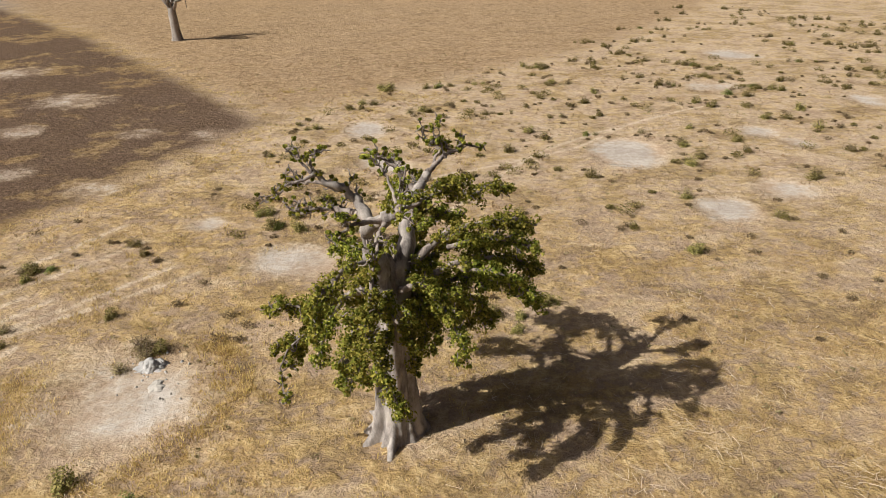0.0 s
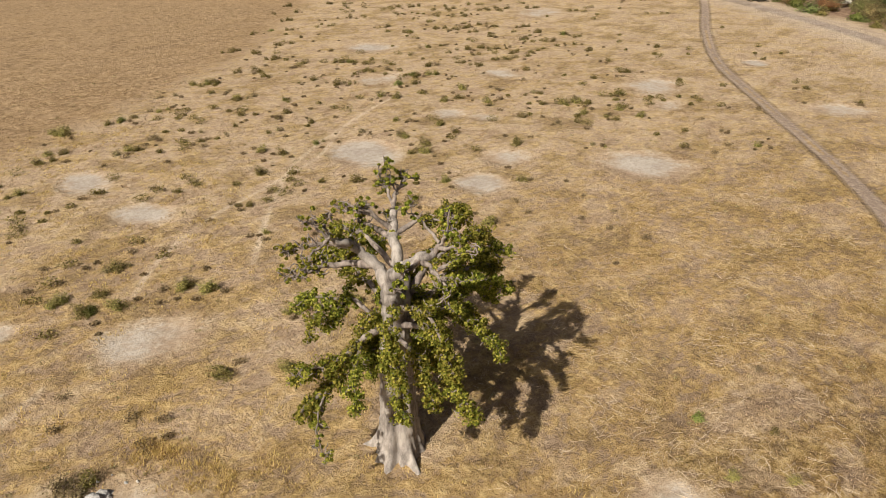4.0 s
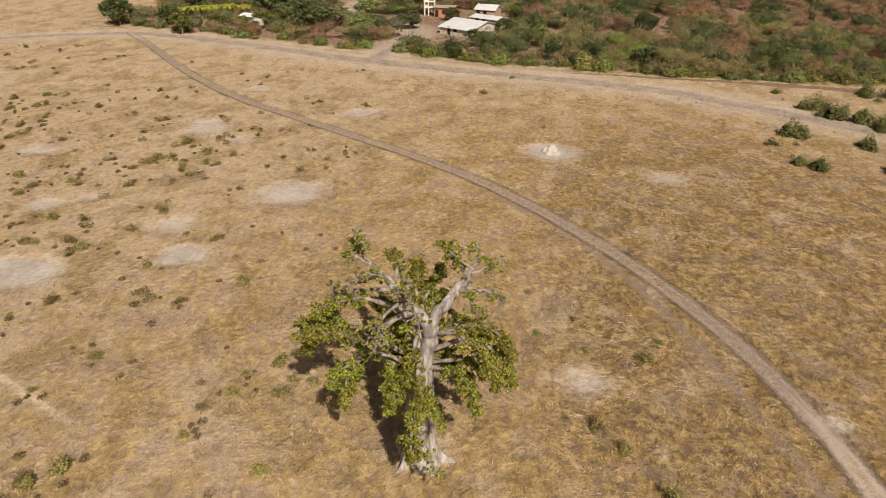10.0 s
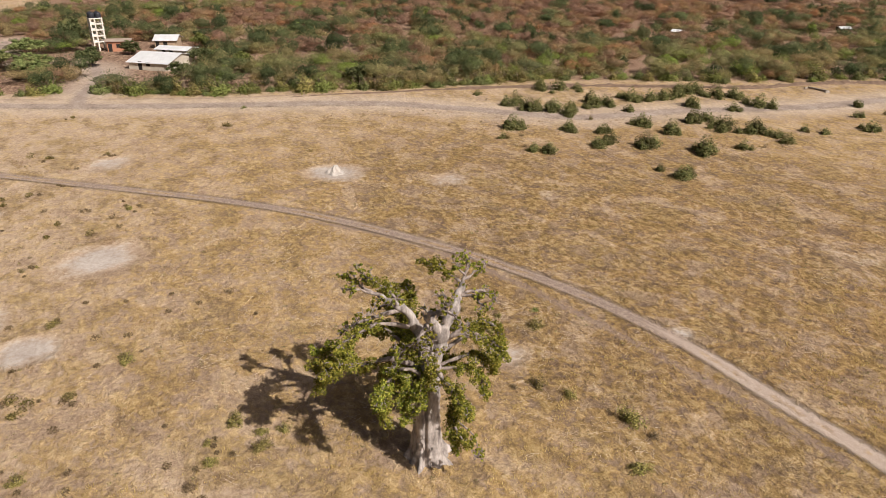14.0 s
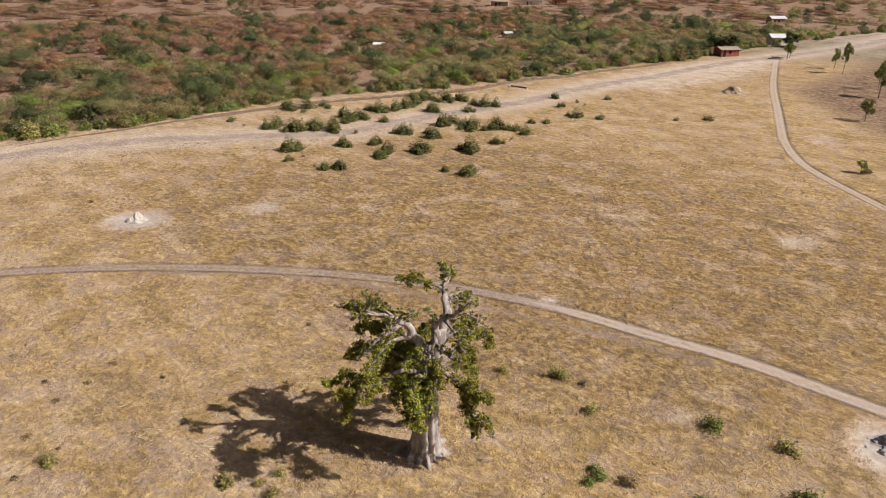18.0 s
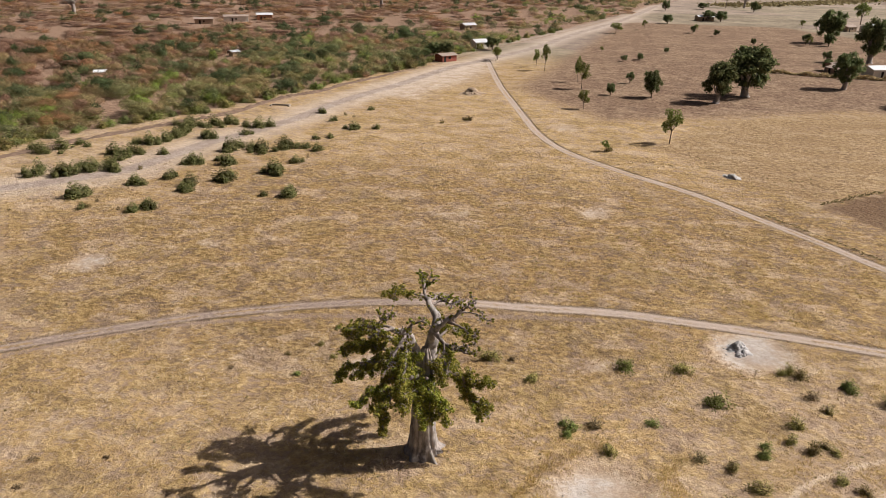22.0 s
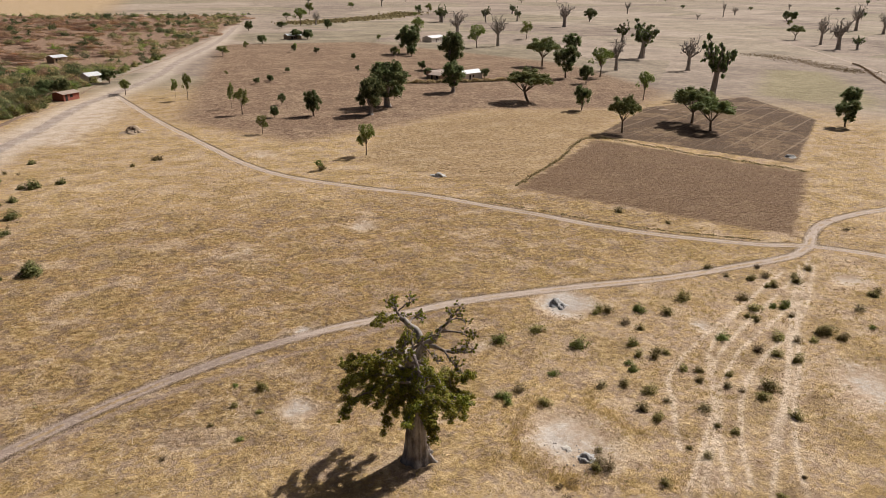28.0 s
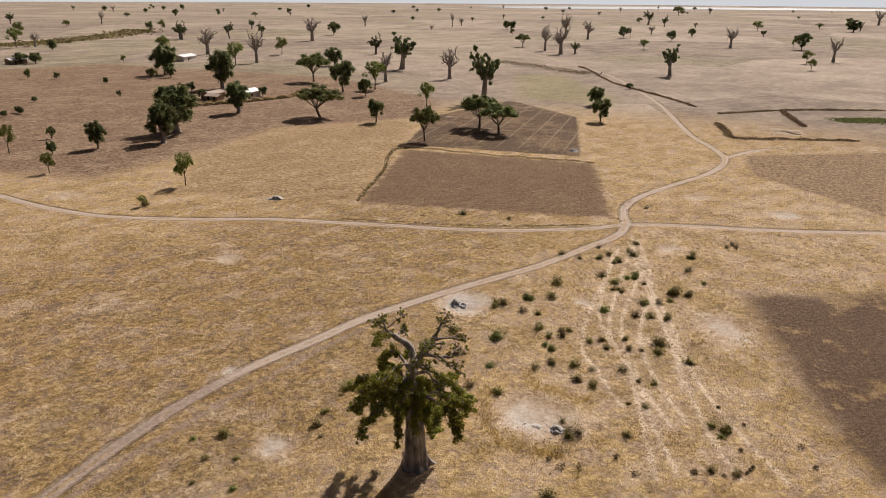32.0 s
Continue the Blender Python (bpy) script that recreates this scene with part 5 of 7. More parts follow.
LOW_BOUGHS = [  # leafy, drooping
    ([(-1.8, 27.9, 9.0), (0.2, 28.2, 10.6), (2.4, 28.4, 11.2), (4.2, 28.5, 10.9)], 0.32, 0.08, 1.0, 12, 0.35),
    ([(-1.7, 27.7, 8.2), (0.8, 27.9, 9.4), (2.8, 28.0, 9.6), (4.46, 28.0, 8.8)], 0.30, 0.08, 1.0, 12, 0.35),
    ([(0.2, 27.8, 10.2), (2.0, 27.2, 10.9), (3.96, 26.9, 10.4)], 0.18, 0.06, 1.0, 9, 0.25),
    ([(0.8, 27.6, 9.2), (2.4, 27.0, 9.3), (4.0, 26.7, 8.4)], 0.18, 0.06, 1.0, 9, 0.25),
    ([(-1.7, 28.0, 7.6), (1.0, 28.3, 8.4), (3.2, 28.5, 7.8), (4.7, 28.6, 6.4)], 0.24, 0.06, 1.0, 11, 0.4),
    ([(-1.9, 27.2, 8.4), (-0.9, 25.9, 9.3), (0.13, 24.7, 8.6), (0.9, 23.4, 7.2)], 0.26, 0.06, 0.95, 10, 0.4),
    ([(-2.4, 27.0, 8.4), (-2.4, 25.0, 9.2), (-2.3, 23.3, 8.4), (-2.28, 22.4, 7.0), (-1.5, 22.1, 5.4)], 0.27, 0.05, 0.95, 11, 0.35),
    ([(-2.8, 26.8, 9.6), (-2.8, 24.8, 10.6), (-2.76, 23.1, 10.0), (-2.7, 22.3, 8.2)], 0.25, 0.06, 0.9, 10, 0.4),
    ([(-3.0, 26.8, 10.0), (-4.0, 25.2, 10.5), (-4.95, 23.9, 9.7), (-5.1, 23.4, 8.8)], 0.23, 0.06, 0.85, 9, 0.45),
    ([(-2.8, 27.1, 7.4), (-3.7, 25.6, 7.8), (-4.0, 24.6, 6.8), (-4.2, 24.2, 5.3)], 0.22, 0.06, 1.0, 9, 0.35),
    ([(-2.7, 27.0, 7.7), (-3.1, 25.0, 8.3), (-3.4, 23.6, 7.6), (-3.4, 23.0, 6.4)], 0.22, 0.06, 1.0, 9, 0.4),
    ([(-2.2, 27.1, 6.9), (-1.5, 25.7, 7.0), (-1.3, 25.0, 5.8)], 0.17, 0.05, 1.0, 7, 0.3),
    ([(-5.4, 27.4, 7.4), (-6.8, 27.6, 7.5), (-8.15, 27.7, 7.4)], 0.20, 0.07, 1.0, 8, 0.2),
    ([(-6.4, 27.6, 6.0), (-7.45, 26.9, 5.25), (-7.6, 26.5, 3.9), (-7.56, 26.2, 2.9)], 0.07, 0.03, 0.5, 6, 0.2),
    ([(-4.5, 27.5, 7.9), (-5.3, 26.8, 6.7), (-5.67, 26.2, 5.2)], 0.17, 0.05, 1.0, 7, 0.25),
    ([(-6.2, 27.7, 6.0), (-6.8, 28.0, 5.0), (-7.0, 28.0, 4.2)], 0.12, 0.05, 1.0, 5, 0.3),
    ([(-2.7, 28.2, 7.2), (-3.2, 29.8, 8.4), (-3.8, 31.2, 8.3), (-5.0, 32.3, 8.1), (-5.4, 32.6, 7.9)], 0.24, 0.06, 0.9, 10, 0.45),
    ([(-3.9, 31.3, 8.2), (-4.9, 31.8, 7.4), (-5.37, 31.96, 6.1)], 0.13, 0.04, 0.7, 6, 0.3),
    ([(-3.6, 30.8, 8.3), (-3.9, 31.5, 7.4), (-4.1, 31.8, 6.2)], 0.13, 0.05, 1.0, 5, 0.3),
    ([(-2.2, 28.4, 7.7), (-2.05, 30.3, 8.6), (-1.95, 32.06, 8.6), (-1.4, 33.8, 9.1), (-1.0, 35.4, 8.9)], 0.32, 0.08, 1.0, 15, 0.5),
    ([(-1.8, 32.5, 8.8), (-2.6, 33.8, 9.6), (-3.0, 34.8, 9.2)], 0.17, 0.06, 1.0, 8, 0.2),
    ([(-1.8, 32.4, 8.8), (0.0, 33.6, 9.3), (0.8, 34.6, 8.6)], 0.17, 0.06, 1.0, 8, 0.2),
    ([(-1.5, 33.5, 9.0), (-1.3, 34.6, 8.2), (-1.2, 35.1, 7.2)], 0.14, 0.06, 1.0, 7, 0.2),
    ([(-1.7, 28.9, 10.6), (-2.0, 31.0, 11.5), (-2.3, 32.8, 11.2), (-2.5, 34.1, 10.8)], 0.24, 0.07, 0.8, 10, 0.5),
    ([(-1.8, 28.3, 6.8), (-0.3, 28.9, 7.6), (0.9, 29.5, 6.6), (1.33, 29.7, 4.8)], 0.21, 0.05, 1.0, 9, 0.35),
    ([(-2.2, 28.7, 6.4), (-2.2, 29.5, 6.7), (-2.6, 29.7, 5.4), (-2.76, 29.5, 4.0)], 0.17, 0.05, 1.0, 7, 0.3),
    ([(-1.9, 28.5, 6.7), (-1.2, 29.6, 6.8), (-0.98, 29.8, 4.8)], 0.17, 0.05, 1.0, 7, 0.3),
    ([(-1.7, 27.5, 7.2), (0.0, 27.3, 8.2), (1.5, 27.2, 7.8), (2.2, 27.3, 6.5)], 0.22, 0.06, 1.0, 9, 0.35),
    ([(-1.8, 28.3, 8.2), (0.0, 29.6, 9.4), (1.4, 30.6, 9.4), (2.4, 31.3, 8.4)], 0.24, 0.06, 1.0, 10, 0.4),
]


SHOOTS = [  # short leafy shoots that hang about the upper trunk: angle, height of the foot, reach, drop
    ([(BAOBAB[0] + q * math.cos(a), BAOBAB[1] + q * math.sin(a) - 0.2, z + dz) for q, dz in ((0.5, 0.0), (reach * 0.6, 0.5), (reach * 0.9, -0.2), (reach, -drop))], 0.13, 0.04, 1.0, 6, 0.3)
    for a, z, reach, drop in ((0.3, 7.2, 2.2, 1.8), (1.0, 8.0, 2.2, 1.7), (1.7, 7.2, 2.0, 1.9), (2.4, 7.0, 1.8, 1.6), (5.5, 7.4, 2.1, 1.8), (0.6, 9.3, 2.4, 1.3), (2.0, 6.3, 1.8, 1.5), (0.0, 6.3, 2.0, 1.6), (1.3, 9.4, 2.2, 1.3), (0.1, 8.4, 2.4, 1.5), (5.9, 8.6, 2.3, 1.5), (2.8, 8.4, 1.9, 1.3))
]


def bough(corners, r0, r1, leafy, twigs, bare, rng):
    """Wood of one bough with crooked side branches and spurs, and the leaf rosettes that hug it beyond its bare foot."""
    rich = leafy > 0.6
    line = smooth_line(corners, 8 * len(corners))
    n = len(line)
    u = np.linspace(0, 1, n)[:, None]
    crook = sum(np.sin(2 * np.pi * (k * u + rng.random((1, 3)))) * a for k, a in ((2.0, 0.07), (4.0, 0.05), (7.0, 0.03)))
    line += (crook - crook[0]) * np.minimum(1, 3 * u) * min(1.0, 0.4 + r0)
    radii = np.interp(u[:, 0], [0, 0.25, 0.6, 1], [r0, r0 * 0.74, r0 * 0.42 + r1 * 0.25, r1]) * (0.88 if r0 > 0.35 else 0.66 if rich else 0.84)
    radii *= 1 + 0.09 * np.sin(u[:, 0] * 19 + rng.uniform(0, 6)) + 0.06 * rng.normal(size=n)
    wood, spots = [tube(line, radii, 12, 0.05, rng)], []

    def hug(path, rad, amount, reach):
        m = int(np.linalg.norm(np.diff(path, axis=0), axis=1).sum() * 8.5 * amount + rng.random())
        f = (np.arange(m) + rng.random(m)) / max(m, 1) * (len(path) - 1)
        i = np.minimum(f.astype(int), len(path) - 2)
        c = path[i] + (path[i + 1] - path[i]) * (f - i)[:, None]
        d = rng.normal(size=(m, 3))
        d /= np.linalg.norm(d, axis=1)[:, None] + 1e-9
        spots.append(c + d * (rad + rng.uniform(0.02, reach, m))[:, None])

    start = int(n * bare * (0.62 if rich else 1.0))
    hug(line[start:], r1 * 1.2, leafy * (1.35 if rich else 0.8), 0.36 if rich else 0.16)
    for k in range(twigs):
        f = max(0.2, bare * 0.8) + (0.98 - max(0.2, bare * 0.8)) * (k + rng.random()) / twigs
        i = min(n - 2, int(f * (n - 1)))
        along = line[i + 1] - line[i]
        along /= np.linalg.norm(along)
        side = np.cross(along, rng.normal(size=3))
        side /= np.linalg.norm(side)
        out = side + along * 0.6 + np.array([0, 0, -0.25 if rich else 0.35])
        ln, pts = rng.uniform(0.45, 1.05) * (1.15 - 0.4 * f), [line[i]]
        for _ in range(5):
            out = out / np.linalg.norm(out) + rng.normal(size=3) * 0.42 + np.array([0, 0, -0.22 if rich else 0.12])
            pts.append(pts[-1] + out / np.linalg.norm(out) * ln / 5)
        pts = smooth_line(pts, 9)
        wood.append(tube(pts, np.linspace(min(radii[i] * 0.6, 0.085), 0.03, 9), 6, 0.08, rng))
        hug(pts[3:] if rich else pts[5:], 0.02, leafy * (1.2 if rich else 1.6), 0.26 if rich else 0.14)
        for _ in range(2 if rich else 5):
            j, o = int(rng.integers(2, 8)), rng.normal(size=3) + np.array([0, 0, 0.5])
            w = [pts[j]]
            for _ in range(3):
                o = o / np.linalg.norm(o) + rng.normal(size=3) * 0.5
                w.append(w[-1] + o / np.linalg.norm(o) * rng.uniform(0.09, 0.18))
            wood.append(tube(np.array(w), np.linspace(0.035, 0.022, 4), 5, 0.06, rng))
            if not rich and rng.random() < 0.5:
                spots.append(np.array(w[-1:]))
    c = np.concatenate(spots)
    # a rosette: leaves spread over a small uneven ball, blades turned outwards
    k = 30
    size = np.repeat(rng.uniform(0.15, 0.33, len(c)) * (1.0 if rich else 0.37), k)[:, None]
    d = rng.normal(size=(len(c) * k, 3))
    d /= np.linalg.norm(d, axis=1)[:, None]
    cc = np.repeat(c, k, 0) + d * size * rng.uniform(0.6, 1.05, (len(d), 1)) * np.array([1.0, 1.0, 0.8])
    return join(wood), leaves(cc, 0.1, rng, 0.45, 1.35, d + np.array([0, 0, 0.25]))


def limb_parts(corners, r0, r1, leafy, twigs, rng, scale=1.0, leaf=0.125, dense=10.5, droop=True):
    """Wood and leaves of one bough: the bough, crooked side branches, spurs, and leaf rosettes that hug them."""
    line = smooth_line(corners, 6 * len(corners))
    n = len(line)
    u = np.linspace(0, 1, n)[:, None]
    crook = sum(np.sin(2 * np.pi * (k * u + rng.random((1, 3)))) * a for k, a in ((1.5, 0.16), (3.0, 0.11), (5.0, 0.06)))
    line += (crook - crook[0]) * scale * np.minimum(1, 3 * u) + rng.normal(size=(n, 3)) * 0.025 * scale
    radii = np.interp(np.linspace(0, 1, n), [0, 0.25, 0.6, 1], [r0, r0 * 0.78, r0 * 0.52 + r1 * 0.2, r1])
    fine_sides = scale == 1.0
    wood, spots = [tube(line, radii, 10 if fine_sides else 5, 0.035, rng)], []

    def hug(path, rad, amount, reach=0.17):
        m = int(max(1, np.linalg.norm(np.diff(path, axis=0), axis=1).sum() / scale * dense * amount))
        f = rng.random(m) * (len(path) - 1)
        i = np.minimum(f.astype(int), len(path) - 2)
        c = path[i] + (path[i + 1] - path[i]) * (f - i)[:, None]
        d = rng.normal(size=(m, 3))
        d /= np.linalg.norm(d, axis=1)[:, None]
        spots.append(c + d * (rad + rng.uniform(0.03, reach, m) * scale)[:, None])

    rich = leafy > 0.6
    if leafy:
        hug(line[int(n * (0.55 if rich else 0.85)):], radii[-1], leafy)
    for k in range(twigs):
        f = 0.34 + 0.66 * (k + rng.random()) / twigs
        i = min(n - 2, int(f * (n - 1)))
        base, along = line[i], line[i + 1] - line[i]
        along = along / np.linalg.norm(along)
        side = np.cross(along, rng.normal(size=3))
        side /= np.linalg.norm(side)
        out = side * 1.0 + along * (0.55 if rich else 0.8) + np.array([0, 0, 0.05 if not rich else -0.12])
        ln = scale * rng.uniform(0.6, 1.7) * (1.2 - 0.45 * f) * (0.84 if rich else 1.25)
        pts = [base]
        for s in range(5):
            out = out / np.linalg.norm(out) + rng.normal(size=3) * (0.5 if rich else 0.62) + np.array([0, 0, 0.10 if not rich else -0.34 if droop else 0.0])
            pts.append(pts[-1] + out / np.linalg.norm(out) * ln / 5)
        if fine_sides:
            pts = smooth_line(pts, 11)
        else:
            pts = np.array(pts)
        rr = np.interp(np.linspace(0, 1, len(pts)), [0, 1], [min(radii[i] * 0.62, 0.12 * scale), (0.035 if rich else 0.04) * scale])
        wood.append(tube(pts, rr, 6 if fine_sides else 3, 0.06, rng))
        if leafy:
            hug(pts[len(pts) // 4:] if rich else pts[len(pts) // 2:], 0.03 * scale, leafy * (0.9 if rich else 1.6))
        for s in range(3 if fine_sides else 1):
            j = int(rng.integers(3, len(pts) - 1))
            w = [pts[j]]
            o = rng.normal(size=3) + np.array([0, 0, 0.4])
            for q in range(3):
                o = o / np.linalg.norm(o) + rng.normal(size=3) * 0.45
                w.append(w[-1] + o / np.linalg.norm(o) * scale * rng.uniform(0.14, 0.26))
            w = np.array(w)
            wood.append(tube(w, np.linspace(0.045, 0.025 if rich else 0.032, 4) * scale, 5 if fine_sides else 3, 0.06, rng))
            if leafy:
                hug(w[1:], 0.02 * scale, leafy if rich else leafy * 1.6, 0.16)
    wv, wf = join(wood)
    if not leafy:
        return (wv, wf), None
    c = np.concatenate(spots)
    k = 12  # every rosette is a few leaves round one point
    cc = np.repeat(c, k, 0) + rng.normal(size=(len(c) * k, 3)) * 0.085 * scale
    return (wv, wf), leaves(cc, leaf * scale, rng, 0.4, 1.4)


def great_baobab():
    rng = np.random.default_rng(5)
    tree = thing("baobab_tree", "large pale-barked baobab with drooping limbs hugged by green leaves", "tree", at=pose(*BAOBAB, 0))
    v, q = baobab_trunk(rng)
    part("trunk", (v, q), M_BARK, tree, "pale grey fluted trunk with root flares", True)
    off = np.array([BAOBAB[0], BAOBAB[1], 0])
    for corners, r0, r1, leafy, twigs, bare in STEMS + HIGH_BOUGHS + LOW_BOUGHS + SHOOTS:
        wood, leaf = bough(np.array(corners) - off, r0, r1, leafy, twigs, bare, rng)
        limb = part("limb", wood, M_BARK if r0 > 0.38 else M_BARK_LIMB, tree, "", True)
        part("foliage", leaf, M_LEAF, limb, "green leaf tufts hugging the branch")
    return tree


great_baobab()


# ---------- shrubs ----------
def shrub_model(name, label, leaf_mat, rng, n_leaves, size, tall, ragged, solid=0.0):
    """A shrub about one metre wide: bent stems from one foot inside an uneven dome of small leaves that reaches the ground, with shoots standing out."""
    sh = thing(name, label, "shrub", "shrubs on the plain")
    stems = []
    for k in range(9):
        a = 2 * np.pi * (k + rng.uniform(0, 0.9)) / 9
        reach, top = rng.uniform(0.15, 0.42), tall * rng.uniform(0.4, 0.85)
        p = [(0.03 * math.cos(a), 0.03 * math.sin(a), -0.06), (reach * 0.45 * math.cos(a), reach * 0.45 * math.sin(a), top * 0.5), (reach * math.cos(a), reach * math.sin(a), top)]
        stems.append(tube(smooth_line(p, 6), np.linspace(0.018, 0.006, 6), 4))
    part("woody_base", join(stems), M_WOOD, sh, "", True)
    # shoots push the dome out here and there, gaps draw it in
    shoot = rng.normal(size=(26, 3))
    shoot[:, 2] = np.abs(shoot[:, 2]) * 0.8
    shoot /= np.linalg.norm(shoot, axis=1)[:, None]
    push = rng.uniform(-0.55, 0.5, 26) * (1 + 4 * ragged)
    d = rng.normal(size=(n_leaves, 3))
    d[:, 2] = np.abs(d[:, 2])
    d /= np.linalg.norm(d, axis=1)[:, None]
    near_shoot = np.exp((d @ shoot.T - 1) * 26)
    r = (0.88 + (near_shoot * push).sum(1) / (near_shoot.sum(1) + 0.2)) * rng.uniform(0.12, 1.0, n_leaves) ** 0.5
    c = d * r[:, None] * np.array([0.53, 0.53, 0.88 * tall]) + rng.normal(size=(n_leaves, 3)) * 0.018
    c[:, 2] = np.maximum(c[:, 2], 0.015)
    coat = leaves(c, size, rng, 0.5, 1.5, d + np.array([0, 0, 0.3]))
    if solid:
        q = rng.normal(size=(14, 3)) * np.array([0.14, 0.14, 0.0])
        q[:, 2] = rng.uniform(0.12, 0.45, 14) * tall
        coat = join([coat, lumps(q, np.array([0.15, 0.15, 0.15 * tall]) * solid, rng)])
    part("foliage", coat, leaf_mat, sh)
    return sh


def scatter(model, poses):
    """The model and copies of it, one at each pose."""
    for m in poses[1:]:
        copy_thing(model, m)
    if poses:
        model.matrix_basis = poses[0]


srng = np.random.default_rng(11)
SHRUB_KINDS = [
    shrub_model("shrub", "low grey-green shrub with small leaves on sandy ground", M_SHRUB, srng, 700, 0.05, 0.85, 0.17),
    shrub_model("shrub", "round olive-green shrub on dry grass", M_SHRUB, srng, 760, 0.05, 1.0, 0.13),
    shrub_model("shrub", "fresh green leafy shrub on dry grass", M_SHRUB_FRESH, srng, 700, 0.052, 0.9, 0.08),
    shrub_model("shrub", "sparse half-dry shrub with brownish leaves", M_SHRUB_DRY, srng, 430, 0.046, 0.85, 0.16),
]
SHRUB_KINDS += [
    shrub_model("shrub", "large ragged olive-green shrub beside the earth road", M_SHRUB_DEEP, srng, 1150, 0.05, 1.0, 0.1, 0.9),
]
spots = [[] for _ in SHRUB_KINDS]


def plant(kind, x, y, w, h):
    spots[kind].append(Matrix.LocRotScale((x, y, ground_z(x, y)), Euler((0, 0, srng.uniform(0, 6.28))), (w, w * srng.uniform(0.7, 1.1), h)))


low_growth = []
for kind, x, y, w, h in ((3, -18.6, 32.9, 1.3, 1.0), (3, -18.2, 35.3, 2.3, 1.5), (0, -17.0, 35.0, 1.5, 1.1), (3, -17.6, 34.4, 1.6, 1.3)):
    plant(kind, x, y, w, h)
for x, y, w in SHRUBS:
    if x > 34 and y < 0:
        if w < 1.5:
            plant(int(srng.choice((1, 3))), x, y, w, w * srng.uniform(0.8, 1.1))
            continue
        main = min(w, 3.6)
        plant(4, x, y, main * 1.15, main * srng.uniform(0.7, 0.95))
        for q in range(int(w / 1.1)):
            a, k = srng.uniform(0, 6.28), main * srng.uniform(0.4, 0.85)
            plant(4 if k > 1.2 else 1, x + 0.55 * w * math.cos(a) * srng.uniform(0.7, 1.1), y + 0.4 * w * math.sin(a), k, k * srng.uniform(0.7, 1.0))
    elif y > 42:
        # wide ones are groups of low shrubs grown together
        many = 1 if w < 2.0 else min(7, int(w / 0.75))
        for q in range(many):
            k = w * 1.05 if many == 1 else srng.uniform(0.9, 1.7)
            a, d = srng.uniform(0, 6.28), (0 if many == 1 else 0.5 * w * math.sqrt(srng.random()))
            plant(int(srng.choice(4, p=[0.5, 0.24, 0.04, 0.22])), x + d * math.cos(a), y + 0.55 * d * math.sin(a), k, k * srng.uniform(0.5, 0.78))
        for q in range(int(srng.integers(1, 4))):
            a, d = srng.uniform(0, 6.28), srng.uniform(0.6, 1.6)
            low_growth.append((x + d * w * math.cos(a), y + d * w * math.sin(a), srng.uniform(0.4, 1.0)))
    elif w > 2.3:
        kind = int(srng.choice(4, p=[0.42, 0.28, 0.15, 0.15]))
        for q in range(3):
            k, a = w * srng.uniform(0.42, 0.62), srng.uniform(0, 6.28)
            plant(kind, x + 0.3 * w * math.cos(a), y + 0.3 * w * math.sin(a), k, k * srng.uniform(0.6, 0.85))
    else:
        plant(int(srng.choice(4, p=[0.42, 0.22, 0.07, 0.29])), x, y, w * 1.15, w * srng.uniform(0.6, 0.85))
# low ragged growth between the shrubs
for k in range(150):
    a, d = srng.uniform(0.2, 2.9), srng.uniform(14, 110)
    low_growth.append((5 + d * math.cos(a), 30 + d * math.sin(a), srng.uniform(0.5, 1.3)))
low_growth = [g for g in low_growth if bareness(np.array([g[0]]), np.array([g[1]]))[0] < 0.3 and inside(np.array([g[0]]), np.array([g[1]]), FIELD_NORTH)[0] < -3 and inside(np.array([g[0]]), np.array([g[1]]), FIELD_TAN)[0] < 0]
lg = np.repeat(np.array(low_growth), 90, 0)
lp = ball_points(len(lg), srng, 0.1) * np.stack([lg[:, 2] * 0.5, lg[:, 2] * 0.42, lg[:, 2] * 0.2], 1) + np.stack([lg[:, 0], lg[:, 1], 0.16 * lg[:, 2]], 1)
lp[:, 2] = np.maximum(lp[:, 2], 0.04)
tagged(part("low_growth", leaves(lp, 0.085, srng, 0.5, 1.6), M_SHRUB_DRY), "low half-dry herbs and shoots between the shrubs", "herbs", kind="stuff")
FAR_LABELS = ["low grey-green shrubs further off on the plain", "olive-green shrubs further off on the plain", "fresh green shrubs further off on the plain", "half-dry shrubs further off on the plain", "ragged shrubs further off along the road"]
by_reach = sorted((math.hypot(m.translation.x + 8, m.translation.y - 36) / m.to_scale().x ** 0.35, k, i) for k, poses in enumerate(spots) for i, m in enumerate(poses))
near_ones = {(k, i) for _, k, i in by_reach[:285]}
for k, (model, poses) in enumerate(zip(SHRUB_KINDS, spots)):
    far_ones = [m for i, m in enumerate(poses) if (k, i) not in near_ones]
    if far_ones:
        pieces = []
        coat = [o for o in model.children if o.name.startswith("foliage")][0].data
        src = np.empty(len(coat.vertices) * 3, dtype=np.float32)
        coat.vertices.foreach_get("co", src)
        quads_of = src.reshape(-1, 4, 3)
        for m in far_ones:
            take = srng.random(len(quads_of)) < 0.45
            q = quads_of[take]
            q = (q - q.mean(1, keepdims=True)) * 1.35 + q.mean(1, keepdims=True)
            v = q.reshape(-1, 3) @ np.array(m.to_3x3()).T + np.array(m.translation)
            pieces.append((v, np.arange(len(v)).reshape(-1, 4)))
        tagged(part("far_shrubs", join(pieces), coat.materials[0]), FAR_LABELS[k], "shrubs", kind="stuff")
    scatter(model, [m for i, m in enumerate(poses) if (k, i) in near_ones])


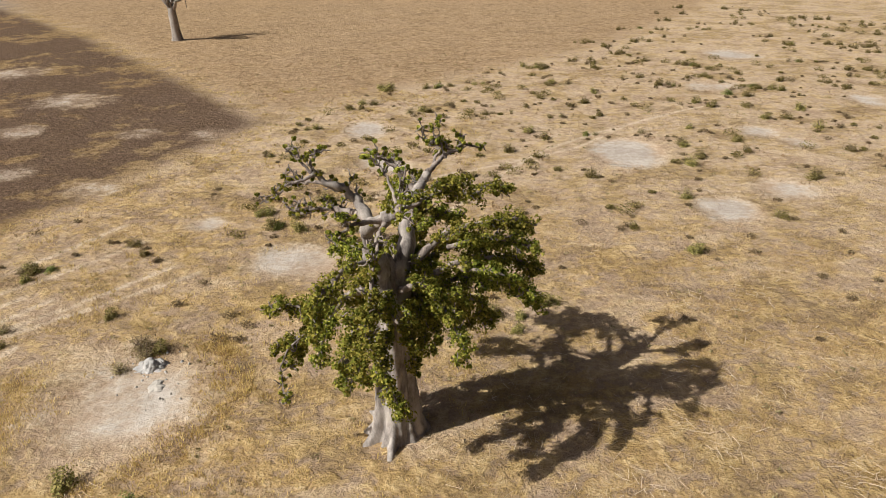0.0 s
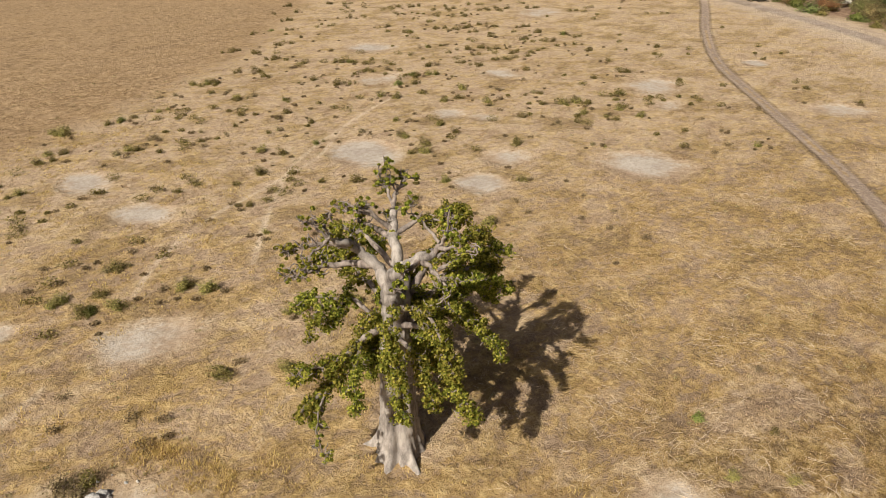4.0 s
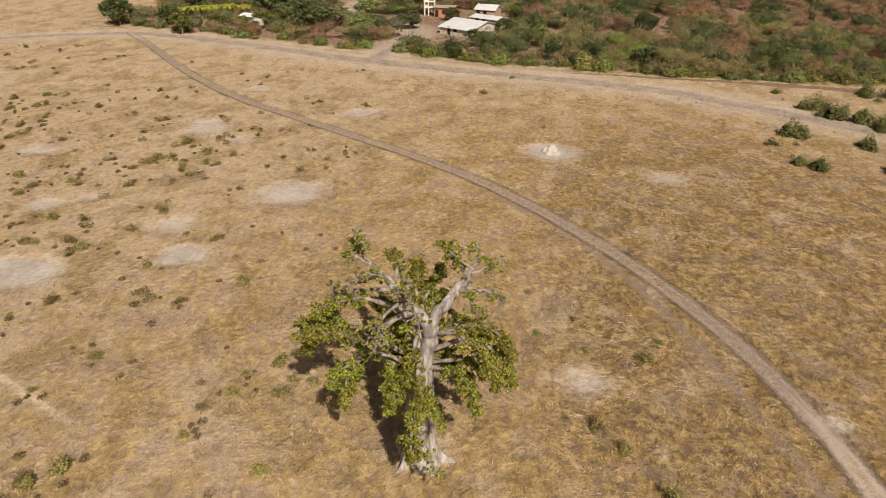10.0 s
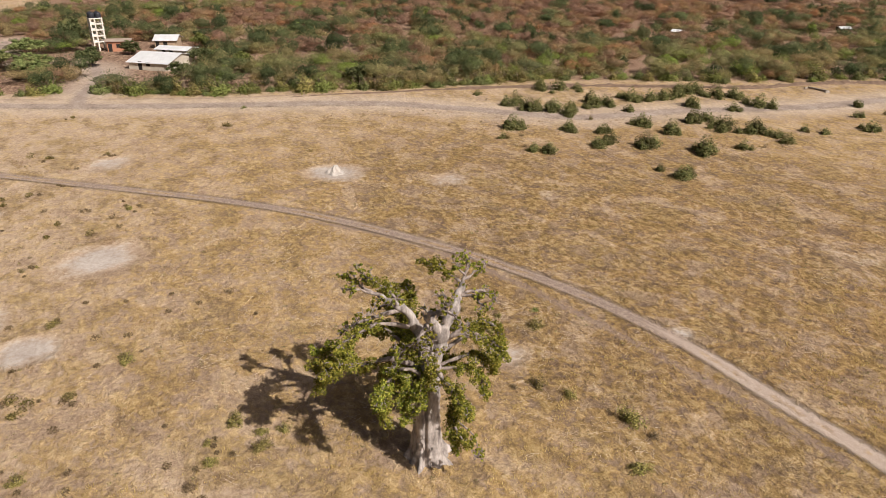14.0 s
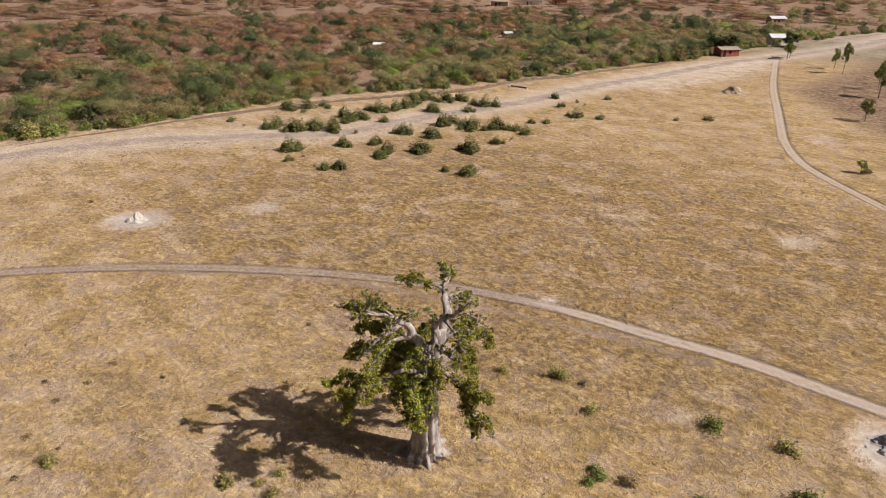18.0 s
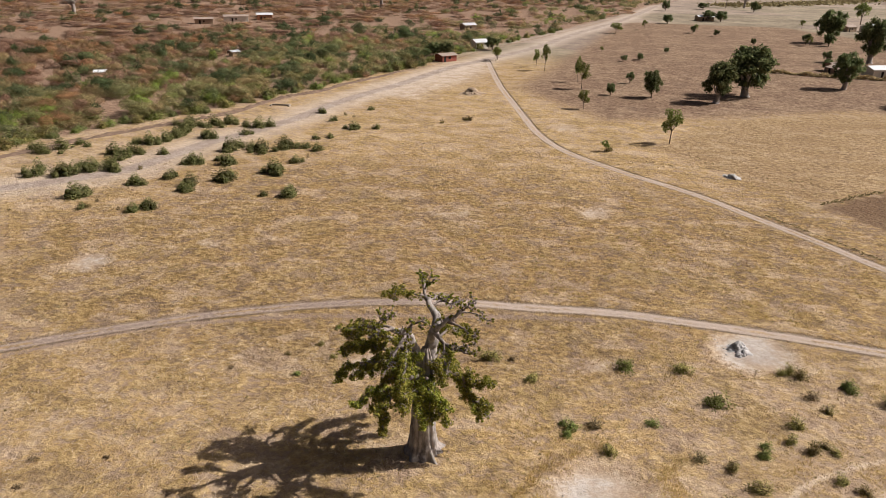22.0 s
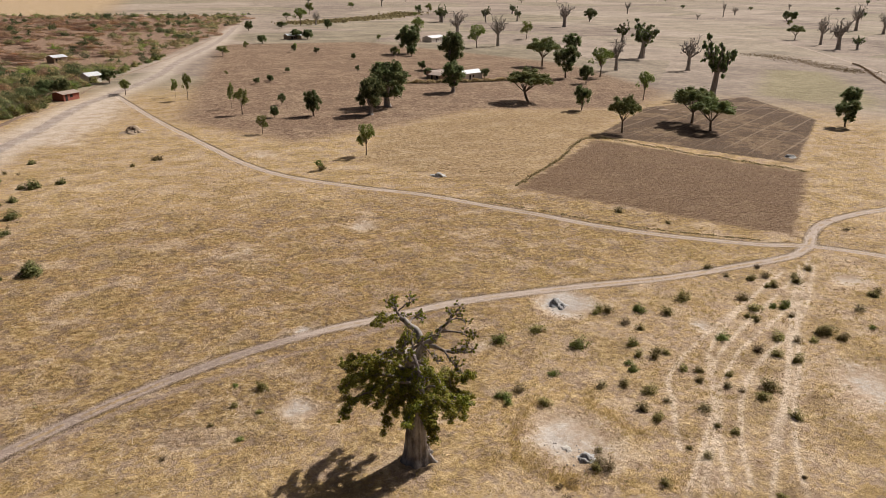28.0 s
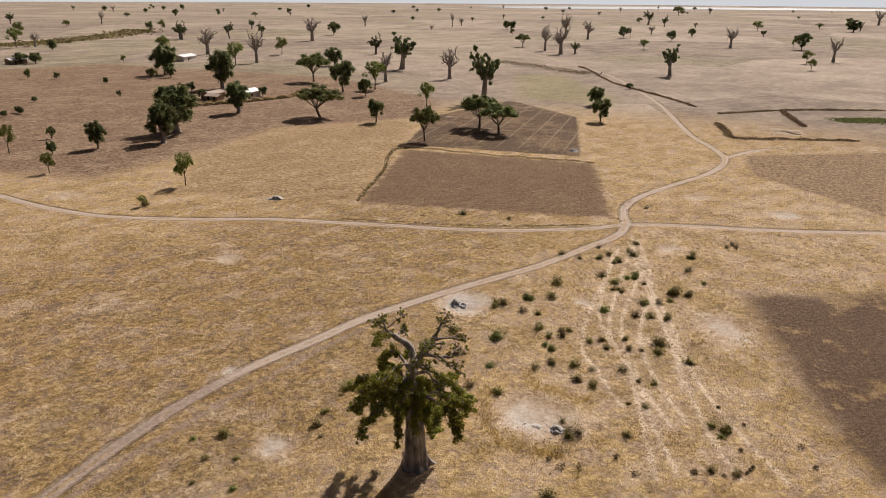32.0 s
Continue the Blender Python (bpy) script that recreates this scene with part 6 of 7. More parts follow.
# ---------- trees of the fields ----------
def low_shrubs(n, rng):
    """Ragged low shrubs in loose groups over the northern plain, too many to count."""
    got = []
    while len(got) < n:
        cx, cy, k = rng.uniform(-20, 120), rng.uniform(48, 165), int(rng.integers(1, 6))
        for _ in range(k):
            got.append((cx + rng.normal() * 2.2, cy + rng.normal() * 2.2, rng.uniform(0.6, 1.9)))
    g = np.array(got)
    x, y = g[:, 0], g[:, 1]
    ok = (inside(x, y, FIELD_TAN) < -2) & (inside(x, y, FIELD_NORTH) < -3) & (bareness(x, y) < 0.3) & (to_line(x, y, TRACK_NEAR) > 3) & (to_line(x, y, ROAD) > 6) & (inside(x, y, WOOD) < -4)
    ok &= rng.random(len(g)) < np.clip(1.15 - np.abs(x - 25) / 90, 0.1, 1)
    g = np.repeat(g[ok], 110, 0)
    p = ball_points(len(g), rng, 0.1) * np.stack([g[:, 2] * 0.55, g[:, 2] * 0.45, g[:, 2] * 0.26], 1) + np.stack([g[:, 0], g[:, 1], g[:, 2] * 0.2], 1)
    p[:, 2] = np.maximum(p[:, 2], 0.05)
    tagged(part("low_shrubs", leaves(p, 0.11, rng, 0.5, 1.6), M_SHRUB), "low ragged olive shrubs in loose groups on sandy ground", "shrubs", kind="stuff")


low_shrubs(520, np.random.default_rng(15))


def tree_model(kind, rng):
    """A tree of unit height with a crown about one wide: trunk, limbs, crown of leafy clumps."""
    names = {"young": ("young_tree", "slender young tree with a loose green crown"), "round": ("shade_tree", "dark green tree with a dense rounded crown"),
             "acacia": ("acacia_tree", "flat-topped acacia with a light green crown"), "leafy": ("baobab_tree", "distant baobab with leaves along its crooked limbs"),
             "bare": ("baobab_tree", "distant leafless baobab with a thick grey trunk"), "full": ("baobab_tree", "thick-trunked baobab with a full dark crown")}
    tr = thing(names[kind][0], names[kind][1] + " in the fields", "tree", "trees in the fields")
    wood, leaf, limbs = [], None, []
    fork = {"young": 0.35, "round": 0.24, "acacia": 0.28, "leafy": 0.42, "bare": 0.42, "full": 0.2}[kind]
    r = {"young": 0.022, "round": 0.035, "acacia": 0.028, "leafy": 0.075, "bare": 0.075, "full": 0.075}[kind]
    bend = rng.normal(size=2) * 0.02
    trunk = smooth_line([(0, 0, -0.02), (bend[0], bend[1], fork * 0.5), (bend[0] * 1.5, bend[1] * 1.5, fork)], 8)
    tv, tq = tube(trunk, np.interp(np.linspace(0, 1, 8), [0, 0.2, 1], [r * 1.5, r * 1.05, r * 0.85]), 10, 0.03, rng)
    part("trunk", (tv, tq), M_BARK_DULL if kind in ("leafy", "bare", "full") else M_WOOD, tr, "", True)
    top = trunk[-1]
    count = {"young": 6, "round": 8, "acacia": 9, "leafy": 9, "bare": 11, "full": 9}[kind]
    tips = []
    for k in range(count):
        a = 2 * np.pi * (k + rng.random() * 0.7) / count
        if kind == "acacia":
            end = np.array([0.42 * math.cos(a) * rng.uniform(0.6, 1), 0.42 * math.sin(a) * rng.uniform(0.6, 1), rng.uniform(0.58, 0.82)])
        elif kind in ("leafy", "bare"):
            end = np.array([0.46 * math.cos(a) * rng.uniform(0.4, 1), 0.46 * math.sin(a) * rng.uniform(0.4, 1), rng.uniform(0.6, 1.0)])
        else:
            end = np.array([0.32 * math.cos(a) * rng.uniform(0.5, 1), 0.32 * math.sin(a) * rng.uniform(0.5, 1), rng.uniform(0.5, 0.88)])
        if kind in ("leafy", "bare"):
            wd, lf = limb_parts([top * 0.9, top * 0.55 + end * 0.45 + rng.normal(size=3) * 0.03, end], r * 0.5, r * 0.10, 0.8 if kind == "leafy" else 0, 7, rng, 0.15, 0.30, 3.0)
            limbs.append(wd)
            if lf is not None:
                tips.append(lf)
        else:
            mid = top * 0.5 + end * 0.5 + rng.normal(size=3) * 0.03
            limbs.append(tube(smooth_line([top * 0.92, mid, end], 7), np.linspace(r * 0.55, r * 0.15, 7), 5))
            tips += [end, mid * 0.3 + end * 0.7]
    part("branchwork", join(limbs), M_BARK_DULL if kind in ("leafy", "bare", "full") else M_WOOD, tr, "", True)
    if kind == "leafy":
        part("crown", join(tips), M_TREE, tr)
    elif kind != "bare":
        n, size = {"young": (1300, 0.044), "round": (3000, 0.04), "full": (4800, 0.037), "acacia": (3600, 0.03)}[kind]
        extra = []
        for k in range({"young": 14, "round": 38, "full": 44, "acacia": 40}[kind]):
            a, q = rng.uniform(0, 2 * np.pi), math.sqrt(rng.random())
            if kind == "acacia":
                extra.append((0.46 * q * math.cos(a), 0.46 * q * math.sin(a), 0.56 + 0.34 * (1 - q * q) * rng.uniform(0.3, 1.0) + rng.normal() * 0.03))
            else:
                zz = rng.uniform(0.42 if kind == "young" else 0.26, 0.92)
                wide = (0.40 if kind == "young" else 0.44) * math.sqrt(max(0.05, 1 - ((zz - 0.58) / 0.42) ** 2))
                extra.append((wide * q * math.cos(a), wide * q * math.sin(a), zz))
        cl = np.array(extra + [tuple(t) for t in tips])
        flat = np.array([0.12, 0.12, 0.075]) if kind == "acacia" else np.array([0.115, 0.115, 0.10])
        c = cl[rng.integers(0, len(cl), n)] + ball_points(n, rng, 0.45) * flat * rng.uniform(0.6, 1.3, (n, 1))
        coat = leaves(c, size, rng, 0.5, 1.4)
        if kind != "young":
            coat = join([coat, lumps(cl, flat * 0.62, rng)])
        part("crown", coat, M_ACACIA if kind == "acacia" else M_SHRUB_FRESH if kind == "young" else M_TREE, tr)
    return tr


trng = np.random.default_rng(21)
KINDS = {}
for kind in ("young", "round", "acacia", "leafy", "bare", "full"):
    KINDS[kind] = [(tree_model(kind, trng), []) for _ in range(2)]
for i, (x, y, w, h, kind) in enumerate(TREES):
    m = Matrix.LocRotScale((x, y, ground_z(x, y)), Euler((0, 0, trng.uniform(0, 6.28))), (w, w, h))
    KINDS[kind][i % 2][1].append(m)
# shade trees and garden trees round the houses by the road
for i, (x, y, w, h, kind) in enumerate([(150, 73, 11.5, 8.5, "round"), (178, 93, 10, 8.5, "round"), (161, 130, 9.5, 8, "round"), (158, 87, 9, 5, "young"), (162, 48, 6.5, 5, "round"),
                                        (177, 37.5, 6, 4, "round"), (138, 29, 6.5, 4, "round"), (149, 19, 6, 5, "round"), (149, 107, 8, 5.5, "young"), (172, 20, 7, 5.5, "young"),
                                        (196, 52, 7, 8, "round"), (50, -214, 7, 6.5, "round"), (36, -243, 7, 6, "round"), (56, -215, 8, 6, "round"), (118, -8, 6, 4.5, "round"), (141, 14, 6, 5, "young"), (321, -334, 16, 15, "bare"), (161, -476, 17, 15, "bare"), (157, 22, 6, 4, "round"), (184, 88, 11, 8, "round"), (170, 76, 8, 6, "round"), (186, 118, 9, 7, "round"), (157, 60, 9, 5.5, "acacia"), (163, 69, 10, 6, "acacia"), (160, 80, 9, 6, "acacia"), (150, 60, 8, 5, "acacia"), (179, 62, 9, 6, "acacia"), (155, 92, 6, 4, "young"), (158, 101, 6, 4, "young"), (163, 117, 8, 5.5, "round"), (168, 83, 8, 6.5, "round")]):
    KINDS[kind][i % 2][1].append(Matrix.LocRotScale((x, y, 0), Euler((0, 0, trng.uniform(0, 6.28))), (w, w, h)))
# single trees dotted over the far plain
for k in range(100):
    a, d = radians(trng.uniform(172, 262)), trng.uniform(420, 2600)
    x, y = d * math.cos(a), d * math.sin(a)
    kind = ("round", "young", "leafy", "bare", "round", "acacia")[k % 6]
    w = trng.uniform(7, 15)
    KINDS[kind][k % 2][1].append(Matrix.LocRotScale((x, y, -0.1), Euler((0, 0, trng.uniform(0, 6.28))), (w, w, w * trng.uniform(0.8, 1.2))))
for models in KINDS.values():
    for model, poses in models:
        scatter(model, poses)


# ---------- the bush along the east ----------
def bush_cloud(places, widths, heights, shade, per, leaf, rng, twiggy=False, rings=5, sides=9):
    """Many bushes: each a flat feathery crown of thin twigs and leaves about a see-through core, often raised on thin stems."""
    n = len(places)
    a = np.linspace(0, 2 * np.pi, sides, endpoint=False)
    f = np.linspace(0.0, 1.0, rings)
    ph = rng.uniform(0, 6.28, (n, 4, 1, 1))
    lobes = 1 + 0.2 * np.sin(2 * a + ph[:, 0]) + 0.13 * np.sin(3 * a + ph[:, 1] + 3 * f[:, None]) + rng.normal(size=(n, rings, sides)) * 0.08
    prof = np.interp(f, [0, 0.3, 0.55, 0.8, 1], [0.22, 0.48, 0.50, 0.36, 0.03])
    R = prof[None, :, None] * lobes
    zz = np.interp(f, [0, 0.3, 0.55, 0.8, 1], [0.0, 0.34, 0.62, 0.88, 1.0])[None, :, None] * (1 + 0.1 * np.sin(2 * a + ph[:, 2])) * np.ones((n, rings, sides)) + rng.normal(size=(n, rings, sides)) * 0.03
    raised = rng.random((n, 1, 1)) < (0.6 if twiggy else 0.5)
    lift = np.where(raised, rng.uniform(0.28, 0.5, (n, 1, 1)), -0.04)
    zz = lift + (1 - lift) * zz
    turn, flat = rng.uniform(0, 6.28, (n, 1, 1)), rng.uniform(0.7, 1.0, (n, 1, 1))
    x, y = R * np.cos(a), R * np.sin(a) * flat
    x, y = x * np.cos(turn) - y * np.sin(turn), x * np.sin(turn) + y * np.cos(turn)
    size = np.stack([widths, widths, heights], 1)[:, None, None]
    shell = np.stack([x, y, zz], -1) * size
    core = np.concatenate([np.zeros((n, 2)), (heights * (lift[:, 0, 0] * 0.6 + 0.35))[:, None]], 1)[:, None, None]
    foot = np.concatenate([np.asarray(places), np.zeros((n, 1))], 1)[:, None, None]
    i, j = np.meshgrid(np.arange(rings - 1), np.arange(sides), indexing="ij")
    q = np.stack([i * sides + j, i * sides + (j + 1) % sides, (i + 1) * sides + (j + 1) % sides, (i + 1) * sides + j], -1).reshape(-1, 4)
    q = (q[None] + (np.arange(n) * rings * sides)[:, None, None]).reshape(-1, 4)
    # twigs spread through the outer part of the crown
    pick_r, pick_s = rng.integers(0, rings - 1, (n, per)), rng.integers(0, sides, (n, per))
    row = np.arange(n)[:, None]
    u, v = rng.random((n, per, 1)), rng.random((n, per, 1))
    c = (shell[row, pick_r, pick_s] * (1 - u) + shell[row, pick_r, (pick_s + 1) % sides] * u) * (1 - v) + (shell[row, pick_r + 1, pick_s] * (1 - u) + shell[row, pick_r + 1, (pick_s + 1) % sides] * u) * v
    facing = (c - core[:, 0]) / size[:, 0]
    facing /= np.linalg.norm(facing, axis=-1, keepdims=True) + 1e-9
    c = core[:, 0] + (c - core[:, 0]) * rng.uniform(0.62, 1.12, (n, per, 1)) + foot[:, 0]
    c[..., 2] = np.maximum(c[..., 2], 0.1)
    way = (facing * np.array([1.0, 1.0, 0.5]) + rng.normal(size=c.shape) * 0.4 + np.array([0, 0, 0.22])).reshape(-1, 3)
    way /= np.linalg.norm(way, axis=1)[:, None] + 1e-9
    side = np.cross(way, rng.normal(size=way.shape))
    side /= np.linalg.norm(side, axis=1)[:, None] + 1e-9
    long, c = (leaf * rng.uniform(0.7, 1.8, len(way)))[:, None], c.reshape(-1, 3)
    broad = long * (0.085 if twiggy else 0.17)
    lv = np.stack([c - way * long * 0.5, c - side * broad, c + way * long * 0.7, c + side * broad], 1).reshape(-1, 3)
    # stems from the ground into the crown
    up = rng.normal(size=(n, 3, 2)) * 0.17
    top = np.concatenate([up, np.full((n, 3, 1), 0.6)], -1) * size[:, 0]
    base = np.concatenate([up * 0.25 * size[:, 0, :, :2], np.full((n, 3, 1), -0.05)], -1)
    wide = np.array([0.05, 0.03, 0.0])
    sv = (np.stack([base - wide, base + wide, top + wide * 0.5, top - wide * 0.5], 2) + foot).reshape(-1, 3)
    shell = core + (shell - core) * 0.6 + foot
    v, fc = join([(shell.reshape(-1, 3), q), (lv, np.arange(len(lv)).reshape(-1, 4)), (sv, np.arange(len(sv)).reshape(-1, 4))])
    return v, fc, np.concatenate([np.repeat(shade, rings * sides), np.repeat(shade, per * 4), np.repeat(shade, 12)])


def wood_places(n, rng, lo, hi):
    """Places in the bush, by distance from the tree."""
    got = []
    while len(got) < n:
        x, y = rng.uniform(-100, 1000, 4000), rng.uniform(-890, 320, 4000)
        d = np.hypot(x, y)
        ok = (inside(x, y, WOOD) > 2.5) & (d > lo) & (d < hi) & (to_line(x, y, HOUSE_PATH) > 4.5)
        for bx, by, br in CLEARINGS:
            ok &= np.hypot(x - bx, y - by) > br
        got += list(zip(x[ok], y[ok]))
    return np.array(got[:n])


CLEARINGS = [(173, 109, 9), (185, 43, 9), (176, 50, 8), (156, 32, 13), (146, 36, 12), (169, 26, 9), (185, 27, 9), (176, 40, 9), (168, 45, 8), (47, -203, 8), (43, -246, 7), (162, 94, 7), (260, 118, 26), (205, -326, 16), (214, -307, 10), (64, -329, 7), (146, -128, 4), (131, -188, 4), (150, -70, 6), (175, -20, 6), (215, -110, 6)]
wrng = np.random.default_rng(31)
near_p, far_p = wood_places(2000, wrng, 0, 285), wood_places(4300, wrng, 280, 1000)
WOOD_SETS = {"green_bush": ([], []), "dark_bush": ([], []), "leafless_bush": ([], [])}
for k, group in enumerate((near_p, far_p)):
    depth = inside(group[:, 0], group[:, 1], WOOD)
    drift = np.sin(group[:, 0] * 0.035 + 1.2 * np.sin(group[:, 1] * 0.021)) * np.sin(group[:, 1] * 0.03 + 0.9)
    brown = np.clip(0.19 + (depth - 8) / 190 + 0.22 * drift + 0.10 * (group[:, 0] > 230), 0.05, 0.92)
    pick = wrng.random(len(group)) + 0.02
    for (x, y), bz, pz in zip(group, brown, pick):
        WOOD_SETS["leafless_bush" if pz < bz else "dark_bush" if pz > 0.9 else "green_bush"][k].append((x, y))


def lobed(group, wide, tall, many, per, leaf, twig, rings, sides):
    """Each bush as a few crowns of different size grown into one another, which share most of their shade."""
    w = np.repeat(wide, many) * wrng.uniform(0.45, 0.95, len(wide) * many)
    a, d = wrng.uniform(0, 6.28, len(w)), np.repeat(wide, many) * 0.36 * np.sqrt(wrng.random(len(w)))
    p = np.repeat(group, many, 0) + np.stack([d * np.cos(a), d * np.sin(a)], 1)
    h = np.repeat(tall, many) * wrng.uniform(0.6, 1.1, len(w))
    own = np.clip(np.repeat(wrng.random(len(wide)), many) + wrng.normal(size=len(w)) * 0.1, 0, 1)
    return bush_cloud(p, w, h, own, per, leaf, wrng, twig, rings, sides)


for nm, label, mat, twig in [
    ("green_bush", "dense green thorn bush and trees along the road", M_BUSH_GREEN, False),
    ("dark_bush", "dark green trees scattered through the bush", M_BUSH_DARK, False),
    ("leafless_bush", "reddish-brown leafless scrub", M_BUSH_BROWN, True),
]:
    pn, pf = (np.array(p) for p in WOOD_SETS[nm])
    tall = 1.3 if nm == "dark_bush" else 0.92
    belt = inside(pn[:, 0], pn[:, 1], WOOD) < 45
    sets = []
    for group, per, leaf in ((pn[belt], 115, 0.54), (pn[~belt], 52, 0.78)):
        w = 4.4 + 8.5 * wrng.random(len(group)) ** 1.3
        sets.append(lobed(group, w, (1.6 + w * 0.30) * tall * wrng.uniform(0.75, 1.25, len(group)), 3, per, leaf, twig, 5, 9))
    w = wrng.uniform(14, 28, len(pf)) if twig else wrng.uniform(8, 17, len(pf))
    sets.append(lobed(pf, w, (1.7 + w * (0.06 if twig else 0.2)) * tall * wrng.uniform(0.75, 1.25, len(pf)), 2, 11, 1.7, twig, 3, 6))
    ob = tagged(part(nm, join([k[:2] for k in sets]), mat, None, "", True), label, "bushes", kind="stuff")
    ob.data.attributes.new("shade", "FLOAT", "POINT").data.foreach_set("value", np.concatenate([k[2] for k in sets]).astype(np.float32))
# single trees and bushes at its edge
edge_poses = [[], [], []]
edge_line = smooth_line([(x, y, 0) for x, y in WOOD[1:12]], 170)
for k, (x, y, _) in enumerate(edge_line):
    if to_line(np.array([x]), np.array([y]), HOUSE_PATH)[0] < 5:
        continue
    x, y = x + wrng.uniform(-0.5, 4), y + wrng.normal() * 1.2
    w = wrng.uniform(2.4, 6.0)
    edge_poses[k % 3].append(Matrix.LocRotScale((x, y, -0.05), Euler((0, 0, wrng.uniform(0, 6.28))), (w, w, w * wrng.uniform(0.6, 0.85))))
for k, (label, mat) in enumerate([("thick grey-olive bush beside the earth road", M_SHRUB), ("bright green bush at the edge of the scrub", M_SHRUB_FRESH), ("dull olive thorn bush beside the earth road", M_ACACIA)]):
    scatter(shrub_model("bush", label, mat, wrng, 1150, 0.047, 1.0, 0.14, 0.42), edge_poses[k])


# ---------- mounds ----------
def mound(name, label, x, y, wide, high, mat, rng, lumps=5):
    """A weathered heap: a broad foot, broken knobs on it and loose clods round it."""
    th = thing(name, label, "mound", at=pose(x, y, ground_z(x, y)))
    n, sides = 16, 34

    def knob(cx, cy, w, h, power, rough):
        f = np.linspace(0, 1, n)[:, None]
        a = np.linspace(0, 2 * np.pi, sides, endpoint=False)[None]
        ph = rng.uniform(0, 6.28, 6)
        crag = 0.16 * np.cos(2 * a + ph[0]) + 0.12 * np.cos(3 * a + ph[1] + 2 * f) + 0.10 * np.cos(6 * a + ph[2] + 5 * f) + 0.07 * np.cos(11 * a + ph[3] - 9 * f) + rough * rng.normal(size=(n, sides))
        R = (w * (1 - f) ** power + 0.01) * (1 + crag)
        zz = h * f * (1 + (1 - f) * (0.25 * np.cos(3 * a + ph[4]) + 0.15 * np.cos(7 * a + ph[5]))) + h * 0.04 * rng.normal(size=(n, sides)) * (f > 0.1) * (f < 0.95) - 0.1
        v = np.stack([cx + R * np.cos(a), cy + R * np.sin(a), zz], -1).reshape(-1, 3)
        i, j = np.meshgrid(np.arange(n - 1), np.arange(sides), indexing="ij")
        return v, np.stack([i * sides + j, i * sides + (j + 1) % sides, (i + 1) * sides + (j + 1) % sides, (i + 1) * sides + j], -1).reshape(-1, 4)

    part("foot", knob(0, 0, wide * 0.75, high * 0.45, 0.7, 0.05), mat, th)
    for k in range(lumps):
        ox, oy = rng.normal(size=2) * wide * (0.10 if k == 0 else 0.26)
        part("knob", knob(ox, oy, wide * (0.42 if k == 0 else rng.uniform(0.2, 0.32)), high * (1.0 if k == 0 else rng.uniform(0.4, 0.75)), 0.42, 0.05), mat, th)
    for k in range(14):
        a, d = rng.uniform(0, 6.28), wide * rng.uniform(0.6, 1.5)
        part("clod", knob(d * math.cos(a), d * math.sin(a), rng.uniform(0.04, 0.13), rng.uniform(0.12, 0.19), 0.5, 0.1), mat, th)
    return th


mrng = np.random.default_rng(41)
mound("termite_mound", "pale eroded termite mound on bare whitish ground", 59.6, 15.7, 2.1, 1.25, M_ASH, mrng, 3)
mound("termite_mound", "grey broken termite mound beside the track", -31.0, 3.4, 1.9, 0.9, M_STONE, mrng)
mound("termite_mound", "pale crumbling termite mound among shrubs", -17.0, 33.4, 1.4, 0.65, M_STONE, mrng, 5)
mound("termite_mound", "low whitish remains of a termite mound on bare ground", -15.9, 31.7, 1.5, 0.2, M_ASH, mrng, 4)
mound("termite_mound", "small grey mound in the golden grass", -39.5, -64.5, 2.6, 0.9, M_STONE, mrng, 4)
mound("earth_heap", "low heap of dug pale earth in the garden plot", -211, -26, 9.0, 0.8, M_MUD, mrng, 6)
mound("earth_heap", "small pale heap at the corner of the tilled field", -131, -53, 2.2, 0.8, M_STONE, mrng, 4)
mound("rubble_heap", "dark heap of earth on the sandy clearing", 24.5, -136, 5.0, 1.8, M_MUD, mrng, 6)


# ---------- banana plants in the garden by the road ----------
def banana_plant(rng):
    """A clump of thick green stems with long arching leaves folded along the rib."""
    bp = thing("banana_plant", "yellow-green banana plant with long arching leaves in a garden", "banana plant", "banana plants in the garden")
    for k in range(3):
        a = rng.uniform(0, 6.28)
        foot, h = np.array([0.5 * math.cos(a), 0.5 * math.sin(a), 0]), rng.uniform(1.6, 2.6)
        part("stem", tube(np.array([foot - (0, 0, 0.1), foot + (0.05, 0.03, h * 0.5), foot + (0.1, 0.05, h)]), [0.16, 0.13, 0.08], 8), M_ACACIA, bp, "", True)
        for q in range(7):
            b = 2 * np.pi * (q + rng.random() * 0.6) / 7
            ln, d = rng.uniform(1.5, 2.4), np.array([math.cos(b), math.sin(b), 0])
            u = np.linspace(0, 1, 8)[:, None]
            rib = foot + (0.1, 0.05, h) + d * ln * u * 0.8 + np.array([0, 0, 1.0]) * (ln * 0.75 * u - ln * 0.85 * u**2)
            w = (0.36 * np.sin(np.pi * np.clip(u * 0.92 + 0.06, 0, 1)) ** 0.6)
            side = np.array([-d[1], d[0], 0])
            v = np.stack([rib + side * w + (0, 0, 0.10), rib, rib - side * w + (0, 0, 0.10)], 1).reshape(-1, 3)
            fc = [(3 * i + j, 3 * i + j + 1, 3 * i + j + 4, 3 * i + j + 3) for i in range(7) for j in range(2)]
            part("leaf", (v, fc), M_BANANA, bp, "", True)
    return bp


brng = np.random.default_rng(81)
scatter(banana_plant(brng), [Matrix.LocRotScale((x, y, 0), Euler((0, 0, brng.uniform(0, 6.28))), (k, k, k)) for x, y, k in
                             [(174, 111, 1.7), (176, 107, 1.6), (175, 103.5, 1.8), (173, 114.5, 1.6), (172, 118, 1.5), (178, 100, 1.6)]])


